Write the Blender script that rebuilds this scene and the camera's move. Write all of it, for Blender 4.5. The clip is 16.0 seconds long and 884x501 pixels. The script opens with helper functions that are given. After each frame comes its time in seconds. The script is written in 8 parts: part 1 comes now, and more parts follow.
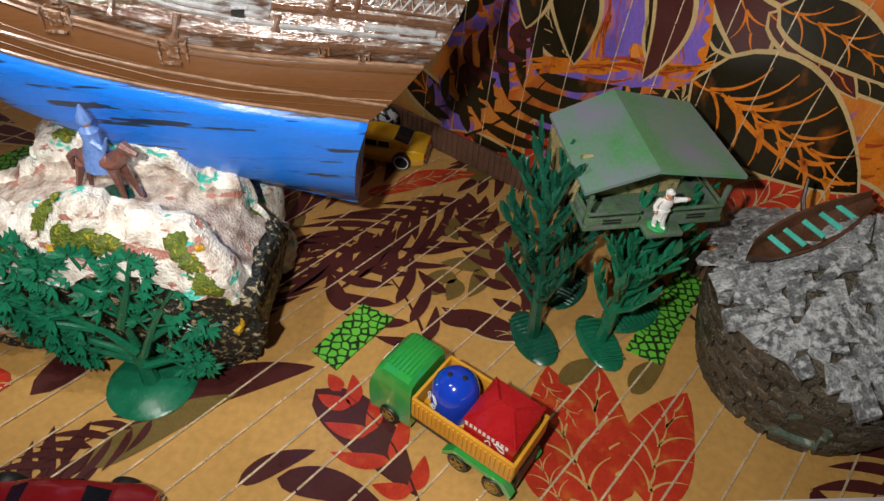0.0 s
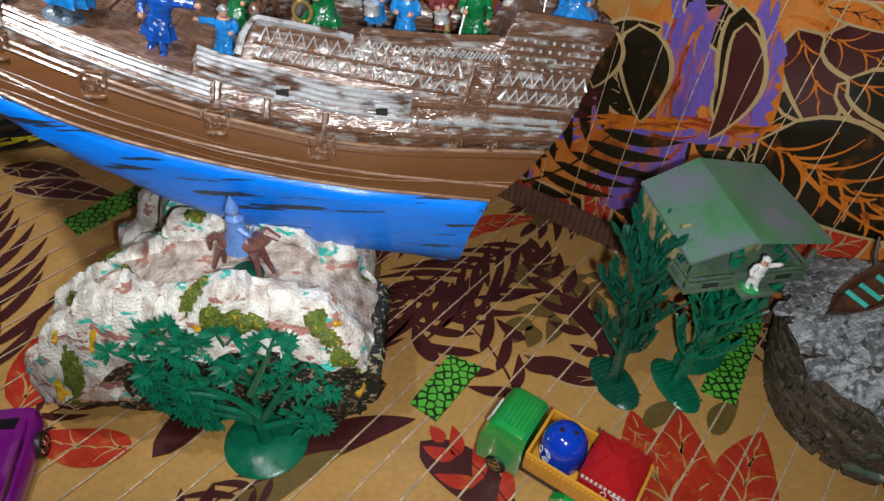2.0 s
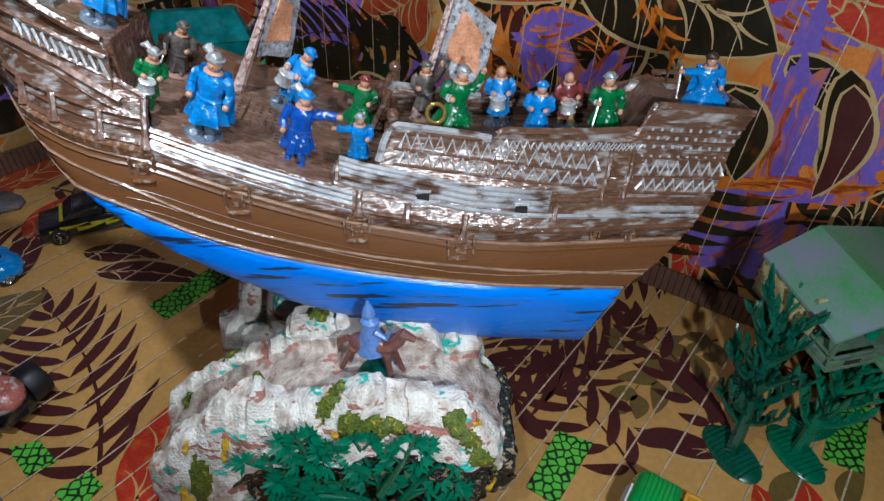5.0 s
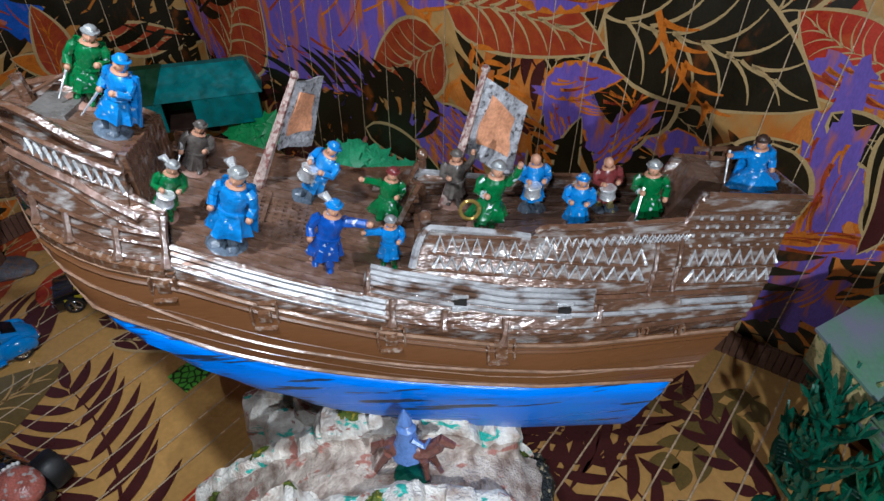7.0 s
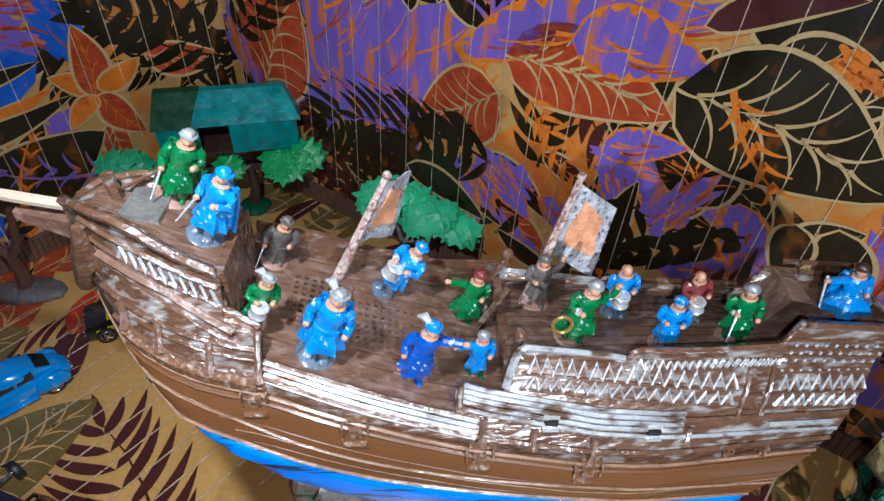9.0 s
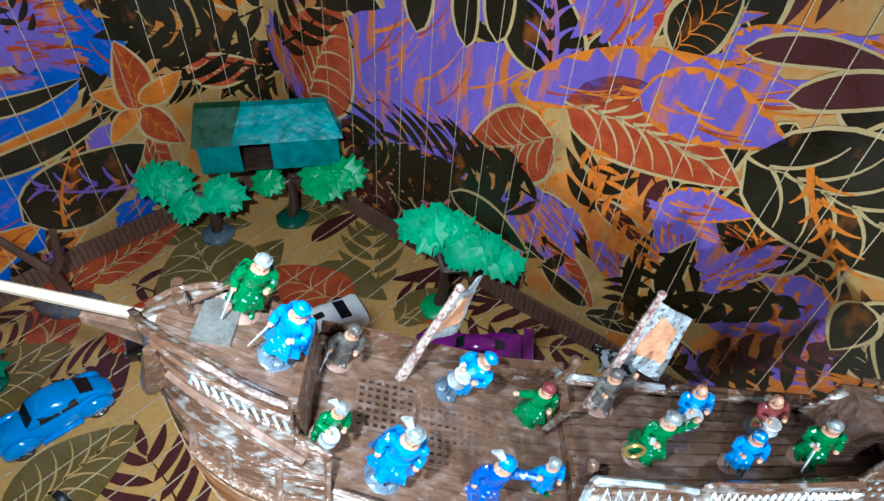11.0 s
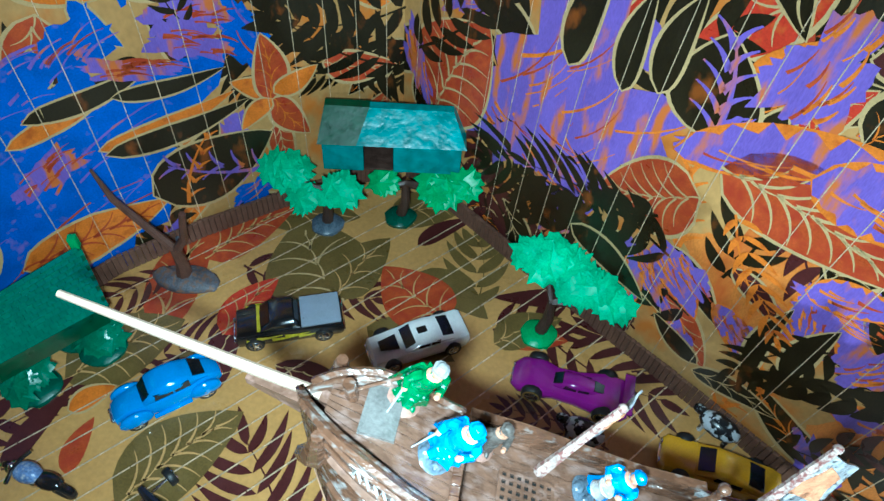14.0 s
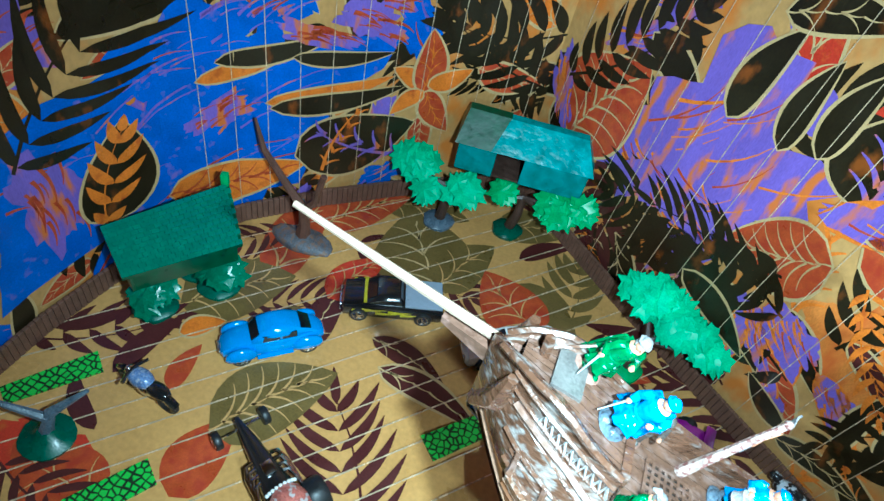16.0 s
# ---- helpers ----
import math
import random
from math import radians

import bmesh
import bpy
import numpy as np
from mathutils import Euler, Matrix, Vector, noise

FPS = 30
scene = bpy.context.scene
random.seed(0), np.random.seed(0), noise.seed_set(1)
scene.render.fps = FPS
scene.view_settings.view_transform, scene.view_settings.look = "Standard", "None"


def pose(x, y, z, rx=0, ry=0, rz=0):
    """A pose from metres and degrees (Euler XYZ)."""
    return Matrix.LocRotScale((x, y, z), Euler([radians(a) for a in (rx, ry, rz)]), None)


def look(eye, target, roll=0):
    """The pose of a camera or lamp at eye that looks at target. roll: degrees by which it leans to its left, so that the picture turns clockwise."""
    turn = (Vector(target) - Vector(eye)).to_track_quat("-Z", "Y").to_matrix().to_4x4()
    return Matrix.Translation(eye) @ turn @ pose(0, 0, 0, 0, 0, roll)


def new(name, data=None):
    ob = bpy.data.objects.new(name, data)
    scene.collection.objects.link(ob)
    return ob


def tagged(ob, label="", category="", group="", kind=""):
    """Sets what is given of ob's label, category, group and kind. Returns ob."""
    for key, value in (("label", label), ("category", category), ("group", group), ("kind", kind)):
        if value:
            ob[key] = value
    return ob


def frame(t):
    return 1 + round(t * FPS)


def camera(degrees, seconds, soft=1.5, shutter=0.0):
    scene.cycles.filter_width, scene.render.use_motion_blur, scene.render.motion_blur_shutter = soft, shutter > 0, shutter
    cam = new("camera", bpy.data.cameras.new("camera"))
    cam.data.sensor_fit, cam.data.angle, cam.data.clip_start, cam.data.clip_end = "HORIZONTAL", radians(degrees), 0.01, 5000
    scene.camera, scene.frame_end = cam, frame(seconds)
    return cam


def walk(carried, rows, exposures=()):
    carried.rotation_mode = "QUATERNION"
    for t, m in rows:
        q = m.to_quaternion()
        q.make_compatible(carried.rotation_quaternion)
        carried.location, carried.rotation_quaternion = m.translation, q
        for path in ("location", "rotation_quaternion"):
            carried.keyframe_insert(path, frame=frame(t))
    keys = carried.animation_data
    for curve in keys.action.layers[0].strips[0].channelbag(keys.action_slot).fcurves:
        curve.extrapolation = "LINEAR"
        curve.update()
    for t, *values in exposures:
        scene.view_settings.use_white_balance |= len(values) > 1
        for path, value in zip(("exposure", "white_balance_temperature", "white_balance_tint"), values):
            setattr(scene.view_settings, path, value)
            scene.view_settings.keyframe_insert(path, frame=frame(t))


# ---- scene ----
cam = camera(69.5, 16.0)
PATH = [
    (0, (0.044, 0.008, 0.251), (0.113, 1.446, -1.137), 5.1),
    (0.5, (0.033, 0.012, 0.257), (0.122, 1.453, -1.126), 5.0),
    (1, (0.018, 0.012, 0.265), (0.121, 1.449, -1.122), 4.7),
    (1.5, (0.005, 0.01, 0.273), (0.122, 1.463, -1.097), 5.1),
    (2, (-0.011, 0.013, 0.279), (0.111, 1.46, -1.096), 5.1),
    (2.5, (-0.023, 0.014, 0.282), (0.106, 1.465, -1.089), 4.9),
    (3, (-0.038, 0.017, 0.285), (0.089, 1.469, -1.084), 4.8),
    (3.5, (-0.05, 0.021, 0.289), (0.081, 1.474, -1.079), 4.0),
    (3.7, (-0.055, 0.023, 0.29), (0.076, 1.472, -1.082), 4.0),
    (5.8, (-0.057, 0.047, 0.297), (0.014, 1.582, -0.983), -0.8),
    (6, (-0.055, 0.051, 0.301), (0.026, 1.583, -0.982), -0.8),
    (6.5, (-0.056, 0.059, 0.306), (0.01, 1.594, -0.975), -1.1),
    (7, (-0.065, 0.067, 0.309), (-0.013, 1.589, -0.987), -1.5),
    (7.5, (-0.077, 0.076, 0.313), (-0.024, 1.588, -0.994), -1.0),
    (8, (-0.087, 0.081, 0.317), (-0.019, 1.593, -0.99), 0.1),
    (8.5, (-0.092, 0.09, 0.329), (-0.027, 1.584, -0.999), 0.6),
    (9, (-0.097, 0.1, 0.338), (-0.019, 1.585, -1.001), 1.9),
    (9.5, (-0.1, 0.111, 0.349), (-0.002, 1.57, -1.016), 2.1),
    (10, (-0.105, 0.121, 0.356), (-0.013, 1.567, -1.023), 3.4),
    (10.2, (-0.108, 0.125, 0.359), (-0.029, 1.563, -1.029), 3.5),
    (12.3, (-0.129, 0.167, 0.385), (-0.14, 1.505, -1.101), 2.8),
    (12.5, (-0.132, 0.171, 0.387), (-0.15, 1.506, -1.102), 3.0),
    (13, (-0.138, 0.174, 0.386), (-0.191, 1.485, -1.124), 3.7),
    (13.5, (-0.146, 0.176, 0.392), (-0.246, 1.47, -1.129), 4.7),
    (14, (-0.157, 0.175, 0.394), (-0.299, 1.452, -1.139), 5.4),
    (14.5, (-0.169, 0.171, 0.392), (-0.354, 1.442, -1.141), 7.3),
    (15, (-0.178, 0.159, 0.395), (-0.404, 1.449, -1.117), 8.3),
    (15.5, (-0.195, 0.147, 0.393), (-0.444, 1.453, -1.102), 11.0),
    (16, (-0.206, 0.131, 0.386), (-0.467, 1.459, -1.087), 14.8),
]
walk(cam, [(t, look(eye, target, roll)) for t, eye, target, roll in PATH],
     exposures=[(0, 0.3, 7100, 11), (1.5, 0.1, 6700, 10), (3.5, -0.05, 5750, 5), (7, -0.2, 5850, 8), (8.5, 0.28, 5800, 8), (10, 0.52, 5400, 2), (12.5, 1.27, 4900, -18), (14, 1.25, 4720, -21), (16, 1.44, 4660, -21)])

# ---- light: a dark room; lamps fixed at three places on the phone's way stand in for its moving lamp ----
world = bpy.data.worlds.new("room_dark")
scene.world = world
world.use_nodes = True
world.node_tree.nodes["Background"].inputs[0].default_value = (0.85, 0.9, 1.0, 1)
world.node_tree.nodes["Background"].inputs[1].default_value = 0.008


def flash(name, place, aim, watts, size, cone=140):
    """A small fixed stand-in for the phone's moving lamp, brightest along its axis."""
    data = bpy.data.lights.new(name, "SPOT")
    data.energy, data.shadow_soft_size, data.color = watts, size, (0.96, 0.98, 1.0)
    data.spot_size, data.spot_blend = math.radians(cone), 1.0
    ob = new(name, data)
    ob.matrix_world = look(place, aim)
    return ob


flash("phone_lamp_stand_in_low", (0.003, 0.010, 0.27), (0.07, 0.24, 0.10), 2.5, 0.004)
# added between the low and high places to brighten the ship
flash("phone_lamp_stand_in_middle", (-0.085, 0.085, 0.325), (-0.05, 0.30, 0.10), 0.9, 0.004)
flash("phone_lamp_stand_in_high", (-0.165, 0.16, 0.385), (-0.25, 0.42, 0.05), 2.95, 0.006, 114)

# ---- materials ----


def mat(name, col, rough=0.5, metal=0.0, var=0.2, fine=900.0, coarse=130.0, bump=0.15, second=None, cover=0.5, sharp=0.12,
        stretch=(1, 1, 1), coat=0.0, depth=0.0004, per_object=0.0):
    """A surface with grain and larger uneven patches; second: a colour in patches, for wear, other paint or painted
    glints.
    """
    m = bpy.data.materials.new(name)
    m.use_nodes = True
    nt = m.node_tree
    b = nt.nodes["Principled BSDF"]
    N = nt.nodes.new
    tc = N("ShaderNodeTexCoord")
    mp = N("ShaderNodeMapping")
    mp.inputs["Scale"].default_value = stretch
    nt.links.new(tc.outputs["Object"], mp.inputs[0])
    n1, n2 = N("ShaderNodeTexNoise"), N("ShaderNodeTexNoise")
    n1.inputs["Scale"].default_value, n2.inputs["Scale"].default_value = fine, coarse
    n1.inputs["Detail"].default_value, n2.inputs["Detail"].default_value = 3, 4
    for n in (n1, n2):
        nt.links.new(mp.outputs[0], n.inputs["Vector"])
    add = N("ShaderNodeMath")
    add.operation = "ADD"
    nt.links.new(n1.outputs[0], add.inputs[0])
    nt.links.new(n2.outputs[0], add.inputs[1])
    ramp = N("ShaderNodeMapRange")
    ramp.inputs[1].default_value, ramp.inputs[2].default_value = 0.7, 1.3
    ramp.inputs[3].default_value, ramp.inputs[4].default_value = 1 - var, 1 + var
    nt.links.new(add.outputs[0], ramp.inputs[0])
    mul = N("ShaderNodeVectorMath")
    mul.operation = "SCALE"
    mul.inputs[0].default_value = col
    nt.links.new(ramp.outputs[0], mul.inputs["Scale"])
    colour = mul.outputs[0]
    if per_object:
        oi = N("ShaderNodeObjectInfo")
        rr = N("ShaderNodeMapRange")
        rr.inputs[3].default_value, rr.inputs[4].default_value = 1 - per_object, 1 + per_object
        nt.links.new(oi.outputs["Random"], rr.inputs[0])
        m2 = N("ShaderNodeVectorMath")
        m2.operation = "SCALE"
        nt.links.new(colour, m2.inputs[0])
        nt.links.new(rr.outputs[0], m2.inputs["Scale"])
        colour = m2.outputs[0]
    if second:
        n3 = N("ShaderNodeTexNoise")
        n3.inputs["Scale"].default_value, n3.inputs["Detail"].default_value = coarse * 2.2, 6
        nt.links.new(mp.outputs[0], n3.inputs["Vector"])
        r3 = N("ShaderNodeMapRange")
        r3.inputs[1].default_value, r3.inputs[2].default_value = 1 - cover - sharp / 2, 1 - cover + sharp / 2
        nt.links.new(n3.outputs[0], r3.inputs[0])
        mx = N("ShaderNodeMix")
        mx.data_type = "RGBA"
        nt.links.new(r3.outputs[0], mx.inputs["Factor"])
        nt.links.new(colour, mx.inputs["A"])
        mx.inputs["B"].default_value = (*second, 1)
        colour = mx.outputs["Result"]
    nt.links.new(colour, b.inputs["Base Color"])
    b.inputs["Metallic"].default_value = metal
    b.inputs["Coat Weight"].default_value = coat
    b.inputs["Coat Roughness"].default_value = 0.12
    rr = N("ShaderNodeMapRange")
    rr.inputs[1].default_value, rr.inputs[2].default_value = 0.3, 0.7
    rr.inputs[3].default_value, rr.inputs[4].default_value = max(0.03, rough - 0.1), min(1, rough + 0.1)
    nt.links.new(n2.outputs[0], rr.inputs[0])
    nt.links.new(rr.outputs[0], b.inputs["Roughness"])
    if bump:
        bp = N("ShaderNodeBump")
        bp.inputs["Strength"].default_value, bp.inputs["Distance"].default_value = bump, depth
        nt.links.new(add.outputs[0], bp.inputs["Height"])
        nt.links.new(bp.outputs[0], b.inputs["Normal"])
        nt.links.new(bp.outputs[0], b.inputs["Coat Normal"])
    return m


def scales_mat():
    """Bright green with dark outlines round rounded scales, printed on card."""
    m = bpy.data.materials.new("green_scale_print")
    m.use_nodes = True
    nt = m.node_tree
    b = nt.nodes["Principled BSDF"]
    N = nt.nodes.new
    tc = N("ShaderNodeTexCoord")
    v, n = N("ShaderNodeTexVoronoi"), N("ShaderNodeTexNoise")
    v.feature = "DISTANCE_TO_EDGE"
    v.inputs["Scale"].default_value, v.inputs["Randomness"].default_value = 230, 0.6
    n.inputs["Scale"].default_value = 160
    nt.links.new(tc.outputs["Object"], v.inputs["Vector"])
    nt.links.new(tc.outputs["Object"], n.inputs["Vector"])
    sub = N("ShaderNodeMath")
    sub.operation = "MULTIPLY_ADD"
    sub.inputs[1].default_value, sub.inputs[2].default_value = -0.3, 0.13
    nt.links.new(n.outputs[0], sub.inputs[0])
    s2 = N("ShaderNodeMath")
    s2.operation = "ADD"
    nt.links.new(v.outputs[0], s2.inputs[0])
    nt.links.new(sub.outputs[0], s2.inputs[1])
    ramp = N("ShaderNodeValToRGB")
    e = ramp.color_ramp.elements
    e[0].position, e[0].color = 0.05, (0.01, 0.025, 0.008, 1)
    e[1].position, e[1].color = 0.16, (0.12, 0.5, 0.05, 1)
    mid = e.new(0.09)
    mid.color = (0.04, 0.2, 0.02, 1)
    nt.links.new(s2.outputs[0], ramp.inputs[0])
    nt.links.new(ramp.outputs[0], b.inputs["Base Color"])
    b.inputs["Roughness"].default_value = 0.45
    return m


VINYL = mat("tan_vinyl", (0.53, 0.295, 0.09), 0.33, var=0.14, coarse=25, fine=300, bump=0.06)
WALLVINYL = mat("tan_wall_vinyl_with_orange_felt_pen", (0.46, 0.26, 0.085), 0.36, var=0.15, coarse=16, fine=300, bump=0.06, second=(0.52, 0.17, 0.025), cover=0.44, sharp=0.14, stretch=(1, 1, 0.7))
PLAIN = mat("plain_room_paint", (0.4, 0.36, 0.3), 0.7, coarse=8, fine=200)
WINE = mat("wine_print", (0.065, 0.015, 0.014), 0.33, var=0.25, coarse=40, bump=0.05)
BLACK = mat("black_green_print", (0.015, 0.011, 0.004), 0.35, var=0.5, coarse=30, bump=0.05, second=(0.20, 0.055, 0.008), cover=0.33, sharp=0.14, stretch=(1, 1, 0.6))
OLIVE = mat("olive_print", (0.15, 0.10, 0.028), 0.35, var=0.25, coarse=40, bump=0.05)
CREAM = mat("pale_tan_print", (0.50, 0.345, 0.155), 0.33, var=0.15, coarse=40, bump=0.05)
RED = mat("red_print", (0.46, 0.035, 0.016), 0.33, var=0.22, coarse=60, bump=0.05, second=(0.5, 0.11, 0.02), cover=0.36, sharp=0.2)
RUST = mat("rust_print", (0.40, 0.065, 0.016), 0.35, var=0.25, coarse=60, bump=0.05, second=(0.33, 0.035, 0.015), cover=0.45, sharp=0.25)
ORANGE = mat("orange_print", (0.62, 0.17, 0.015), 0.35, var=0.2, coarse=60, bump=0.05, second=(0.35, 0.06, 0.01), cover=0.36, sharp=0.2)
PURPLE = mat("violet_felt_pen", (0.165, 0.10, 0.43), 0.4, var=0.2, coarse=32, bump=0.05, second=(0.52, 0.14, 0.03), cover=0.42, sharp=0.12, stretch=(1.5, 1.5, 0.4))
BLUEINK = mat("blue_felt_pen", (0.012, 0.10, 0.50), 0.4, var=0.25, coarse=50, bump=0.05, second=(0.16, 0.12, 0.45), cover=0.34, sharp=0.12)
TAN = mat("tan_print", (0.53, 0.31, 0.11), 0.33, var=0.14, coarse=40, bump=0.05)
GOLD = mat("pale_gold_thread", (0.78, 0.60, 0.38), 0.25, metal=0.4, var=0.3, fine=1500, bump=0.4)
TRIM = mat("brown_ribbed_card", (0.13, 0.062, 0.04), 0.6, var=0.3, bump=0.5, coarse=200)
SHIP = mat("brown_ship_plastic", (0.135, 0.055, 0.020), 0.32, var=0.12, coarse=40, bump=0.04, stretch=(0.25, 1, 2), coat=0.6)
SHIPWORN = mat("brown_plastic_dry_brushed_silver", (0.12, 0.058, 0.033), 0.24, var=0.25, coarse=120, fine=420, bump=0.9, depth=0.0009,
               second=(0.27, 0.23, 0.21), cover=0.36, sharp=0.16, stretch=(0.6, 1, 1.2), coat=0.8)
# dry-brushed silver, its cover raised to paint in the lamp's glare
SHIPSIDE = mat("brown_plastic_silvered_with_glare", (0.12, 0.06, 0.035), 0.26, metal=0.15, var=0.25, coarse=130, fine=420, bump=0.9, depth=0.0009,
               second=(0.38, 0.35, 0.33), cover=0.41, sharp=0.2, stretch=(0.45, 1, 1.5), coat=0.8)
BANDSILVER = mat("silver_band_rubbed_to_brown", (0.50, 0.50, 0.51), 0.28, metal=0.4, var=0.25, coarse=120, bump=0.4, second=(0.13, 0.07, 0.045), cover=0.42, sharp=0.15, stretch=(0.4, 1, 1))
# lighter brown puts the highlight on ridges and wales into the colour
SHIPEDGE = mat("brown_plastic_edge_with_glint", (0.26, 0.155, 0.10), 0.22, var=0.4, coarse=200, bump=0.3, stretch=(0.3, 1, 1), coat=0.3)
PORTWORN = mat("scuffed_gun_port_plastic", (0.15, 0.07, 0.035), 0.25, var=0.3, coarse=260, bump=0.7, second=(0.32, 0.24, 0.19), cover=0.42, sharp=0.15)
PINKWORN = mat("chipped_pinkish_brown_paint", (0.17, 0.095, 0.065), 0.32, var=0.3, coarse=110, fine=420, bump=0.8, second=(0.33, 0.20, 0.16), cover=0.40, sharp=0.2, coat=0.5)
DECK = mat("worn_brown_deck", (0.145, 0.078, 0.05), 0.28, var=0.25, coarse=110, fine=380, bump=0.8, depth=0.0008, second=(0.27, 0.18, 0.15), cover=0.38, sharp=0.25, stretch=(0.6, 1.1, 1), coat=0.8)
SILVER = mat("silver_paint", (0.68, 0.69, 0.70), 0.26, metal=0.5, var=0.25, bump=0.5, coarse=300)
HULLBLUE = mat("bright_blue_brushed_paint", (0.004, 0.21, 0.88), 0.3, var=0.16, coarse=45, bump=0.3, second=(0.02, 0.035, 0.07),
               cover=0.395, sharp=0.03, stretch=(0.3, 1, 2.8), coat=0.2)
CARD = scales_mat()
def rock_paint(name, base, wash, rose, aqua, wash_cover):
    """Cream plaster with a soft brown wash and brushed smears of dusty rose and turquoise."""
    m = mat(name, base, 0.5, var=0.12, coarse=70, bump=0.8, depth=0.0012, second=wash, cover=wash_cover, sharp=0.3)
    nt = m.node_tree
    b = nt.nodes["Principled BSDF"]
    colour = b.inputs["Base Color"].links[0].from_socket
    tc = nt.nodes.new("ShaderNodeTexCoord")
    for k, (col, cover, shift) in enumerate(((( 0.40, 0.17, 0.13), rose, 3.1), ((0.05, 0.50, 0.40), aqua, 7.7))):
        mp, big, fine = nt.nodes.new("ShaderNodeMapping"), nt.nodes.new("ShaderNodeTexNoise"), nt.nodes.new("ShaderNodeTexNoise")
        mp.inputs["Location"].default_value = (shift, shift * 0.7, 0)
        mp.inputs["Scale"].default_value = (0.7, 1.0, 1.6)
        nt.links.new(tc.outputs["Object"], mp.inputs[0])
        big.inputs["Scale"].default_value, fine.inputs["Scale"].default_value = 95, 420
        big.inputs["Detail"].default_value, fine.inputs["Detail"].default_value = 1.5, 3
        for n in (big, fine):
            nt.links.new(mp.outputs[0], n.inputs["Vector"])
        add = nt.nodes.new("ShaderNodeMath")
        add.operation = "MULTIPLY_ADD"
        add.inputs[1].default_value = 0.45
        nt.links.new(fine.outputs[0], add.inputs[0])
        nt.links.new(big.outputs[0], add.inputs[2])
        r = nt.nodes.new("ShaderNodeMapRange")
        r.inputs[1].default_value, r.inputs[2].default_value = cover, cover + 0.05
        nt.links.new(add.outputs[0], r.inputs[0])
        mx = nt.nodes.new("ShaderNodeMix")
        mx.data_type = "RGBA"
        nt.links.new(r.outputs[0], mx.inputs["Factor"])
        nt.links.new(colour, mx.inputs["A"])
        mx.inputs["B"].default_value = (*col, 1)
        colour = mx.outputs["Result"]
    nt.links.new(colour, b.inputs["Base Color"])
    return m


ROCK = rock_paint("cream_painted_plaster_rock", (0.84, 0.80, 0.72), (0.42, 0.30, 0.23), 0.845, 0.865, 0.40)
ROCKTOP = rock_paint("pale_grey_brown_rock_path", (0.62, 0.53, 0.45), (0.22, 0.14, 0.105), 0.83, 0.98, 0.47)
ROCKDARK = mat("black_rock_with_tan_speckle", (0.016, 0.018, 0.016), 0.5, var=0.4, coarse=170, bump=1.0, depth=0.0018, second=(0.42, 0.34, 0.20), cover=0.43, sharp=0.05)
MOSS = mat("yellow_green_moss_paint", (0.10, 0.14, 0.015), 0.6, var=0.4, coarse=300, bump=1.0, depth=0.001, second=(0.45, 0.33, 0.02), cover=0.38, sharp=0.08)
AQUA = mat("turquoise_paint_dab", (0.06, 0.52, 0.42), 0.5, var=0.25)
YELLOWDAB = mat("ochre_yellow_dab", (0.62, 0.36, 0.02), 0.5, var=0.3)
TREEGREEN = mat("glossy_dark_green_plastic", (0.006, 0.15, 0.075), 0.26, var=0.2, bump=0.2)
TREEDARK = mat("deep_green_plastic", (0.006, 0.085, 0.05), 0.28, var=0.25, bump=0.2)
MINT = mat("mint_green_plastic_leaf", (0.05, 0.50, 0.22), 0.5, var=0.25, bump=0.3, per_object=0.12)
LEAFGREEN = mat("leaf_green_plastic", (0.025, 0.36, 0.10), 0.4, var=0.25, bump=0.3)
BARK = mat("dark_brown_bark_plastic", (0.055, 0.03, 0.022), 0.45, var=0.4, bump=0.6, coarse=200)
STONEGREY = mat("grey_stone_chips", (0.20, 0.21, 0.215), 0.34, var=0.5, coarse=150, bump=1.0, depth=0.0014, second=(0.48, 0.50, 0.51), cover=0.44, sharp=0.15, per_object=0.55)
STONEDARK = mat("dark_grey_brown_stone", (0.08, 0.066, 0.045), 0.4, var=0.5, coarse=160, bump=1.0, depth=0.0015, second=(0.27, 0.24, 0.18), cover=0.34, per_object=0.3)

# ---- mesh helpers, in centimetres ----
CM = 0.01


def link_mesh(name, bm, materials, smooth=False):
    bmesh.ops.transform(bm, matrix=Matrix.Scale(CM, 4), verts=bm.verts)
    bmesh.ops.recalc_face_normals(bm, faces=bm.faces)
    me = bpy.data.meshes.new(name)
    bm.to_mesh(me)
    bm.free()
    for m in materials if isinstance(materials, (list, tuple)) else [materials]:
        me.materials.append(m)
    if smooth:
        me.shade_smooth()
        me.set_sharp_from_angle(angle=radians(38))
    return new(name, me)


def part(name, bm, material, parent=None, label="", smooth=True):
    ob = link_mesh(name, bm, material, smooth)
    if parent is not None:
        ob.parent = parent
    if label:
        tagged(ob, label)
    return ob


def thing(name, label, category, place=(0, 0, 0), turn=0.0, group="", kind="", tilt=(0, 0)):
    ob = new(name)
    ob.empty_display_size = 0.01
    ob.matrix_world = pose(place[0] * CM, place[1] * CM, place[2] * CM, tilt[0], tilt[1], turn)
    return tagged(ob, label, category, group, kind)


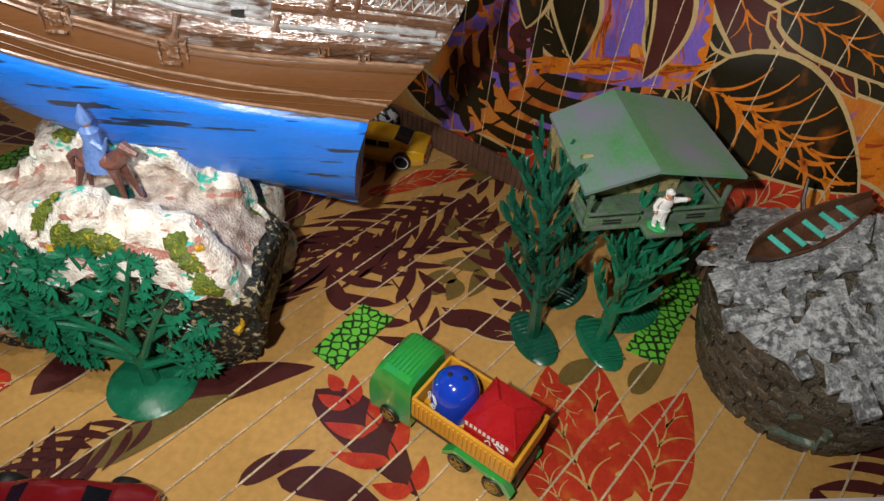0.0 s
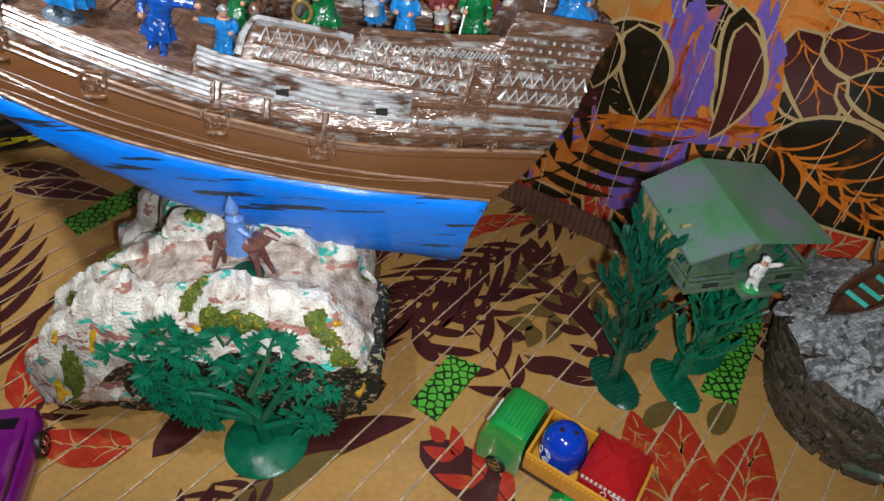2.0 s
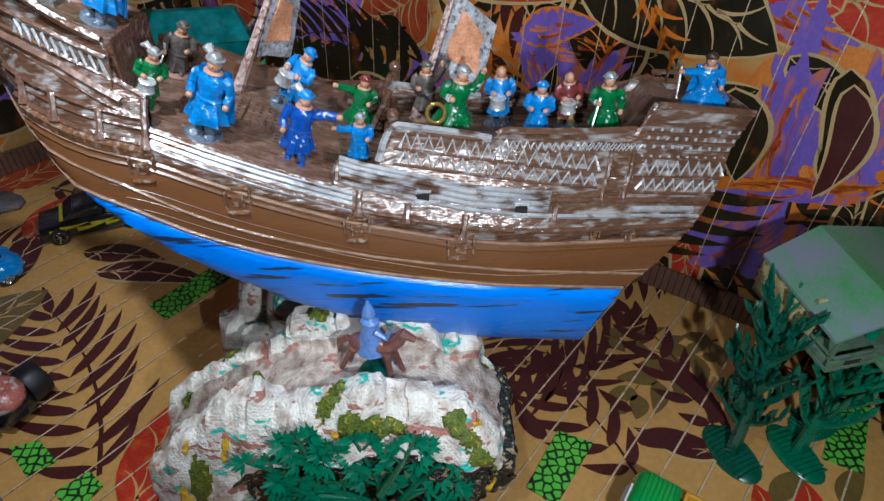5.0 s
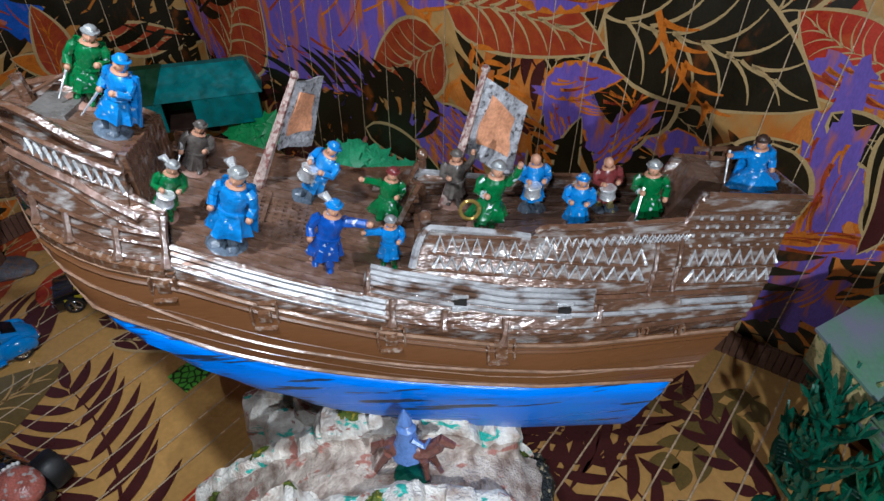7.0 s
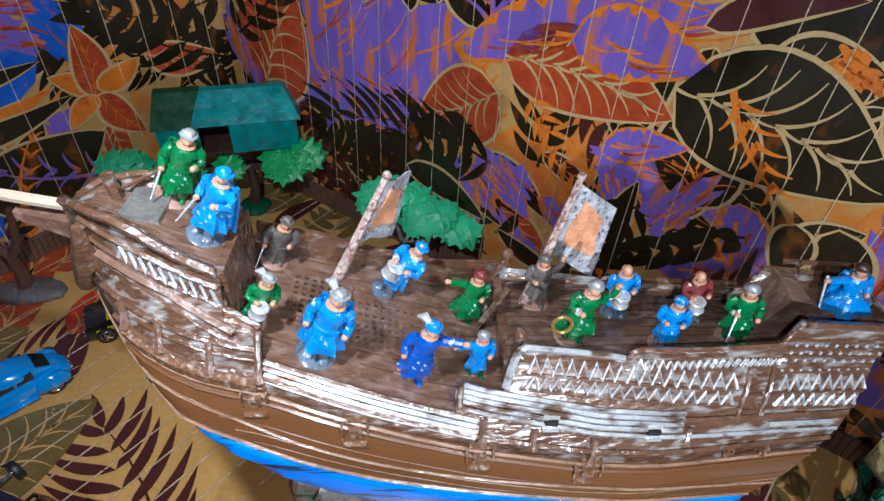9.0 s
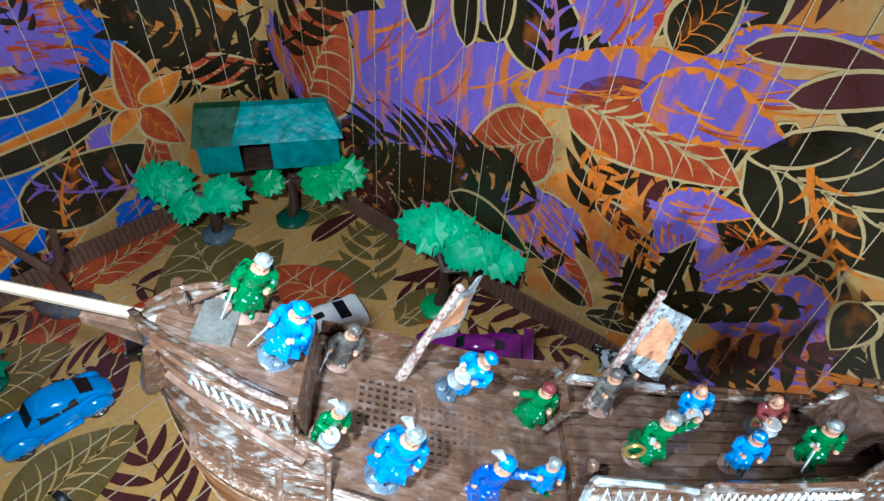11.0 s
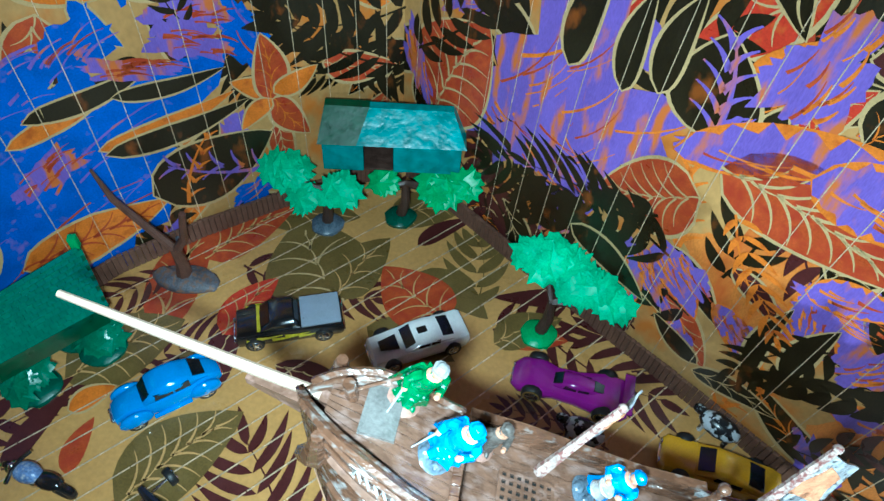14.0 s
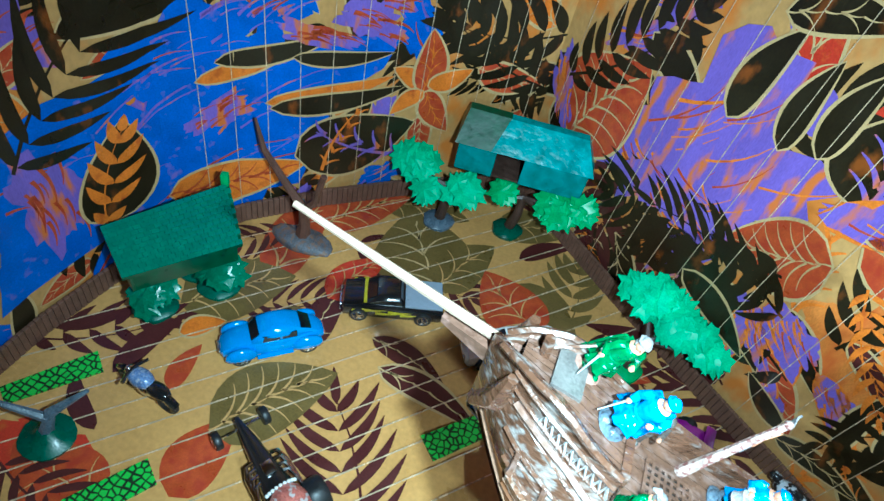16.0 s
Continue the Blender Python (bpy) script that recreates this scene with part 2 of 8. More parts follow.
def box(bm, c, s, turn=0.0, bevel=0.0, mi=0, taper=1.0):
    """A box with its centre, size and turn about z; taper narrows its top."""
    r = bmesh.ops.create_cube(bm, size=1)
    vs = r["verts"]
    for v in vs:
        k = taper if v.co.z > 0 else 1
        v.co = Vector((v.co.x * s[0] * k, v.co.y * s[1] * k, v.co.z * s[2]))
    if bevel:
        es = list({e for v in vs for e in v.link_edges})
        rr = bmesh.ops.bevel(bm, geom=es, offset=bevel, segments=2, affect="EDGES", profile=0.6)
        vs = list({v for f in rr["faces"] for v in f.verts} | {v for v in vs if v.is_valid})
    m = Matrix.Translation(c) @ Matrix.Rotation(radians(turn), 4, "Z")
    bmesh.ops.transform(bm, matrix=m, verts=vs)
    for f in {f for v in vs for f in v.link_faces}:
        f.material_index = mi
    return vs


def ring(bm, c, axis, r, seg, up=None):
    axis = Vector(axis).normalized()
    side = axis.cross(Vector(up or ((0, 0, 1) if abs(axis.z) < 0.9 else (1, 0, 0)))).normalized()
    other = axis.cross(side)
    rx, ry = (r, r) if not isinstance(r, tuple) else r
    return [bm.verts.new(Vector(c) + side * rx * math.cos(a) + other * ry * math.sin(a)) for a in (2 * math.pi * i / seg for i in range(seg))]


def skin(bm, a, b, mi=0):
    n = len(a)
    for i in range(n):
        f = bm.faces.new((a[i], a[(i + 1) % n], b[(i + 1) % n], b[i]))
        f.material_index = mi


def cap(bm, loop, mi=0):
    f = bm.faces.new(loop)
    f.material_index = mi


def tube(bm, pts, rs, seg=6, mi=0):
    """A tube along points, with a radius at each."""
    pts = [Vector(p) for p in pts]
    loops = []
    for i, p in enumerate(pts):
        d = pts[min(i + 1, len(pts) - 1)] - pts[max(i - 1, 0)]
        loops.append(ring(bm, p, d, rs[i] if isinstance(rs, list) else rs, seg, up=(0.13, 0.31, 0.94)))
    for a, b in zip(loops, loops[1:]):
        skin(bm, a, b, mi)
    cap(bm, loops[0][::-1], mi)
    cap(bm, loops[-1], mi)


def ball(bm, c, r, u=10, v=7, mi=0, rot=None):
    rr = bmesh.ops.create_uvsphere(bm, u_segments=u, v_segments=v, radius=1)
    r = (r, r, r) if not isinstance(r, tuple) else r
    m = Matrix.Translation(c) @ (rot.to_4x4() if rot else Matrix()) @ Matrix.Diagonal((*r, 1))
    bmesh.ops.transform(bm, matrix=m, verts=rr["verts"])
    for f in {f for w in rr["verts"] for f in w.link_faces}:
        f.material_index = mi
    return rr["verts"]


def lathe(bm, c, rows, seg=16, mi=0, wob=0.0):
    """Rings of (radius, height) about z."""
    loops = []
    for r, z in rows:
        loops.append([bm.verts.new(Vector(c) + Vector((math.cos(a) * r * (1 + wob * noise.noise((math.cos(a) * 2, math.sin(a) * 2, z))),
                                                       math.sin(a) * r * (1 + wob * noise.noise((math.cos(a) * 2, math.sin(a) * 2, z + 5))), z)))
                      for a in (2 * math.pi * i / seg for i in range(seg))])
    for a, b in zip(loops, loops[1:]):
        skin(bm, a, b, mi)
    cap(bm, loops[0][::-1], mi)
    cap(bm, loops[-1], mi)


def loft(bm, loops, mi=0, ends=True):
    rings = [[bm.verts.new(p) for p in lp] for lp in loops]
    for a, b in zip(rings, rings[1:]):
        skin(bm, a, b, mi)
    if ends:
        cap(bm, rings[0][::-1], mi)
        cap(bm, rings[-1], mi)


def slab(bm, pts, z0, z1, mi=0):
    """An upright prism over a plan outline."""
    lo, hi = [bm.verts.new((x, y, z0)) for x, y in pts], [bm.verts.new((x, y, z1)) for x, y in pts]
    skin(bm, lo, hi, mi)
    cap(bm, lo[::-1], mi)
    cap(bm, hi, mi)


# ---- floor and walls ----
CORNER = Vector((-24.6, 59.0))
ALONG = Vector((0.806, -0.592))
SIDE = [Vector(p) for p in ((-24.6, 59.0), (-33.8, 52.0), (-38.3, 47.8), (-42.8, 43.0), (-45.4, 38.6), (-46.9, 33.5), (-47.8, 28.0), (-48.2, 20.0), (-48.2, -60.0))]
HIGH = 75.0

bm = bmesh.new()
slab(bm, [(-90, -60), (130, -60), (130, 110), (-90, 110)], -1.5, 0)
floor = tagged(link_mesh("floor", bm, VINYL), "tan vinyl sheet floor printed with wine-red and olive leaves", "floor", kind="structure")


def upright(name, line, out, label, m, thick=0.8, high=HIGH):
    """A wall sheet along a plan line, thick on its outer side."""
    b = bmesh.new()
    back = []
    for i, p in enumerate(line):
        d = (line[min(i + 1, len(line) - 1)] - line[max(i - 1, 0)]).normalized()
        back.append(p + Vector((-d.y, d.x)) * thick * out)
    for (a, c), (e, g) in zip(zip(line, line[1:]), zip(back, back[1:])):
        for q in ((a, c, 1), (e, g, 0)):
            f = [b.verts.new((q[0].x, q[0].y, -1)), b.verts.new((q[1].x, q[1].y, -1)), b.verts.new((q[1].x, q[1].y, high)), b.verts.new((q[0].x, q[0].y, high))]
            b.faces.new(f)
        b.faces.new([b.verts.new((p.x, p.y, high)) for p in (a, c, g, e)])
    bmesh.ops.remove_doubles(b, verts=b.verts, dist=1e-4)
    return tagged(link_mesh(name, b, m), label, "wall", kind="structure")


wall_right = upright("wall_1", [CORNER, CORNER + ALONG * 142], 1, "tan vinyl wall sheet printed with jungle leaves coloured violet and red", WALLVINYL)
wall_side = upright("wall_2", SIDE, -1, "curved vinyl wall sheet with leaves and bright blue colouring", WALLVINYL)
upright("wall_3", [Vector((-48.2, -60)), Vector((90, -60))], -1, "plain painted wall that closes the room", PLAIN)
upright("wall_4", [Vector((90, -60)), Vector((90, -20))], -1, "plain painted wall at the room's end", PLAIN)
bm = bmesh.new()
slab(bm, [(-90, -62), (132, -62), (132, 110), (-90, 110)], HIGH, HIGH + 2)
tagged(link_mesh("ceiling", bm, PLAIN), "plain painted ceiling", "ceiling", kind="structure")

# ---- printed leaves: thin flat shapes laid on the sheets ----


class Print:
    """A flat pattern on one sheet: gathers polygons with a layer and a colour, then lays them on the sheet."""

    def __init__(self, name, lay, colours):
        self.name, self.lay, self.colours, self.n, self.base, self.bm = name, lay, colours, 0, 0.008, bmesh.new()

    def poly(self, pts, colour, level):
        for piece in self.cut(pts):
            self.face(piece, colour, level)

    def cut(self, pts):
        """Splits a shape where the sheet bends."""
        if self.lay is not lay_side:
            return [pts]
        out, u0 = [], 0.0
        for a, b in zip(SIDE, SIDE[1:]):
            u1 = u0 + (b - a).length
            piece = pts
            for lim, sign in ((u0 if u0 else -99.0, 1), (u1, -1)):
                kept = []
                for p, q in zip(piece, piece[1:] + piece[:1]):
                    dp, dq = (p[0] - lim) * sign, (q[0] - lim) * sign
                    if dp >= 0:
                        kept.append(p)
                    if dp * dq < 0:
                        t = dp / (dp - dq)
                        kept.append((p[0] + (q[0] - p[0]) * t, p[1] + (q[1] - p[1]) * t))
                piece = kept
            if len(piece) > 2:
                out.append(piece)
            u0 = u1
        return out

    def face(self, pts, colour, level):
        h = self.base + 0.0016 * (self.n % 24) + 0.0005 * level
        try:
            f = self.bm.faces.new([self.bm.verts.new(self.lay(u, v, h)) for u, v in pts])
        except ValueError:
            return
        f.material_index = self.colours.index(colour)

    def done(self, parent):
        bmesh.ops.transform(self.bm, matrix=Matrix.Scale(CM, 4), verts=self.bm.verts)
        me = bpy.data.meshes.new(self.name)
        self.bm.to_mesh(me)
        self.bm.free()
        for c in self.colours:
            me.materials.append(c)
        ob = new(self.name, me)
        ob.parent = parent
        return ob


COLOURS = [WINE, BLACK, OLIVE, CREAM, RED, RUST, ORANGE, PURPLE, BLUEINK, GOLD, TAN]


def lay_floor(u, v, h):
    return Vector((u, v, h))


def lay_wall(u, v, h):
    p = CORNER + ALONG * u
    return Vector((p.x + ALONG.y * h, p.y - ALONG.x * h, v))


def lay_side(u, v, h):
    for a, b in zip(SIDE, SIDE[1:]):
        L = (b - a).length
        if u <= L or b is SIDE[-1]:
            d = (b - a) / L
            p = a + d * u
            return Vector((p.x - d.y * h * 1.6, p.y + d.x * h * 1.6, v))
        u -= L


floor_print = Print("leaf_print", lay_floor, COLOURS)
wall_print = Print("leaf_print", lay_wall, COLOURS)
side_print = Print("leaf_print", lay_side, COLOURS)


def place2(u, v, ang):
    c, s = math.cos(radians(ang)), math.sin(radians(ang))
    return lambda x, y: (u + x * c - y * s, v + x * s + y * c)


def blade(L, W, n=9, bend=0.0, fat=0.45):
    """A pointed leaf outline from its base at 0 to its tip at L."""
    up, lo = [], []
    for i in range(1, n):
        t = i / n
        w = W / 2 * (math.sin(math.pi * t ** (0.7 if fat < 0.5 else 1.2)) ** 0.8)
        y = bend * L * math.sin(math.pi * t)
        up.append((t * L, y + w))
        lo.append((t * L, y - w))
    return [(0, 0)] + lo + [(L, 0)] + up[::-1]


def stroke(pr, T, a, b, w, colour, level, bow=0.08, steps=5):
    """A brushed line from a to b: slightly bowed, tapering to its end."""
    dx, dy = b[0] - a[0], b[1] - a[1]
    L = math.hypot(dx, dy) or 1
    nx, ny = -dy / L, dx / L
    up, lo = [], []
    for i in range(steps + 1):
        t = i / steps
        k = -bow * L * 4 * t * (1 - t)
        h = w / 2 * (1 - 0.75 * t)
        up.append((a[0] + dx * t + nx * (k + h), a[1] + dy * t + ny * (k + h)))
        lo.append((a[0] + dx * t + nx * (k - h), a[1] + dy * t + ny * (k - h)))
    pr.poly([T(*p) for p in up + lo[::-1]], colour, level)


def leaf(pr, u, v, ang, L, W, colour, edge=CREAM, vein=CREAM, veins=5, bend=0.06):
    """One broad leaf with a pale rim, a midrib and side veins."""
    pr.n += 1
    T = place2(u, v, ang)
    rim = min(0.25, 0.09 * W + 0.06)
    if edge:
        pr.poly([T(x - rim * 0.5, y) for x, y in blade(L + rim, W + rim * 2, 12, bend)], edge, 0)
    pr.poly([T(x, y) for x, y in blade(L, W, 12, bend)], colour, 1)
    if vein and veins:
        w = max(0.07, 0.02 * L)
        for i in range(6):
            t0, t1 = i / 6 * 0.95, (i + 1) / 6 * 0.95
            stroke(pr, T, (t0 * L, bend * L * math.sin(math.pi * t0)), (t1 * L, bend * L * math.sin(math.pi * t1)), w, vein, 2)
        for i in range(veins):
            t = 0.1 + 0.7 * i / veins
            y0 = bend * L * math.sin(math.pi * t)
            reach = W / 2 * math.sin(math.pi * min(0.95, t + 0.14) ** 0.7) * 0.9
            for s in (1, -1):
                stroke(pr, T, (t * L, y0), ((t + 0.18) * L, y0 + s * reach), w * 1.1, vein, 2, bow=0.13 * s, steps=6)


def frond(pr, u, v, ang, L, W, colour, n=9, rib=None, lean=50, thick=0.5, seed=0):
    """A palm frond: slender pointed leaflets off both sides of a thin rib."""
    pr.n += 1
    T = place2(u, v, ang)
    rnd = random.Random(seed + int(u * 10) + int(v * 7))
    stroke(pr, T, (0, 0), (L, 0), max(0.12, 0.02 * L), rib or colour, 1)
    for i in range(n):
        t = (i + 0.3) / n
        ll = W / 2 / math.sin(radians(lean)) * (math.sin(math.pi * (0.12 + 0.83 * t)) ** 0.6) * rnd.uniform(0.85, 1.1)
        for s in (1, -1):
            a = s * (lean - 18 * t + rnd.uniform(-5, 5))
            q = place2(t * L, 0, a)
            pr.poly([T(*q(x, y)) for x, y in blade(ll, L / n * thick * 1.05, 8, 0.07 * s)], colour, 0)
    pr.poly([T(L * 0.97 + x, y) for x, y in blade(W * 0.3, L / n * thick, 6)], colour, 0)


def splash(pr, u, v, ang, L, W, colour, over=ORANGE, n=7, seed=1):
    """A felt-pen patch with a ragged, fingered rim and stray strokes of another colour."""
    pr.n += 1
    T = place2(u, v, ang)
    rnd = random.Random(seed + int(abs(u) * 10) + int(v * 13))
    m, pts = 44, []
    ph = [rnd.uniform(0, 6.28) for _ in range(4)]
    for i in range(m):
        a = 2 * math.pi * i / m
        k = 0.9 + 0.16 * math.sin(3 * a + ph[0]) + 0.13 * math.sin(7 * a + ph[1]) + 0.1 * math.sin(11 * a + ph[2]) + 0.06 * math.sin(19 * a + ph[3])
        pts.append((L / 2 + L / 2 * k * math.cos(a), W / 2 * k * math.sin(a)))
    pr.poly([T(*p) for p in pts], colour, 0)
    for i in range(n * 2):
        x, y = L * rnd.uniform(0.12, 0.8), W * rnd.uniform(-0.32, 0.32)
        stroke(pr, T, (x, y), (x + L * rnd.uniform(0.15, 0.4), y + W * rnd.uniform(-0.08, 0.08)), rnd.uniform(0.08, 0.3), over if rnd.random() < 0.75 else RUST, 1)


def petal(pr, u, v, ang, L, W, colour, over=ORANGE, seed=3):
    """A pointed leaf coloured in with felt pen: notched rim, an orange edge left open and long brushed strokes."""
    pr.n += 1
    T = place2(u, v, ang)
    rnd = random.Random(seed + int(abs(u) * 10) + int(v * 13))
    rim = blade(L, W, 22, 0.05)
    pr.poly([T(x - 0.1, y * 1.12) for x, y in blade(L + 0.25, W * 1.1, 14, 0.05)], over, 0)
    pr.poly([T(x, y * (1 + 0.16 * math.sin(i * 2.3) + rnd.uniform(-0.1, 0.1))) for i, (x, y) in enumerate(rim)], colour, 1)
    for i in range(int(3 + L * 0.6)):
        x, y = L * rnd.uniform(0.1, 0.55), W * rnd.uniform(-0.26, 0.26)
        stroke(pr, T, (x, y), (x + L * rnd.uniform(0.15, 0.35), y * 0.6), rnd.uniform(0.12, 0.34), over if rnd.random() < 0.7 else RUST, 2)


def wash(pr, u, v, L, W, colour, seed):
    """A broad, ragged, brushed patch below the leaves."""
    rnd = random.Random(seed)
    n = 60
    pts = [(u + L / 2 * math.cos(a) * (1 + 0.14 * math.sin(5 * a + seed) + rnd.uniform(-0.07, 0.07)), v + W / 2 * math.sin(a) * (1 + 0.14 * math.sin(7 * a) + rnd.uniform(-0.07, 0.07))) for a in (2 * math.pi * i / n for i in range(n))]
    pr.base, pr.n = 0.004, 0
    pr.poly(pts, colour, 0)


def sprig(pr, u, v, ang, L, W, colour, n=5):
    """Thick felt-pen strokes branching off a stem."""
    pr.n += 1
    T = place2(u, v, ang)
    stroke(pr, T, (0, 0), (L, 0), 0.06 * W + 0.2, colour, 1)
    for i in range(n):
        t = (i + 0.5) / n
        for s in (1, -1):
            stroke(pr, T, (t * L, 0), (t * L + W * 0.4, s * W / 2 * (1 - 0.4 * t)), 0.06 * W + 0.2, colour, 2, bow=0.1 * s)


def scatter(pr, us, vs, step, seed, pick):
    """Fills a stretch of sheet with leaves in loose rows, under the larger ones."""
    rnd = random.Random(seed)
    pr.base = 0.008
    u = us[0]
    while u < us[1]:
        v = vs[0]
        while v < vs[1]:
            uu, vv = u + rnd.uniform(-0.4, 0.4) * step, v + rnd.uniform(-0.4, 0.4) * step
            pick(pr, uu, vv, rnd)
            v += step
        u += step
    pr.base = 0.050


def wall_pick(pr, u, v, rnd):
    a, L, k = rnd.uniform(0, 360), rnd.uniform(4.5, 8.5), rnd.random()
    if k < 0.34:
        leaf(pr, u, v, a, L, L * rnd.uniform(0.28, 0.5), BLACK, veins=rnd.choice((0, 3, 5)), vein=rnd.choice((CREAM, ORANGE, CREAM)))
    elif k < 0.56:
        frond(pr, u, v, a, L * 1.4, L * 0.8, rnd.choice((BLACK, WINE)), n=8, thick=0.6)
    elif k < 0.70:
        splash(pr, u, v, a, L, L * 0.4, PURPLE, n=3)
    elif k < 0.86:
        leaf(pr, u, v, a, L, L * rnd.uniform(0.3, 0.55), rnd.choice((RUST, RED, ORANGE)), veins=4)
    else:
        sprig(pr, u, v, a, L * 0.8, L * 0.4, ORANGE)


def side_pick(pr, u, v, rnd):
    a, L, k = rnd.uniform(0, 360), rnd.uniform(4, 8), rnd.random()
    if k < 0.3:
        leaf(pr, u, v, a, L, L * rnd.uniform(0.3, 0.5), BLACK, veins=rnd.choice((0, 3)), vein=ORANGE)
    elif k < 0.5:
        frond(pr, u, v, a, L * 1.3, L * 0.7, BLACK, n=8, thick=0.6)
    elif k < 0.78:
        splash(pr, u, v, a, L, L * 0.5, rnd.choice((PURPLE, BLUEINK, BLUEINK)), over=PURPLE, n=3)
    else:
        leaf(pr, u, v, a, L, L * 0.4, rnd.choice((RUST, ORANGE)), veins=4)


def floor_pick(pr, u, v, rnd):
    if (u > -12 and v < 33 and rnd.random() < 0.75) or (-33 < u < -14 and 19 < v < 36):
        return
    a, L, k = rnd.gauss(35, 40) + rnd.choice((0, 180)), rnd.uniform(4.5, 8), rnd.random()
    if k < 0.4:
        frond(pr, u, v, a, L * 1.5, L * 0.9, WINE, n=8, lean=46, thick=0.45)
    elif k < 0.62:
        leaf(pr, u, v, a, L, L * rnd.uniform(0.2, 0.32), WINE, edge=None, veins=0, bend=rnd.uniform(-0.12, 0.12))
    elif k < 0.8:
        leaf(pr, u, v, a, L * 0.9, L * 0.42, OLIVE, edge=None, veins=rnd.choice((0, 4)))
    elif k < 0.9:
        leaf(pr, u, v, a, L * 0.8, L * 0.3, RED, edge=None, veins=2)


ORANGEWASH = mat("orange_felt_pen_wash", (0.60, 0.20, 0.035), 0.36, var=0.2, coarse=22, bump=0.05, second=(0.50, 0.11, 0.02), cover=0.42, sharp=0.15, stretch=(1.4, 1.4, 0.5))
COLOURS.append(ORANGEWASH)
wash(wall_print, 53.0, 10.0, 19.0, 20.0, ORANGEWASH, 2)
wash(wall_print, 41.0, 6.0, 9.0, 11.0, ORANGEWASH, 3)
wash(wall_print, 30.0, 12.0, 9.0, 8.0, ORANGEWASH, 5)
scatter(wall_print, (1, 90), (2, 48), 4.6, 5, wall_pick)
scatter(side_print, (0.5, 52), (2, 44), 4.6, 6, side_pick)
scatter(floor_print, (-46, 34), (2, 58), 6.8, 7, floor_pick)

# print on the long wall
splash(wall_print, 7.8, 8.9, 48, 19.0, 11.8, PURPLE)
splash(wall_print, 8.1, 13.0, -24, 6.6, 4.0, PURPLE)
leaf(wall_print, 3.7, 8.9, 63, 9.9, 7.5, RUST)
splash(wall_print, 0.3, 15.1, -68, 6.9, 2.4, PURPLE)
frond(wall_print, 19.1, 11.7, -159, 10.7, 8.1, BLACK, n=10, thick=0.6)
leaf(wall_print, 24.5, 15.4, -150, 6.6, 5.0, RUST, veins=6)
frond(wall_print, 23.1, 11.2, -159, 10.7, 5.4, BLACK, n=9, thick=0.6)
leaf(wall_print, 23.7, 18.9, 103, 5.6, 4.7, BLACK, veins=0)
sprig(wall_print, 23.7, 18.9, 101, 5.5, 3.3, PURPLE)
splash(wall_print, 22.3, 17.8, 26, 11.0, 2.4, PURPLE)
splash(wall_print, 22.4, 17.8, 48, 4.6, 1.1, PURPLE)
splash(wall_print, 25.8, 21.3, 74, 6.4, 4.0, PURPLE)
leaf(wall_print, 24.8, 17.9, -4, 10.0, 5.0, RUST, veins=7)
frond(wall_print, 26.6, 15.8, -48, 8.0, 3.6, ORANGE, n=8, thick=0.35)
leaf(wall_print, 17.7, 7.5, -16, 6.9, 2.2, BLACK, veins=0)
leaf(wall_print, 19.7, 9.1, -30, 6.9, 2.2, BLACK, veins=0)
leaf(wall_print, 24.0, 11.0, -33, 5.9, 1.9, BLACK, veins=0)
splash(wall_print, 21.7, 10.1, -44, 5.1, 2.3, PURPLE)
splash(wall_print, 24.3, 11.2, -32, 4.2, 2.1, PURPLE)
splash(wall_print, 28.3, 9.4, -33, 4.4, 2.2, PURPLE)
leaf(wall_print, 14.0, 18.9, 65, 5.0, 1.4, BLACK, vein=ORANGE, veins=0)
leaf(wall_print, 12.3, 17.3, 72, 6.4, 1.3, BLACK, veins=0)
leaf(wall_print, 27.7, 26.3, 9, 3.8, 1.3, BLACK, veins=2)
leaf(wall_print, 25.2, 21.6, 42, 5.2, 1.6, BLACK, vein=ORANGE, veins=3)
leaf(wall_print, 25.4, 21.0, 33, 4.9, 1.1, BLACK, veins=0)
leaf(wall_print, 31.9, 15.4, 63, 5.6, 2.8, BLACK, veins=4)
splash(wall_print, 31.2, 13.9, 1, 5.4, 3.0, PURPLE)
splash(wall_print, 34.8, 9.6, 60, 6.0, 2.4, PURPLE)
leaf(wall_print, 29.3, 2.9, 14, 5.7, 1.7, BLACK, veins=3)
frond(wall_print, 34.4, 11.5, -117, 6.9, 4.9, BLACK, n=6, thick=0.5)
frond(wall_print, 1.6, 13.1, 51, 13.0, 6.5, BLACK, n=9, thick=0.6)
leaf(wall_print, 14.4, 18.5, 78, 6.8, 2.0, BLACK, vein=ORANGE, veins=0)
leaf(wall_print, 18.1, 18.8, 88, 5.9, 1.6, BLACK, veins=0)
leaf(wall_print, 14.2, 25.2, 20, 6.1, 2.1, BLACK, veins=2)
leaf(wall_print, 20.1, 19.8, 84, 5.8, 1.7, BLACK, veins=0)
splash(wall_print, 10.5, 13.1, -17, 7.4, 6.7, PURPLE)
frond(wall_print, 24.6, 10.4, -177, 11.6, 8.1, BLACK, n=10)
leaf(wall_print, 34.5, 18.9, -12, 10.9, 6.7, BLACK, veins=6)
sprig(wall_print, 37.1, 19.6, -52, 5.7, 2.8, ORANGE)
sprig(wall_print, 40.3, 16.5, 10, 3.5, 1.2, ORANGE)
leaf(wall_print, 38.4, 14.8, -32, 3.2, 1.8, BLACK, veins=2)
splash(wall_print, 31.3, 13.8, 29, 5.5, 1.9, PURPLE)
splash(wall_print, 34.3, 15.0, -27, 6.1, 3.0, PURPLE)
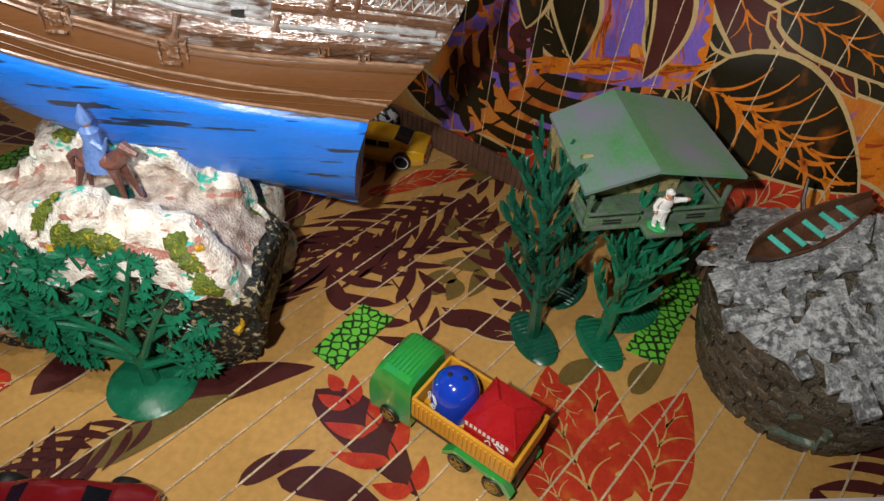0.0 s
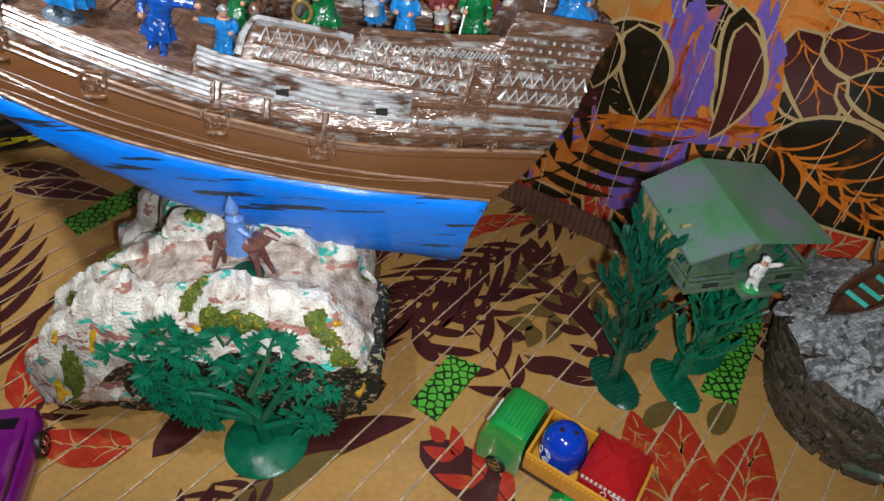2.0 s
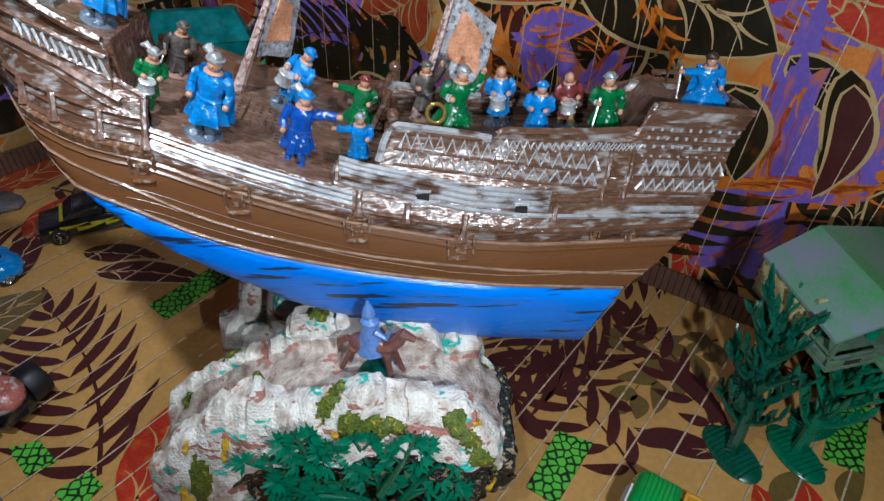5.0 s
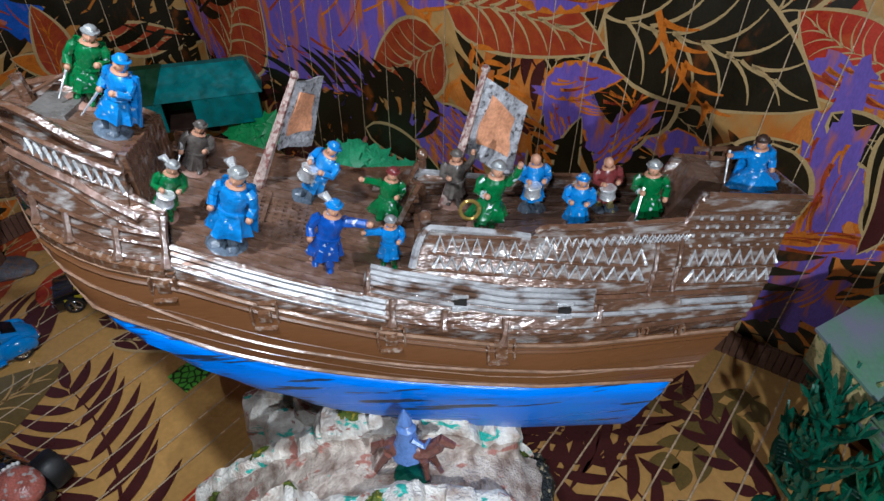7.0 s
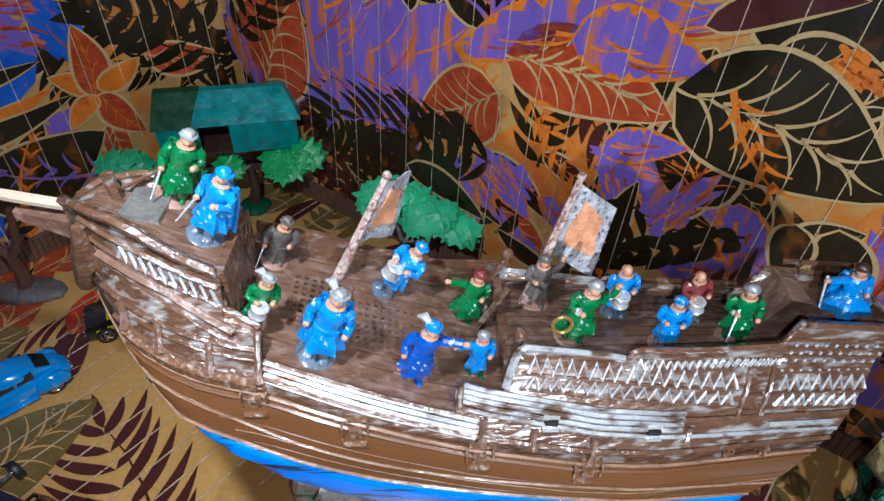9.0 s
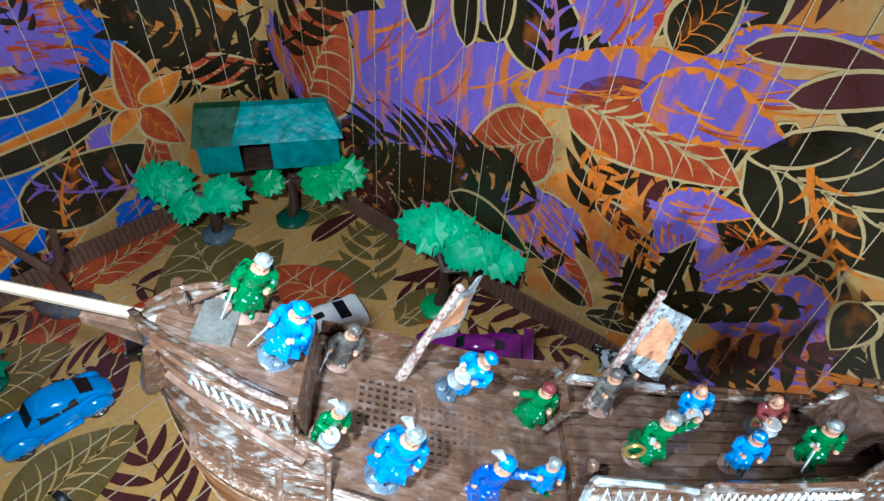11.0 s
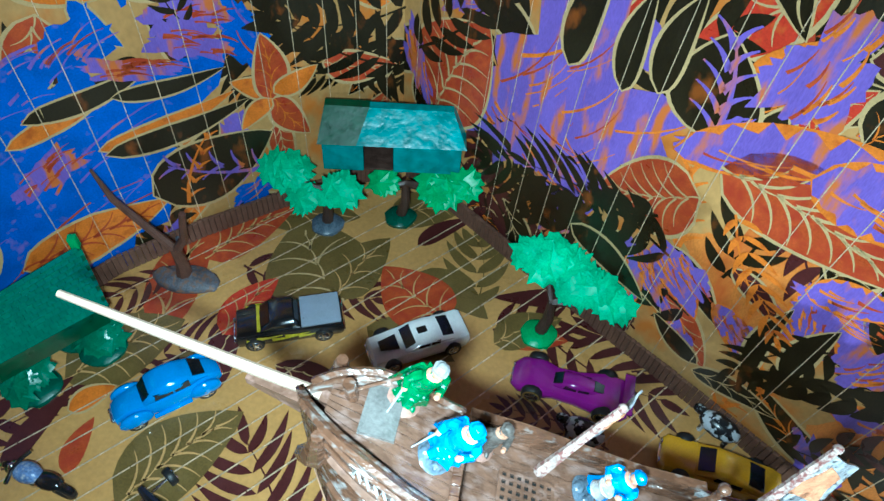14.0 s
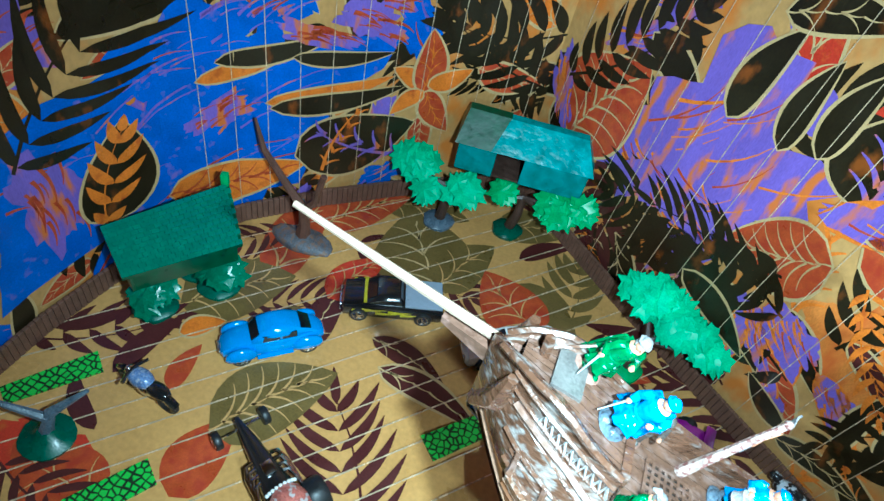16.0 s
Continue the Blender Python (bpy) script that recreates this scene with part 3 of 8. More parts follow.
splash(wall_print, 32.3, 14.5, -72, 3.5, 1.4, PURPLE)
leaf(wall_print, 37.7, 13.9, -133, 4.1, 1.4, BLACK, veins=0)
leaf(wall_print, 28.0, 12.5, -27, 4.1, 1.4, WINE, vein=ORANGE, veins=4)
leaf(wall_print, 47.0, 19.0, 157, 4.2, 2.9, RED, veins=6)
splash(wall_print, 43.3, 18.5, -10, 4.8, 1.9, PURPLE)
splash(wall_print, 46.1, 18.5, -83, 9.9, 3.4, PURPLE)
leaf(wall_print, 45.8, 16.5, -36, 4.6, 1.8, BLACK, veins=3)
splash(wall_print, 45.3, 3.0, 57, 6.9, 5.5, PURPLE)
leaf(wall_print, 42.2, 12.3, 39, 3.6, 1.8, BLACK, veins=3)
splash(wall_print, 45.4, 8.3, 152, 6.3, 2.5, PURPLE)
splash(wall_print, 46.3, 8.6, 78, 5.8, 2.4, PURPLE)
splash(wall_print, 49.7, 10.2, 79, 4.8, 1.9, PURPLE)
splash(wall_print, 45.0, 8.4, 23, 7.5, 1.5, PURPLE)
leaf(wall_print, 45.1, 9.3, 126, 4.1, 2.1, BLACK, veins=3)
leaf(wall_print, 49.6, 10.5, 90, 4.4, 1.3, BLACK, veins=0)
frond(wall_print, 39.1, 1.8, 54, 9.9, 8.9, BLACK, n=7, thick=0.55)
frond(wall_print, 37.6, 5.6, 42, 6.2, 3.7, WINE, n=5)
leaf(wall_print, 51.6, 10.6, -15, 8.8, 5.7, BLACK, vein=ORANGE, veins=6)
sprig(wall_print, 53.3, 10.4, -21, 6.3, 2.5, ORANGE)
leaf(wall_print, 53.9, 14.9, -16, 5.7, 2.3, BLACK, vein=ORANGE, veins=4)
leaf(wall_print, 56.5, 13.3, -10, 4.1, 1.4, BLACK, veins=3)
splash(wall_print, 59.0, 9.7, 20, 2.4, 2.7, ORANGE)
leaf(wall_print, 55.8, 3.8, 58, 4.7, 2.8, RED, veins=5)
leaf(wall_print, 58.7, 8.2, -16, 4.1, 1.6, RED, veins=3)
frond(wall_print, 36.0, 2.6, 39, 5.2, 4.2, BLACK, n=4)
splash(wall_print, 31.7, 24.0, 13, 8.3, 1.7, PURPLE)
splash(wall_print, 23.2, 18.0, 22, 14.0, 3.6, PURPLE, over=ORANGE)
leaf(wall_print, 32.5, 23.7, 10, 6.2, 1.2, WINE, veins=0)
leaf(wall_print, 35.0, 22.2, 23, 6.3, 1.5, WINE, veins=0)
leaf(wall_print, 38.8, 24.8, 34, 3.5, 1.1, BLACK, veins=3)
leaf(wall_print, 26.8, 21.4, 56, 3.7, 1.5, BLACK, vein=ORANGE, veins=3)
leaf(wall_print, 37.7, 25.9, 45, 2.8, 1.1, RUST, veins=4)
leaf(wall_print, 38.1, 21.2, 10, 4.6, 2.3, BLACK, veins=4)
splash(wall_print, 40.3, 22.5, -28, 2.6, 1.6, ORANGE)
leaf(wall_print, 37.8, 16.5, 82, 3.4, 0.7, ORANGE, edge=None, veins=0)
leaf(wall_print, 38.7, 19.4, 15, 2.7, 0.7, ORANGE, edge=None, veins=0)
splash(wall_print, 46.3, 16.6, -84, 7.1, 3.2, PURPLE)
splash(wall_print, 49.5, 17.5, -81, 6.3, 1.9, PURPLE)
leaf(wall_print, 48.4, 16.6, -80, 6.7, 1.9, BLACK, vein=ORANGE, veins=0)
leaf(wall_print, 51.7, 17.6, -6, 3.1, 0.9, ORANGE, vein=WINE, veins=3)
splash(wall_print, 50.1, 10.8, -160, 7.9, 0.9, ORANGE)

petal(wall_print, 22.1, 17.3, 23, 14.1, 2.6, PURPLE)
petal(wall_print, 28.7, 19.9, 2, 7.2, 3.2, PURPLE)
petal(wall_print, 31.5, 14.1, 22, 4.8, 1.8, PURPLE)
petal(wall_print, 34.8, 15.9, -30, 5.9, 2.6, PURPLE)
petal(wall_print, 32.0, 14.2, -74, 4.0, 2.2, PURPLE)
petal(wall_print, 23.4, 10.5, -38, 5.4, 2.2, PURPLE)
petal(wall_print, 22.3, 8.7, -74, 5.0, 1.2, PURPLE)
petal(wall_print, 28.4, 9.5, -46, 4.3, 1.8, PURPLE)
petal(wall_print, 29.2, 22.8, 36, 4.4, 0.8, PURPLE)
petal(wall_print, 31.8, 23.1, 38, 3.3, 1.2, PURPLE)
petal(wall_print, 25.9, 21.1, 83, 4.8, 3.4, PURPLE)
petal(wall_print, 39.3, 13.8, -72, 5.9, 2.4, PURPLE)
petal(wall_print, 36.5, 7.6, 29, 4.6, 1.8, PURPLE)
petal(wall_print, 35.2, 11.1, 74, 4.5, 2.4, PURPLE)
leaf(wall_print, 37.1, 12.6, 91, 7.5, 4.6, BLACK, vein=ORANGE, veins=5)
leaf(wall_print, 33.5, 7.5, 85, 5.5, 1.5, BLACK, veins=0)
leaf(wall_print, 31.9, 5.6, 92, 6.9, 1.2, BLACK, veins=0)
leaf(wall_print, 29.3, 3.7, 158, 4.2, 1.5, BLACK, veins=0)
leaf(wall_print, 27.3, 21.2, 67, 4.0, 1.5, RED, veins=4)
leaf(wall_print, 29.6, 22.6, 57, 3.8, 2.6, BLACK, vein=ORANGE, veins=4)
leaf(wall_print, 28.0, 25.9, 12, 5.4, 2.0, WINE, vein=ORANGE, veins=0)
leaf(wall_print, 35.7, 21.3, -99, 3.6, 1.6, BLACK, veins=2)
frond(wall_print, 40.2, 12.0, -143, 10.1, 2.6, BLACK, n=8, lean=32, thick=0.7)
frond(wall_print, 22.9, 12.6, -145, 11.9, 5.0, BLACK, n=9, thick=0.7)
leaf(wall_print, 43.9, 14.3, -73, 5.3, 2.6, BLACK, veins=0)
leaf(wall_print, 42.1, 13.8, -87, 3.6, 2.0, BLACK, veins=0)
leaf(wall_print, 48.8, 15.9, -86, 6.2, 1.7, WINE, veins=0, bend=0.12)
leaf(wall_print, 51.0, 16.3, -57, 5.6, 2.4, WINE, vein=ORANGE, veins=2)
leaf(wall_print, 53.6, 14.5, -26, 5.0, 1.7, WINE, vein=ORANGE, veins=2)
leaf(wall_print, 52.2, 16.4, -15, 4.7, 2.4, WINE, vein=ORANGE, veins=3)
petal(wall_print, 40.6, 6.2, 44, 5.9, 2.2, PURPLE)
petal(wall_print, 46.4, 8.5, 88, 6.5, 3.4, PURPLE)
petal(wall_print, 50.4, 9.8, 91, 6.3, 2.8, PURPLE)
petal(wall_print, 45.4, 8.5, 14, 5.8, 0.9, PURPLE)

# print on the curved side wall
splash(side_print, 41.2, 2.3, 159, 27.6, 20.7, BLUEINK, over=PURPLE)
splash(side_print, 33.5, 14.8, 171, 11.8, 5.9, BLUEINK, over=PURPLE)
splash(side_print, 41.9, 10.3, -169, 7.0, 8.5, BLUEINK, over=PURPLE)
splash(side_print, 37.6, 13.2, -96, 7.9, 4.4, PURPLE, over=RUST)
splash(side_print, 27.9, 9.9, 163, 5.0, 2.5, PURPLE, over=RUST)
frond(side_print, 38.5, 12.3, 136, 12.7, 10.2, BLACK, n=9, thick=0.55)
leaf(side_print, 34.2, 5.1, 108, 7.7, 5.1, BLACK, veins=0)
frond(side_print, 34.4, 5.0, 110, 7.3, 4.0, ORANGE, n=5, thick=0.5)
leaf(side_print, 29.7, 4.8, 180, 10.4, 3.8, ORANGE, vein=RUST, veins=6)
leaf(side_print, 20.2, 5.6, 167, 9.6, 5.8, BLACK, veins=0)
sprig(side_print, 11.3, 4.5, 23, 8.0, 3.2, PURPLE)
sprig(side_print, 18.1, 3.7, 116, 6.4, 1.9, ORANGE)
splash(side_print, 24.6, 16.2, 152, 6.4, 3.2, BLUEINK, over=PURPLE)
leaf(side_print, 26.9, 13.4, 166, 7.5, 1.2, ORANGE, veins=0)
leaf(side_print, 22.3, 10.8, 172, 9.5, 1.5, ORANGE, veins=0)
leaf(side_print, 22.0, 10.3, 175, 10.1, 1.6, BLACK, veins=0)
leaf(side_print, 25.5, 14.5, 172, 8.2, 1.3, BLACK, veins=0)
leaf(side_print, 20.4, 14.2, -179, 7.2, 1.1, BLACK, veins=0)
splash(side_print, 21.8, 16.7, -161, 6.4, 1.6, PURPLE, over=RUST)
splash(side_print, 17.5, 17.6, -155, 5.5, 2.7, PURPLE, over=RUST)
leaf(side_print, 10.5, 10.6, 90, 5.2, 2.3, RUST, vein=ORANGE, veins=3)
leaf(side_print, 10.5, 10.6, -38, 3.1, 1.4, ORANGE, vein=ORANGE, veins=3)
leaf(side_print, 10.2, 11.1, 156, 3.6, 1.6, ORANGE, vein=ORANGE, veins=3)
leaf(side_print, 10.3, 10.6, -121, 4.5, 2.0, RUST, vein=ORANGE, veins=3)
leaf(side_print, 10.6, 10.9, 37, 3.1, 1.4, ORANGE, vein=ORANGE, veins=3)
frond(side_print, -0.2, 15.6, 4, 9.6, 8.6, BLACK, n=6, thick=0.6)
leaf(side_print, 6.4, 12.6, -165, 5.9, 2.4, RUST, veins=4)
splash(side_print, 38.5, 18.8, 167, 4.3, 5.2, PURPLE, over=RUST)
leaf(side_print, 38.2, 17.5, 146, 3.3, 1.6, RUST, veins=3)
frond(side_print, 0.6, 10.9, 36, 11.2, 6.7, BLACK, n=8, thick=0.6)
splash(side_print, 17.4, 18.9, -171, 5.4, 3.3, PURPLE, over=RUST)
leaf(side_print, 20.6, 20.6, -119, 3.9, 1.2, BLUEINK, veins=0)
frond(side_print, 14.9, 17.5, 75, 3.9, 3.1, BLACK, n=5)

# print on the floor
frond(floor_print, 7.5, 31.2, -148, 12.4, 6.8, WINE, n=10, lean=35, thick=0.44)
leaf(floor_print, 9.9, 20.8, 158, 4.6, 1.2, WINE, veins=1)
leaf(floor_print, 8.4, 27.2, -65, 5.8, 1.4, WINE, edge=None, veins=0)
frond(floor_print, 5.1, 19.8, 123, 8.6, 6.0, WINE, n=6, thick=0.44)
leaf(floor_print, 5.9, 23.5, 135, 2.2, 0.7, WINE, edge=None, veins=0)
frond(floor_print, 12.5, 28.5, -147, 8.3, 4.2, OLIVE, n=5, thick=0.6)
leaf(floor_print, 2.6, 32.4, 18, 5.5, 1.6, RED, edge=None, veins=3, vein=TAN)
leaf(floor_print, 0.9, 31.4, 15, 3.2, 1.0, RED, edge=None, veins=2, vein=TAN)
leaf(floor_print, 12.7, 12.3, 84, 7.0, 3.5, RED, vein=TAN, veins=4, edge=None)
leaf(floor_print, 12.2, 12.3, 101, 7.0, 3.5, RED, vein=TAN, veins=4, edge=None)
leaf(floor_print, 14.3, 12.4, 61, 6.4, 3.2, RED, vein=TAN, veins=4, edge=None)
leaf(floor_print, 10.8, 12.2, 107, 3.7, 1.8, RED, vein=TAN, veins=4, edge=None)
leaf(floor_print, 11.3, 18.2, 29, 3.1, 1.1, OLIVE, veins=0, edge=None, vein=TAN)
leaf(floor_print, 14.7, 17.8, 44, 3.0, 1.2, OLIVE, veins=0, edge=None, vein=TAN)
leaf(floor_print, 0.0, 17.2, -45, 6.8, 2.4, WINE, edge=None, veins=0)
leaf(floor_print, -0.9, 12.9, -12, 4.5, 1.4, WINE, edge=None, veins=0)
leaf(floor_print, -6.2, 16.0, 22, 6.5, 1.8, WINE, vein=TAN, veins=0, edge=None)
leaf(floor_print, -8.6, 13.0, 36, 6.4, 1.6, OLIVE, vein=CREAM, veins=0, edge=None)
frond(floor_print, 4.9, 12.2, 127, 6.4, 3.8, RED, n=4, thick=0.44, rib=WINE)
leaf(floor_print, -2.4, 12.6, 29, 3.3, 1.0, WINE, edge=None, veins=0)
frond(floor_print, -6.5, 15.4, -145, 5.6, 3.4, WINE, n=7, lean=40, thick=0.44)
leaf(floor_print, -19.3, 18.5, 80, 7.4, 3.0, RED, veins=2, edge=None, vein=TAN)
leaf(floor_print, -13.3, 16.7, 173, 5.1, 2.0, RED, veins=2, edge=None, vein=TAN)
leaf(floor_print, -33.1, 39.0, 70, 6.1, 3.0, RED, veins=4, edge=None, vein=TAN)
leaf(floor_print, -27.2, 35.5, -9, 8.1, 2.0, WINE, veins=1)
frond(floor_print, 5.6, 29.0, -18, 5.9, 3.5, OLIVE, n=4)
leaf(floor_print, 5.5, 21.8, -8, 4.3, 1.3, WINE, edge=None, veins=0)
frond(floor_print, 10.0, 22.2, 106, 9.2, 4.6, WINE, n=6, thick=0.44)
leaf(floor_print, 10.5, 18.1, -60, 2.8, 1.4, RED, veins=3, edge=None, vein=TAN)
leaf(floor_print, 0.9, 21.9, 116, 3.0, 1.0, WINE, edge=None, veins=0)
leaf(floor_print, -25.6, 43.7, 128, 9.3, 8.4, OLIVE, veins=4, vein=CREAM, edge=None)
leaf(floor_print, -26.3, 43.9, 69, 7.2, 4.3, OLIVE, veins=3, edge=None, vein=TAN)
leaf(floor_print, -34.1, 50.5, 13, 7.7, 3.9, OLIVE, veins=3, edge=None, vein=TAN)
leaf(floor_print, -17.6, 43.9, 148, 7.0, 5.3, RUST, veins=4, edge=None, vein=TAN)
frond(floor_print, -15.9, 45.5, 96, 6.8, 6.1, OLIVE, n=5, thick=0.65)
leaf(floor_print, -37.1, 45.2, 55, 8.5, 4.2, RUST, veins=5, edge=None, vein=TAN)
leaf(floor_print, -21.4, 50.4, 44, 5.7, 1.7, WINE, edge=None, veins=0)
frond(floor_print, -10.5, 44.1, -23, 9.2, 7.4, WINE, n=6, thick=0.44)
leaf(floor_print, -13.3, 43.1, 10, 4.6, 2.3, RUST, veins=3, edge=None, vein=TAN)
leaf(floor_print, -24.3, 53.0, 22, 6.8, 4.1, OLIVE, veins=3, edge=None, vein=TAN)
leaf(floor_print, -14.1, 42.5, 35, 5.8, 2.9, OLIVE, veins=2, edge=None, vein=TAN)
frond(floor_print, -21.5, 20.6, 122, 13.5, 9.6, WINE, n=10, lean=55, thick=0.5)
leaf(floor_print, -34.5, 26.6, 55, 8.8, 5.3, OLIVE, veins=6, edge=None, vein=TAN)
leaf(floor_print, -41.7, 33.5, 48, 8.3, 5.8, OLIVE, veins=5, edge=None, vein=TAN)
leaf(floor_print, -32.2, 34.5, 92, 6.7, 2.4, WINE, edge=None, veins=1)
leaf(floor_print, -28.7, 37.5, -12, 6.4, 1.9, WINE, edge=None, veins=1)
frond(floor_print, -48.1, 26.8, 40, 9.2, 4.6, WINE, n=6, thick=0.44)
leaf(floor_print, -42.0, 27.2, 78, 5.8, 1.7, WINE, edge=None, veins=0)
leaf(floor_print, -38.3, 27.8, 93, 3.7, 1.5, RUST, veins=0, edge=None, vein=TAN)
leaf(floor_print, -40.3, 31.6, 47, 3.0, 1.5, ORANGE, veins=0)
wash(floor_print, -42.0, 21.4, 7.0, 3.4, RED, 4)
leaf(floor_print, -37.3, 20.8, 178, 6.3, 4.4, RUST, veins=2, edge=None, vein=TAN)
leaf(floor_print, -34.1, 22.3, 84, 5.8, 3.5, RUST, vein=None, edge=None)
leaf(floor_print, -38.5, 34.2, 94, 6.4, 3.2, OLIVE, veins=3, edge=None, vein=TAN)
leaf(floor_print, -37.5, 38.3, 93, 11.8, 4.1, RUST, veins=3, edge=None, vein=TAN)

# gold threads woven through the sheets
def threads(pr, rows):
    for (a, b), (c, d), w in rows:
        pr.n, pr.base = 23, 0.055
        n = 14
        for i in range(n):
            p, q = i / n, (i + 0.985) / n
            T = place2(0, 0, 0)
            s0, s1 = (a + (c - a) * p, b + (d - b) * p), (a + (c - a) * q, b + (d - b) * q)
            nx, ny = -(d - b), c - a
            k = w / 2 / (math.hypot(nx, ny) or 1)
            pr.poly([(s0[0] + nx * k, s0[1] + ny * k), (s1[0] + nx * k, s1[1] + ny * k), (s1[0] - nx * k, s1[1] - ny * k), (s0[0] - nx * k, s0[1] - ny * k)], GOLD, 6)


threads(wall_print, [((1.2 + 2.3 * i, 0), (1.2 + 2.3 * i + 1.5, 45), 0.05) for i in range(36)])
for i in range(12):
    threads(side_print, [((1.5 + 2.3 * i, 0), (1.5 + 2.3 * i, 45), 0.05)])
for i in range(-16, 28):
    x0 = i * 2.45 - 20
    threads(floor_print, [((x0 - 25, 0), (x0 + 25, 58), 0.10)])
floor_print.done(floor)
wall_print.done(wall_right)
side_print.done(wall_side)

# ---- skirting strip along the foot of the sheets ----


def skirting(line, label):
    ob = thing("skirting_strip", label, "skirting", kind="structure")
    b = bmesh.new()
    n = 0
    for a, c in zip(line, line[1:]):
        L = (c - a).length
        k = max(1, int(L / 0.42))
        d = (c - a) / L
        ang = math.degrees(math.atan2(d.y, d.x))
        for i in range(k):
            p = a + d * (L * (i + 0.5) / k)
            n += 1
            lean = 0.15 * noise.noise((n * 0.05, 0, 0))
            box(b, (p.x, p.y + lean, 0.95 + 0.06 * noise.noise((n * 0.3, 2, 0))), (L / k * 0.93, 0.28, 1.8), ang, 0.05)
    part("ribbed_card", b, TRIM, ob, smooth=False)


inn = Vector((ALONG.y, -ALONG.x))
skirting([CORNER + ALONG * 1 + inn * 0.35, CORNER + ALONG * 62 + inn * 0.35], "brown ribbed card strip along the foot of the wall")
skirting([p + Vector((0.35, -0.3)) for p in SIDE[:8]], "brown ribbed card strip along the curved wall's foot")

# ---- the ship ----
ship = thing("model_ship", "brown plastic model sailing ship with blue lower hull and silver bands", "model ship")


PROFILE = ((5.2, 0.5), (6.5, 1.9), (8.0, 2.9), (10.0, 4.0), (12.5, 4.72), (13.4, 4.72), (14.0, 4.64), (14.6, 4.45), (15.2, 4.16), (15.8, 3.8), (16.3, 3.45), (17.3, 2.85), (17.9, 2.2), (19.0, 1.95), (24.0, 1.9))


def yc(x):
    return 25.0 + (1.0 * ((-x - 9) / 11.6) ** 2 if x < -9 else 0)


def beam(x):
    return max(0.02, 1 - (max(0.0, -x - 15) / 5.8) ** 3 - 0.03 * max(0, x + 3.5))


def along(rows, x):
    """Reads a line given as rows of place and height."""
    if x <= rows[0][0]:
        return rows[0][1]
    for (a, c), (d, e) in zip(rows, rows[1:]):
        if x <= d:
            return c + (e - c) * (x - a) / (d - a)
    return rows[-1][1]


def zkeel(x):
    return along(KEEL, x)


KEEL = ((-20.7, 17.2), (-19.0, 16.2), (-17.3, 14.7), (-15.0, 12.7), (-12.6, 10.7), (-10.0, 8.7), (-7.0, 7.0), (-4.0, 6.0), (-1.5, 5.55), (1.3, 4.95))
BLUELINE = ((-20.7, 18.1), (-19.0, 17.5), (-17.3, 16.95), (-15.5, 16.35), (-14.8, 16.02), (-13.2, 15.27), (-11.5, 14.64), (-9.7, 14.12), (-7.8, 13.62), (-5.9, 13.24), (-3.9, 12.93), (-1.8, 12.54), (1.34, 11.95))
WALE = ((-20.7, 19.5), (-18.6, 19.05), (-17.7, 18.85), (-16.1, 18.42), (-14.5, 18.08), (-12.8, 17.45), (-11.4, 16.96), (-8.34, 15.95), (-5.3, 15.2), (-2.5, 14.85), (1.3, 14.5))
RAIL = ((-20.7, 21.7), (-19.5, 22.3), (-18.3, 22.4), (-17.6, 22.15), (-17.1, 21.8), (-16.4, 21.35), (-15.6, 20.95), (-15.5, 20.75), (-15.49, 19.8), (-14.46, 19.3), (-14.45, 18.53), (-12.9, 18.0), (-11.4, 17.45), (-9.9, 16.93),
        (-9.11, 16.7), (-9.1, 17.44), (-7.95, 17.1), (-7.75, 18.0), (-7.5, 18.25), (-5.5, 17.87), (-4.85, 17.7), (-4.6, 17.95), (-2.5, 17.8), (-1.16, 17.8), (-1.1, 18.7), (0.8, 18.35), (1.5, 18.2))
FORELOW = ((-19.6, 21.2), (-18.45, 21.0), (-17.33, 20.62), (-15.6, 19.84), (-14.45, 19.32))


def zblue(x):
    return along(BLUELINE, x)


def sheer(x):
    """The line of the main wale, which falls towards the stern."""
    return along(WALE, x)


def zrail(x):
    return along(RAIL, x)


def half(x, z):
    q = z + 0.19 * (x + 5.3)
    w = PROFILE[0][1] if q < PROFILE[0][0] else PROFILE[-1][1]
    for (a, c), (d, e) in zip(PROFILE, PROFILE[1:]):
        if a <= q <= d:
            w = c + (e - c) * (q - a) / (d - a)
    low = max(0.0, min(1.0, (z - zkeel(x) + 0.1) / 2.7)) ** 0.55
    return max(0.05, w * beam(x) * low)


RAKE = ((4.0, -0.1), (8.0, 0.2), (10.0, 0.4), (12.0, 0.95), (13.0, 1.95), (14.0, 2.85), (15.0, 3.78), (30.0, 10.08))


def rake(z):
    """How far the sternpost and the counter above it reach aft at a height."""
    for (a, c), (d, e) in zip(RAKE, RAKE[1:]):
        if a <= z <= d:
            return c + (e - c) * (z - a) / (d - a)
    return RAKE[0][1]


def hull(x, z, side=-1, out=0.0):
    """A point of the hull's skin; the stern rakes aft as it rises."""
    s = max(0.0, (x + 20.8) / 22.1) ** 3
    w = half(x, z) * (0.72 if side > 0 else 1)
    list_ = 0.5 * max(0.0, min(1.0, (z - 13) / 4)) if side > 0 else 0
    return Vector((x + rake(z) * s, yc(x) + side * (w + out), z - list_))


def xs_between(a, b, n):
    return [a + (b - a) * i / n for i in range(n + 1)]


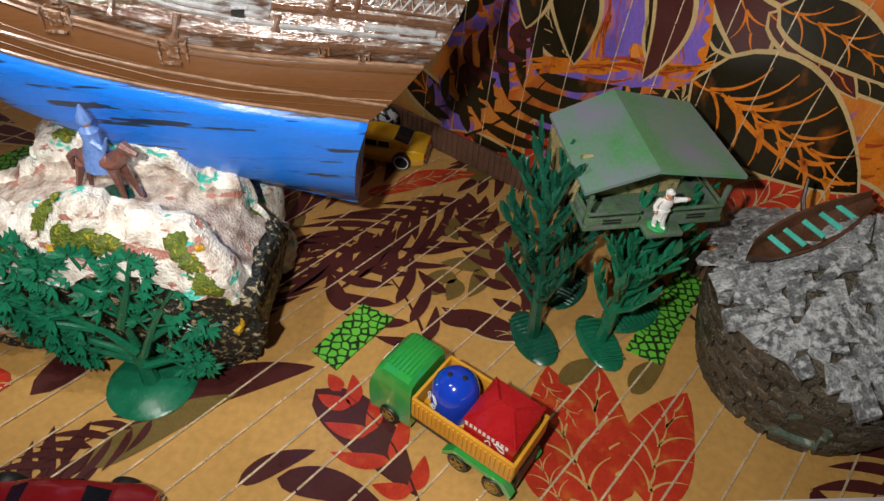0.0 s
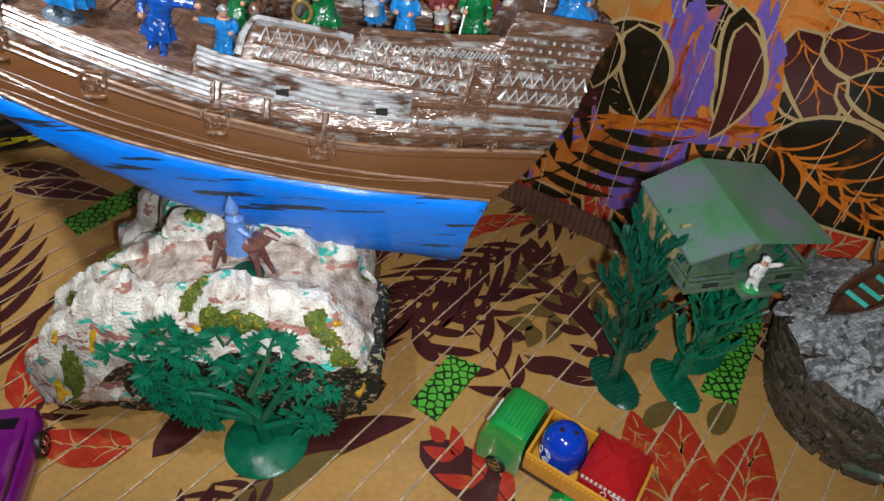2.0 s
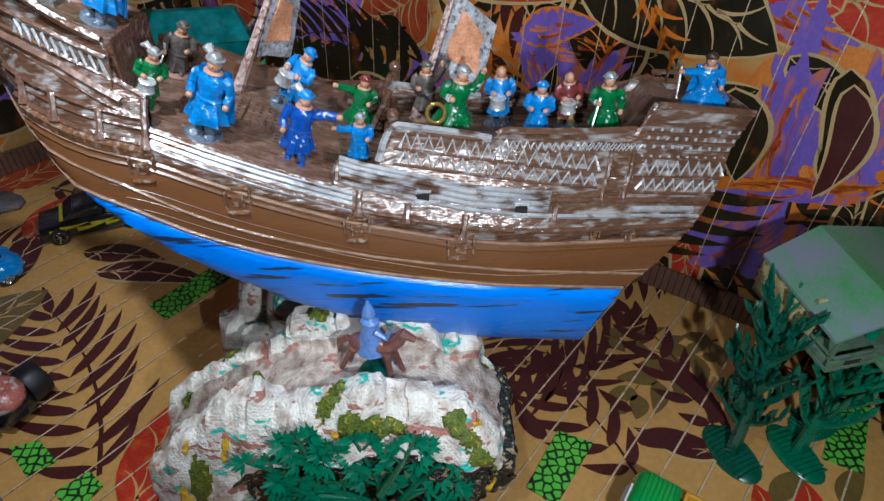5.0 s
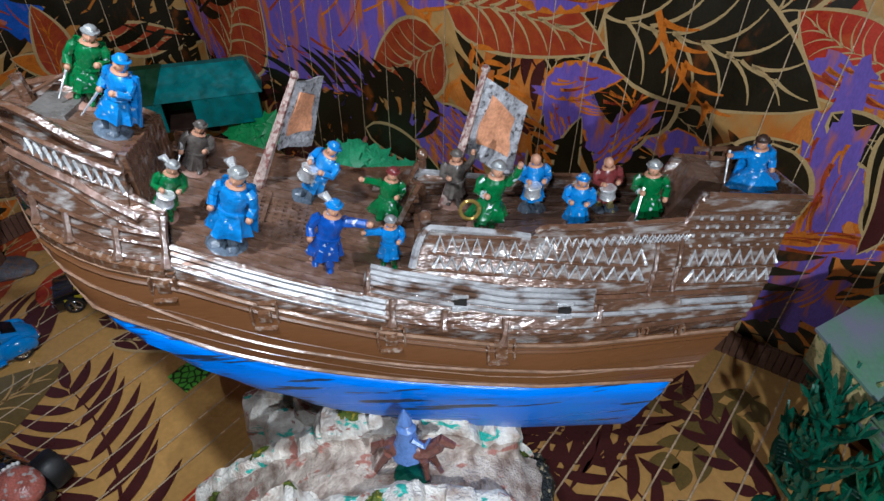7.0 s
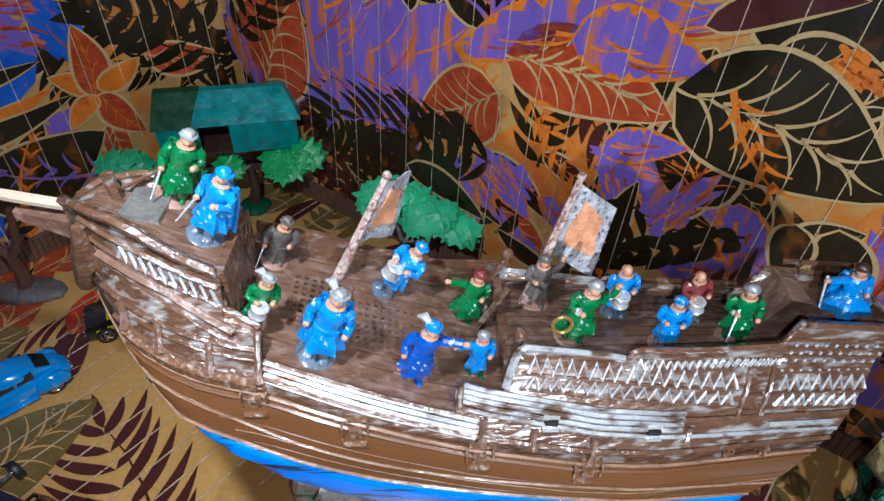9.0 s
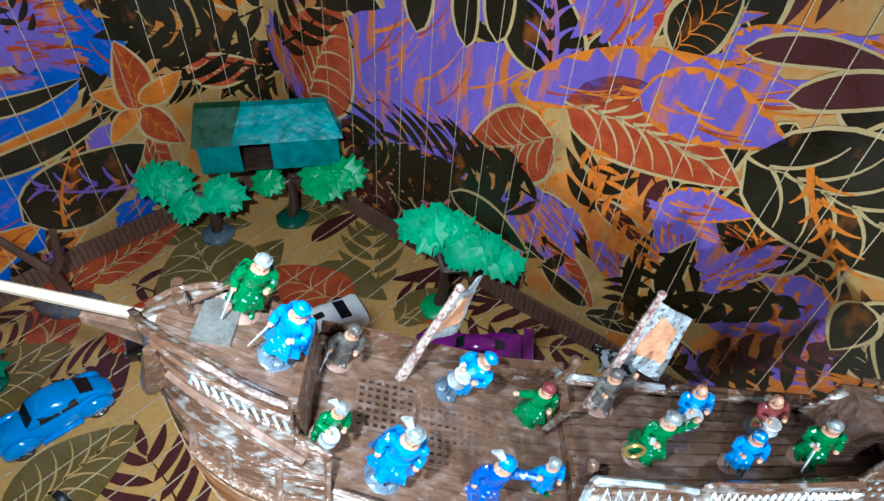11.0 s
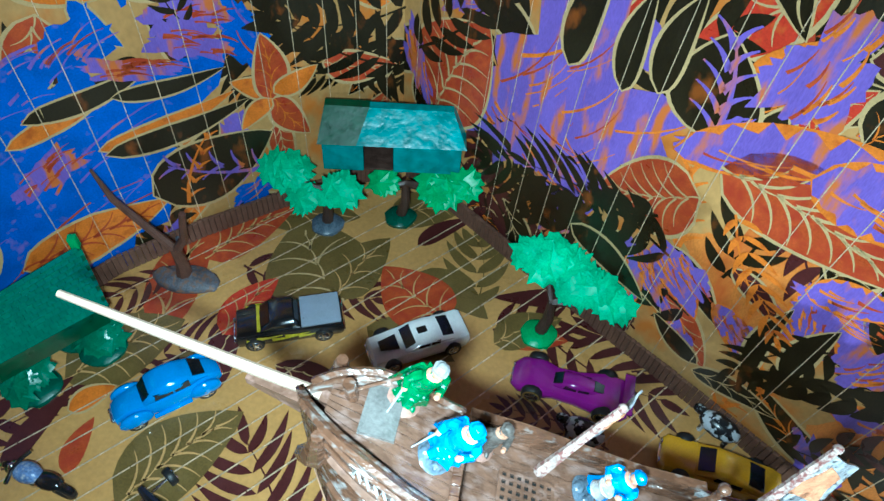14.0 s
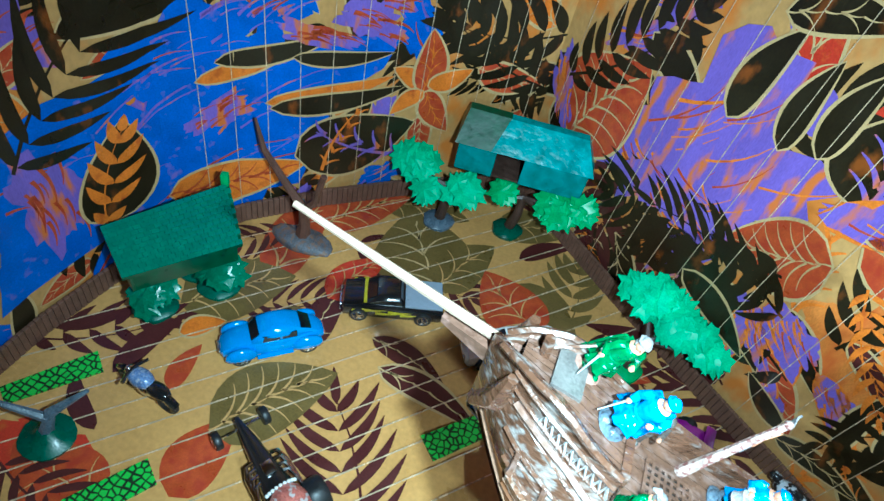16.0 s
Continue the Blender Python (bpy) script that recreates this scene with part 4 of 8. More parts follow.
XS = (xs_between(-20.7, -15.6, 14) + [-15.5, -15.49] + xs_between(-15.2, -14.46, 2) + [-14.45] + xs_between(-14.0, -9.11, 9) + [-9.1, -8.5, -7.95, -7.75, -7.5]
      + xs_between(-7.0, -4.85, 5) + [-4.6] + xs_between(-4.0, -1.16, 6) + [-1.1] + xs_between(-0.7, 1.3, 6))


def shell(lo, hi, mat_, name, rows, solid=0.22, label=""):
    b = bmesh.new()
    for side in (-1, 1):
        grid = [[b.verts.new(hull(x, lo(x) + (hi(x) - lo(x)) * (q / rows), side)) for q in range(rows + 1)] for x in XS]
        for i in range(len(grid) - 1):
            for q in range(rows):
                b.faces.new((grid[i][q], grid[i + 1][q], grid[i + 1][q + 1], grid[i][q + 1]))
        if side == -1:
            near = grid
        else:
            for q in range(rows):
                b.faces.new((near[-1][q], grid[-1][q], grid[-1][q + 1], near[-1][q + 1]))
                b.faces.new((near[0][q], grid[0][q], grid[0][q + 1], near[0][q + 1]))
    bmesh.ops.remove_doubles(b, verts=b.verts, dist=1e-3)
    bmesh.ops.recalc_face_normals(b, faces=b.faces)
    ob = part(name, b, mat_, ship, label)
    md = ob.modifiers.new("thickness", "SOLIDIFY")
    md.thickness, md.offset = solid * CM, -1
    return ob


def band(x):
    return sheer(x) - 0.35


shell(zkeel, zblue, HULLBLUE, "lower_hull", 10, label="bright blue brushed paint below the waterline")
shell(zblue, band, SHIP, "hull_side", 10, label="glossy brown plastic planking")
shell(band, zrail, SHIPSIDE, "upper_side", 6, label="brown bulwark dry-brushed with silver, lamp glare painted in")
b = bmesh.new()
tube(b, [hull(x, zkeel(x), -1) * 0.5 + hull(x, zkeel(x), 1) * 0.5 + Vector((0, 0, -0.05)) for x in xs_between(-20.5, 1.3, 24)], 0.16, 6)
part("keel", b, HULLBLUE, ship)


def ledge(name, x0, x1, zf, r, m, sides=(-1, 1), n=26, flat=1.0):
    for side in sides:
        b = bmesh.new()
        tube(b, [hull(x, zf(x), side, r * 0.4) for x in xs_between(x0, x1, n)], (r, r * flat), 5)
        part(name, b, m, ship)


# planking lines and wales, the lighter ones with a painted highlight
for k in range(11):
    ledge("plank_ridge", -15.8 + 0.5 * k, 1.25, lambda x, k=k: max(zblue(x) + 0.14, sheer(x) - 1.3 - 0.3 * k), 0.022, SHIPEDGE if k % 4 == 1 else SHIP, (-1,), 30)
ledge("wale", -20.2, 1.25, lambda x: zblue(x) + 0.1, 0.07, SHIPEDGE)
ledge("wale", -20.2, 1.25, lambda x: zblue(x) + 0.75, 0.06, SHIPEDGE)
ledge("wale", -18.6, 1.25, lambda x: sheer(x) - 0.42, 0.08, SHIPEDGE)
ledge("wale", -18.6, 1.25, lambda x: sheer(x) - 0.62, 0.07, SHIP)
ledge("wale", -18.9, 1.25, lambda x: sheer(x) + 0.02, 0.11, SHIPWORN)
ledge("wale", -19.2, -14.5, lambda x: sheer(x) + 0.72, 0.10, SHIPWORN)
ledge("wale", -18.8, -14.5, lambda x: sheer(x) + 0.42, 0.06, SHIPWORN)
for dz in (0.46, 0.3, 0.14, -0.02):
    ledge("silver_band", -14.4, -8.6, lambda x, dz=dz: sheer(x) + dz, 0.10, BANDSILVER, (-1,))
for dz in (0.16, 0.0, -0.16, -0.32):
    ledge("silver_band", -9.0, -3.1, lambda x, dz=dz: sheer(x) + 1.2 + dz - 0.035 * (x + 9), 0.10, BANDSILVER, (-1,))
ledge("silver_band", -9.0, 1.2, lambda x: sheer(x) + 0.72 - 0.04 * (x + 9), 0.09, BANDSILVER, (-1,))
ledge("silver_band", -3.1, 1.2, lambda x: sheer(x) + 0.95 - 0.03 * (x + 3), 0.12, SHIPWORN, (-1,))
ledge("silver_band", -0.8, 0.9, lambda x: sheer(x) + 0.72 - 0.04 * (x + 3), 0.12, BANDSILVER, (-1,))
ledge("channel_board", -19.2, -15.2, lambda x: along(FORELOW, x) - 0.36, 0.16, PINKWORN, (-1,))
ledge("moulding", -19.5, -14.5, lambda x: along(FORELOW, x) - 0.02, 0.08, SHIPWORN, (-1,))
ledge("moulding", -19.4, -14.5, lambda x: along(FORELOW, x) - 0.62, 0.07, SHIPWORN, (-1,))
ledge("moulding", -19.6, -15.6, lambda x: along(FORELOW, x) + 0.58, 0.10, SHIPWORN, (-1,))
ledge("rail", -20.3, -15.6, lambda x: zrail(x) + 0.02, 0.15, SHIPWORN)
ledge("rail", -15.4, -14.5, lambda x: zrail(x) + 0.02, 0.11, SHIPWORN)
ledge("rail", -14.4, -9.2, lambda x: zrail(x) + 0.02, 0.09, SHIPWORN)
ledge("rail", -7.9, -4.9, lambda x: zrail(x) + 0.02, 0.13, BANDSILVER)
ledge("rail", -4.75, -1.3, lambda x: zrail(x) + 0.02, 0.12, SHIPWORN)
ledge("rail", -1.05, 1.25, lambda x: zrail(x) + 0.02, 0.12, SHIPWORN)
for x0, x1, z0, z1 in ((-7.5, -1.2, 18.05, 17.2), (-7.5, -1.9, 17.7, 16.58), (-7.5, -1.9, 17.25, 16.1), (-1.0, 1.3, 16.85, 16.5), (-1.0, 1.3, 16.33, 16.02), (-1.0, 1.3, 15.85, 15.5),
                       (-1.0, 1.3, 18.0, 17.65), (-1.0, 1.3, 17.65, 17.35), (-1.0, 1.3, 17.35, 17.05), (-1.0, 1.3, 17.05, 16.75)):
    ledge("moulding", x0, x1, lambda x, a=x0, b=x1, c=z0, d=z1: c + (d - c) * (x - a) / (b - a), 0.06, SHIPWORN, (-1,))


def zigzag(x0, x1, z0, z1, amp, n, r=0.075):
    b = bmesh.new()
    pts = []
    for i in range(n * 2 + 1):
        t = i / (2 * n)
        pts.append(hull(x0 + (x1 - x0) * t, z0 + (z1 - z0) * t + (amp if i % 2 else -amp), -1, 0.05))
    tube(b, pts, r, 4)
    part("zigzag_band", b, SILVER, ship, "raised silver zigzag", smooth=False)


zigzag(-7.35, -1.95, 17.88, 16.8, 0.18, 17)
zigzag(-7.35, -1.95, 17.45, 16.34, 0.17, 17)
zigzag(-0.9, 1.3, 16.6, 16.27, 0.17, 8)
zigzag(-0.85, 1.25, 16.1, 15.77, 0.16, 8)
zigzag(-4.6, -0.95, 17.55, 17.12, 0.10, 19, 0.05)
zigzag(-4.5, -0.95, 17.57, 17.14, -0.10, 19, 0.05)
zigzag(-18.4, -15.65, 21.22, 20.1, 0.24, 10)
for k in range(4):
    for i in range(10):
        x = -0.9 + i * 0.235
        b = bmesh.new()
        box(b, hull(x, 17.83 - 0.31 * k - 0.14 * (x + 1), -1, 0.06), (0.09, 0.06, 0.12))
        part("rail_stud", b, SILVER, ship, smooth=False)
# panel between the zigzags at the stern
for dx in (-0.28, 0.3):
    b = bmesh.new()
    tube(b, [hull(-1.42 + dx, 17.1 - 0.2 * k, -1, 0.05 + 0.04 * (k % 2)) for k in range(8)], 0.09, 6)
    part("stern_post", b, SHIPWORN, ship)
for k in range(3):
    b = bmesh.new()
    box(b, hull(-1.42, 16.85 - 0.5 * k, -1, 0.03), (0.5, 0.12, 0.1), 0, 0.03)
    part("stern_bar", b, SHIPWORN, ship)
# upright ribs on the side
for x, d0, d1 in ((-18.5, 0.75, -0.05), (-17.35, 0.75, -0.05), (-15.9, 0.75, -0.1), (-14.55, 1.2, -0.1), (-8.4, 0.6, -0.15), (-7.0, 0.5, -0.1), (-5.35, 0.45, -0.35), (-2.9, 0.75, 0.3)):
    b = bmesh.new()
    tube(b, [hull(x, sheer(x) + d0 + (d1 - d0) * i / 3, -1, 0.08) for i in range(4)], [0.13, 0.11, 0.11, 0.2], 6)
    part("side_rib", b, DECK, ship)
# gun ports: frames with a lid
for x, z in ((-14.68, 17.5), (-11.9, 16.48), (-8.42, 15.4), (-5.31, 14.58), (-1.52, 14.62), (-0.42, 14.4)):
    big = x < -2
    b = bmesh.new()
    w = 0.36 if big else 0.12
    for dx, dz, sx, sz in ((0, w, 2 * w, 0.07), (0, -w, 2 * w, 0.07), (-w, 0, 0.07, 2 * w), (w, 0, 0.07, 2 * w), (0, 0, w * 1.1, w * 1.1)):
        box(b, hull(x + dx, z + dz, -1, 0.05), (sx, 0.2, sz), 0, 0.015)
    part("gun_port", b, PORTWORN, ship, "scuffed raised gun port lid")
DARKHOLE = mat("dark_opening", (0.01, 0.008, 0.006), 0.8)
for x, z in ((-6.6, 16.27), (-3.85, 15.7)):
    b = bmesh.new()
    p = hull(x, z, -1, 0.03)
    box(b, p, (0.42, 0.3, 0.22))
    part("port_hole", b, DARKHOLE, ship, "small square dark opening", smooth=False)
    for dz in (-0.17, 0.17):
        b = bmesh.new()
        box(b, hull(x, z + dz, -1, 0.06), (0.52, 0.3, 0.06), 0, 0.015)
        part("port_sill", b, SILVER, ship)


def waist_z(x, y):
    return 17.5 - 0.34 * (x + 12.1) - 0.06 * (y - 23.0) + 0.25 * max(0, x + 8.4)


def quarter_z(x, y):
    return 17.25 - 0.22 * (y - 22.3) - 0.03 * (x + 5)


def fore_z(x, y):
    return 20.75 - 0.40 * (x + 16.0) - 0.10 * (y - 25.1) - 0.25 * max(0, -17.8 - x)


def planked(name, x0, x1, fz, planks, n=8):
    """A deck that tilts with the ship: a board below and planks on it."""
    b = bmesh.new()
    rows = []
    for x in xs_between(x0, x1, n):
        near, far = hull(x, fz(x, 22.3), -1, -0.12), hull(x, fz(x, 27), 1, -0.05)
        near = hull(x, fz(near.x, near.y), -1, -0.12)
        rows.append([(near.x, near.y, fz(x, near.y)), (near.x, far.y, fz(x, far.y)), (near.x, far.y, fz(x, far.y) - 0.25), (near.x, near.y, fz(x, near.y) - 0.25)])
    loft(b, rows)
    board = part(name, b, DECK, ship, smooth=False)
    for k in range(planks):
        b = bmesh.new()
        secs = []
        for r in rows:
            y0, y1 = r[0][1] + (r[1][1] - r[0][1]) * (k + 0.07) / planks, r[0][1] + (r[1][1] - r[0][1]) * (k + 0.93) / planks
            z0, z1 = r[0][2] + (r[1][2] - r[0][2]) * (k + 0.07) / planks, r[0][2] + (r[1][2] - r[0][2]) * (k + 0.93) / planks
            secs.append([(r[0][0], y0, z0 - 0.02), (r[0][0], y0, z0 + 0.06), (r[0][0], y1, z1 + 0.06), (r[0][0], y1, z1 - 0.02)])
        loft(b, secs)
        part("deck_plank", b, DECK, board, smooth=False)


planked("waist_deck", -15.5, -7.7, waist_z, 11)
planked("quarter_deck", -7.7, 1.25, quarter_z, 10)
planked("forecastle_deck", -19.6, -15.6, fore_z, 8)
b = bmesh.new()
loft(b, [[(x, y, waist_z(x, y) - 0.2), (x, y + 0.3, waist_z(x, y) - 0.2), (x, y + 0.3, z), (x, y, z)] for x, y, z in ((-15.3, 27.2, 19.5), (-13.3, 27.3, 18.9), (-11.8, 27.4, 18.2), (-9.0, 27.3, 17.5), (-6.7, 27.1, 17.6))])
part("far_bulwark", b, SHIPWORN, ship, smooth=False)


def bulkhead(name, x, z0, z1):
    y0, y1 = hull(x, z1, -1).y, hull(x, z1, 1).y
    n = 11
    for i in range(n):
        b = bmesh.new()
        y = y0 + (y1 - y0) * (i + 0.5) / n
        top = z1 - 0.13 * (y - y0)
        box(b, (hull(x, z1).x, y, (z0 + top) / 2), (0.3, (y1 - y0) / n * 0.92, top - z0), 0, 0.03)
        part(name, b, SHIPWORN, ship, smooth=False)


bulkhead("bulkhead_plank", -15.5, 17.6, 21.0)
bulkhead("bulkhead_plank", -7.7, 15.4, 17.3)
# hatch gratings


def grating(cx, cy, w, d):
    """A raised hatch of crossed bars, tilted with the deck."""
    def at(x, y, h):
        return Vector((x, y, waist_z(x, y) + h))
    b = bmesh.new()
    loft(b, [[at(x, cy - d / 2, 0.02), at(x, cy + d / 2, 0.02), at(x, cy + d / 2, 0.14), at(x, cy - d / 2, 0.14)] for x in (cx - w / 2, cx + w / 2)])
    hatch = part("hatch_board", b, DARKHOLE, ship, smooth=False)
    nx, ny = int(w / 0.25), int(d / 0.25)
    for i in range(nx + 1):
        x = cx - w / 2 + w * i / nx
        b = bmesh.new()
        loft(b, [[at(x - 0.065, y, 0.1), at(x + 0.065, y, 0.1), at(x + 0.065, y, 0.26), at(x - 0.065, y, 0.26)] for y in (cy - d / 2, cy + d / 2)])
        part("lattice_bar", b, DECK, hatch, smooth=False)
    for j in range(ny + 1):
        y = cy - d / 2 + d * j / ny
        b = bmesh.new()
        loft(b, [[at(x, y - 0.065, 0.1), at(x, y + 0.065, 0.1), at(x, y + 0.065, 0.25), at(x, y - 0.065, 0.25)] for x in (cx - w / 2, cx + w / 2)])
        part("lattice_bar", b, DECK, hatch, smooth=False)


grating(-13.0, 25.2, 1.9, 1.9)
grating(-10.9, 24.6, 1.8, 2.4)
grating(-9.0, 24.9, 1.5, 1.7)
# stair at the quarterdeck break
b = bmesh.new()
for i in range(5):
    box(b, (-7.5 + i * 0.17, 26.0, 15.8 + i * 0.4), (0.34, 1.3, 0.14), 0, 0.02)
for y in (25.3, 26.7):
    tube(b, [(-7.8, y, 15.7), (-6.6, y, 18.2)], 0.12, 5)
part("stair", b, SHIPWORN, ship)
for y in (23.1, 26.9):
    b = bmesh.new()
    tube(b, [(-6.6, y, 15.6), (-6.45, y, 18.4)], 0.16, 6)
    ball(b, (-6.45, y, 18.4), 0.24, 8, 6)
    part("break_post", b, SHIPWORN, ship)
b = bmesh.new()
loft(b, [[(1.9, y, 16.2), (4.0, y, 16.2), (3.9, y, 18.1), (3.1, y, 18.3)] for y in (24.6, 26.3)])
part("companion_hatch", b, DECK, ship, "slanted brown hatch housing", smooth=False)
b = bmesh.new()
slab(b, [(3.7, 23.4), (6.2, 23.8), (6.2, 26.2), (3.7, 26.6)], 17.4, 17.75)
part("poop_deck", b, DECK, ship, smooth=False)
for y0, y1 in ((26.6, 26.1),):
    b = bmesh.new()
    tube(b, [(3.6, y0, 18.3), (6.3, y1, 18.5)], 0.1, 5)
    part("poop_rail", b, SHIPWORN, ship)
    for i in range(6):
        t = i / 5
        b = bmesh.new()
        tube(b, [(3.7 + 2.5 * t, y0 + (y1 - y0) * t, 17.5), (3.7 + 2.5 * t, y0 + (y1 - y0) * t, 18.4)], 0.06, 4)
        part("poop_post", b, SHIPWORN, ship)
# beak, bow fittings and bowsprit
# scalloped shelf with drips under the bow ribs
b = bmesh.new()
rows_ = []
for i in range(25):
    x = -18.6 + 4.0 * i / 24
    drop = 0.22 * abs(math.sin(i * math.pi / 6))
    p = hull(x, sheer(x) - 0.2, -1, 0.06)
    rows_.append([p + Vector((0, 0.1, 0.16)), p + Vector((0, -0.16, 0.12)), p + Vector((0, -0.16, -0.1 - drop)), p + Vector((0, 0.1, -0.12 - drop))])
loft(b, rows_)
part("scalloped_shelf", b, PORTWORN, ship, "rubbed scalloped shelf at the bow")
b = bmesh.new()
loft(b, [[(-19.8, 25.75, 19.6), (-19.8, 26.5, 19.6), (-19.8, 26.5, 20.6), (-19.8, 25.75, 20.6)], [(-22.6, 26.3, 20.5), (-22.6, 26.6, 20.5), (-22.6, 26.6, 20.8), (-22.6, 26.3, 20.8)]])
part("beak_head", b, PINKWORN, ship, "worn pinkish-brown beak")
b = bmesh.new()
tube(b, [(-19.4, 26.1, 20.95), (-22.2, 26.45, 21.25), (-25.0, 26.8, 21.6), (-29.0, 27.3, 22.1)], [0.2, 0.2, 0.18, 0.13], 8)
SLATEWASH = mat("grey_washed_hatch_paint", (0.15, 0.14, 0.13), 0.3, var=0.3, bump=0.4, coat=0.3)
WOODPALE = mat("pale_bare_wood", (0.56, 0.42, 0.31), 0.5, var=0.2, stretch=(0.3, 2, 2), bump=0.3)
part("bowsprit", b, WOODPALE, ship, "pale peeling round bowsprit")
b = bmesh.new()
tube(b, [(-18.6, 26.0, 20.85), (-19.2, 26.07, 20.92), (-20.0, 26.17, 21.01)], [0.27, 0.28, 0.26], 8)
part("bowsprit_socket", b, PINKWORN, ship, "chipped brown socket round the bowsprit")
for y in (24.6, 27.2):
    b = bmesh.new()
    tube(b, [(-20.5, y + (0.5 if y < 25 else -0.5), 18.8), (-19.8, y, 20.2), (-19.6, y, 21.6)], [0.3, 0.45, 0.2], 7)
    part("cathead", b, SHIPWORN, ship, "silver-worn knob at the bow")
b = bmesh.new()
tube(b, [(-18.9, 26.0, 21.2), (-19.0, 26.0, 22.5)], 0.2, 6)
part("bitt_post", b, SHIPWORN, ship)
b = bmesh.new()
tube(b, [(-19.4, 26.0, 21.6), (-16.7, 26.9, 22.6)], 0.07, 5)
part("stay_line", b, SHIPWORN, ship)
b = bmesh.new()
loft(b, [[(x, 24.9, fore_z(x, 24.9)), (x, 26.6, fore_z(x, 26.6)), (x, 26.6, fore_z(x, 26.6) + 0.25), (x, 24.9, fore_z(x, 24.9) + 0.25)] for x in (-18.5, -17.4)])
part("fore_hatch", b, SLATEWASH, ship, "grey-washed raised hatch", smooth=False)

# ---- figures on and round the ship: each one plain painted mesh ----
SKIN = mat("flesh_paint", (0.52, 0.27, 0.17), 0.4, var=0.2)
# pale second colour: dry-brushed silver and glints painted into the coats
BLUECOAT = mat("glossy_blue_coat_with_glints", (0.015, 0.20, 0.55), 0.22, var=0.25, bump=0.9, fine=450, coat=0.8, second=(0.50, 0.56, 0.60), cover=0.34, sharp=0.06, coarse=170, depth=0.0008)
DEEPBLUE = mat("deep_blue_coat_with_glints", (0.008, 0.07, 0.35), 0.2, var=0.3, bump=0.9, fine=450, coat=0.8, second=(0.50, 0.56, 0.60), cover=0.34, sharp=0.06, coarse=170, depth=0.0008)
GREENCOAT = mat("glossy_green_coat_with_glints", (0.006, 0.13, 0.035), 0.18, var=0.3, bump=0.9, fine=450, coat=0.8, second=(0.50, 0.56, 0.60), cover=0.34, sharp=0.06, coarse=170, depth=0.0008)
GREYCOAT = mat("grey_brown_bare_plastic", (0.10, 0.085, 0.075), 0.3, var=0.4, bump=0.5)
MAROON = mat("maroon_coat_paint", (0.16, 0.03, 0.03), 0.3, var=0.3)
KHAKI = mat("khaki_breeches_paint", (0.36, 0.30, 0.12), 0.4, var=0.3)
SLATE = mat("slate_grey_paint", (0.10, 0.13, 0.17), 0.25, var=0.4, bump=0.4)
BASEPINK = mat("pinkish_brown_base", (0.30, 0.17, 0.13), 0.5, var=0.3)
HATGREY = mat("dull_silver_hat_paint", (0.30, 0.31, 0.31), 0.3, metal=0.3, var=0.4)
WHITEP = mat("white_paint", (0.72, 0.72, 0.70), 0.3, var=0.1)


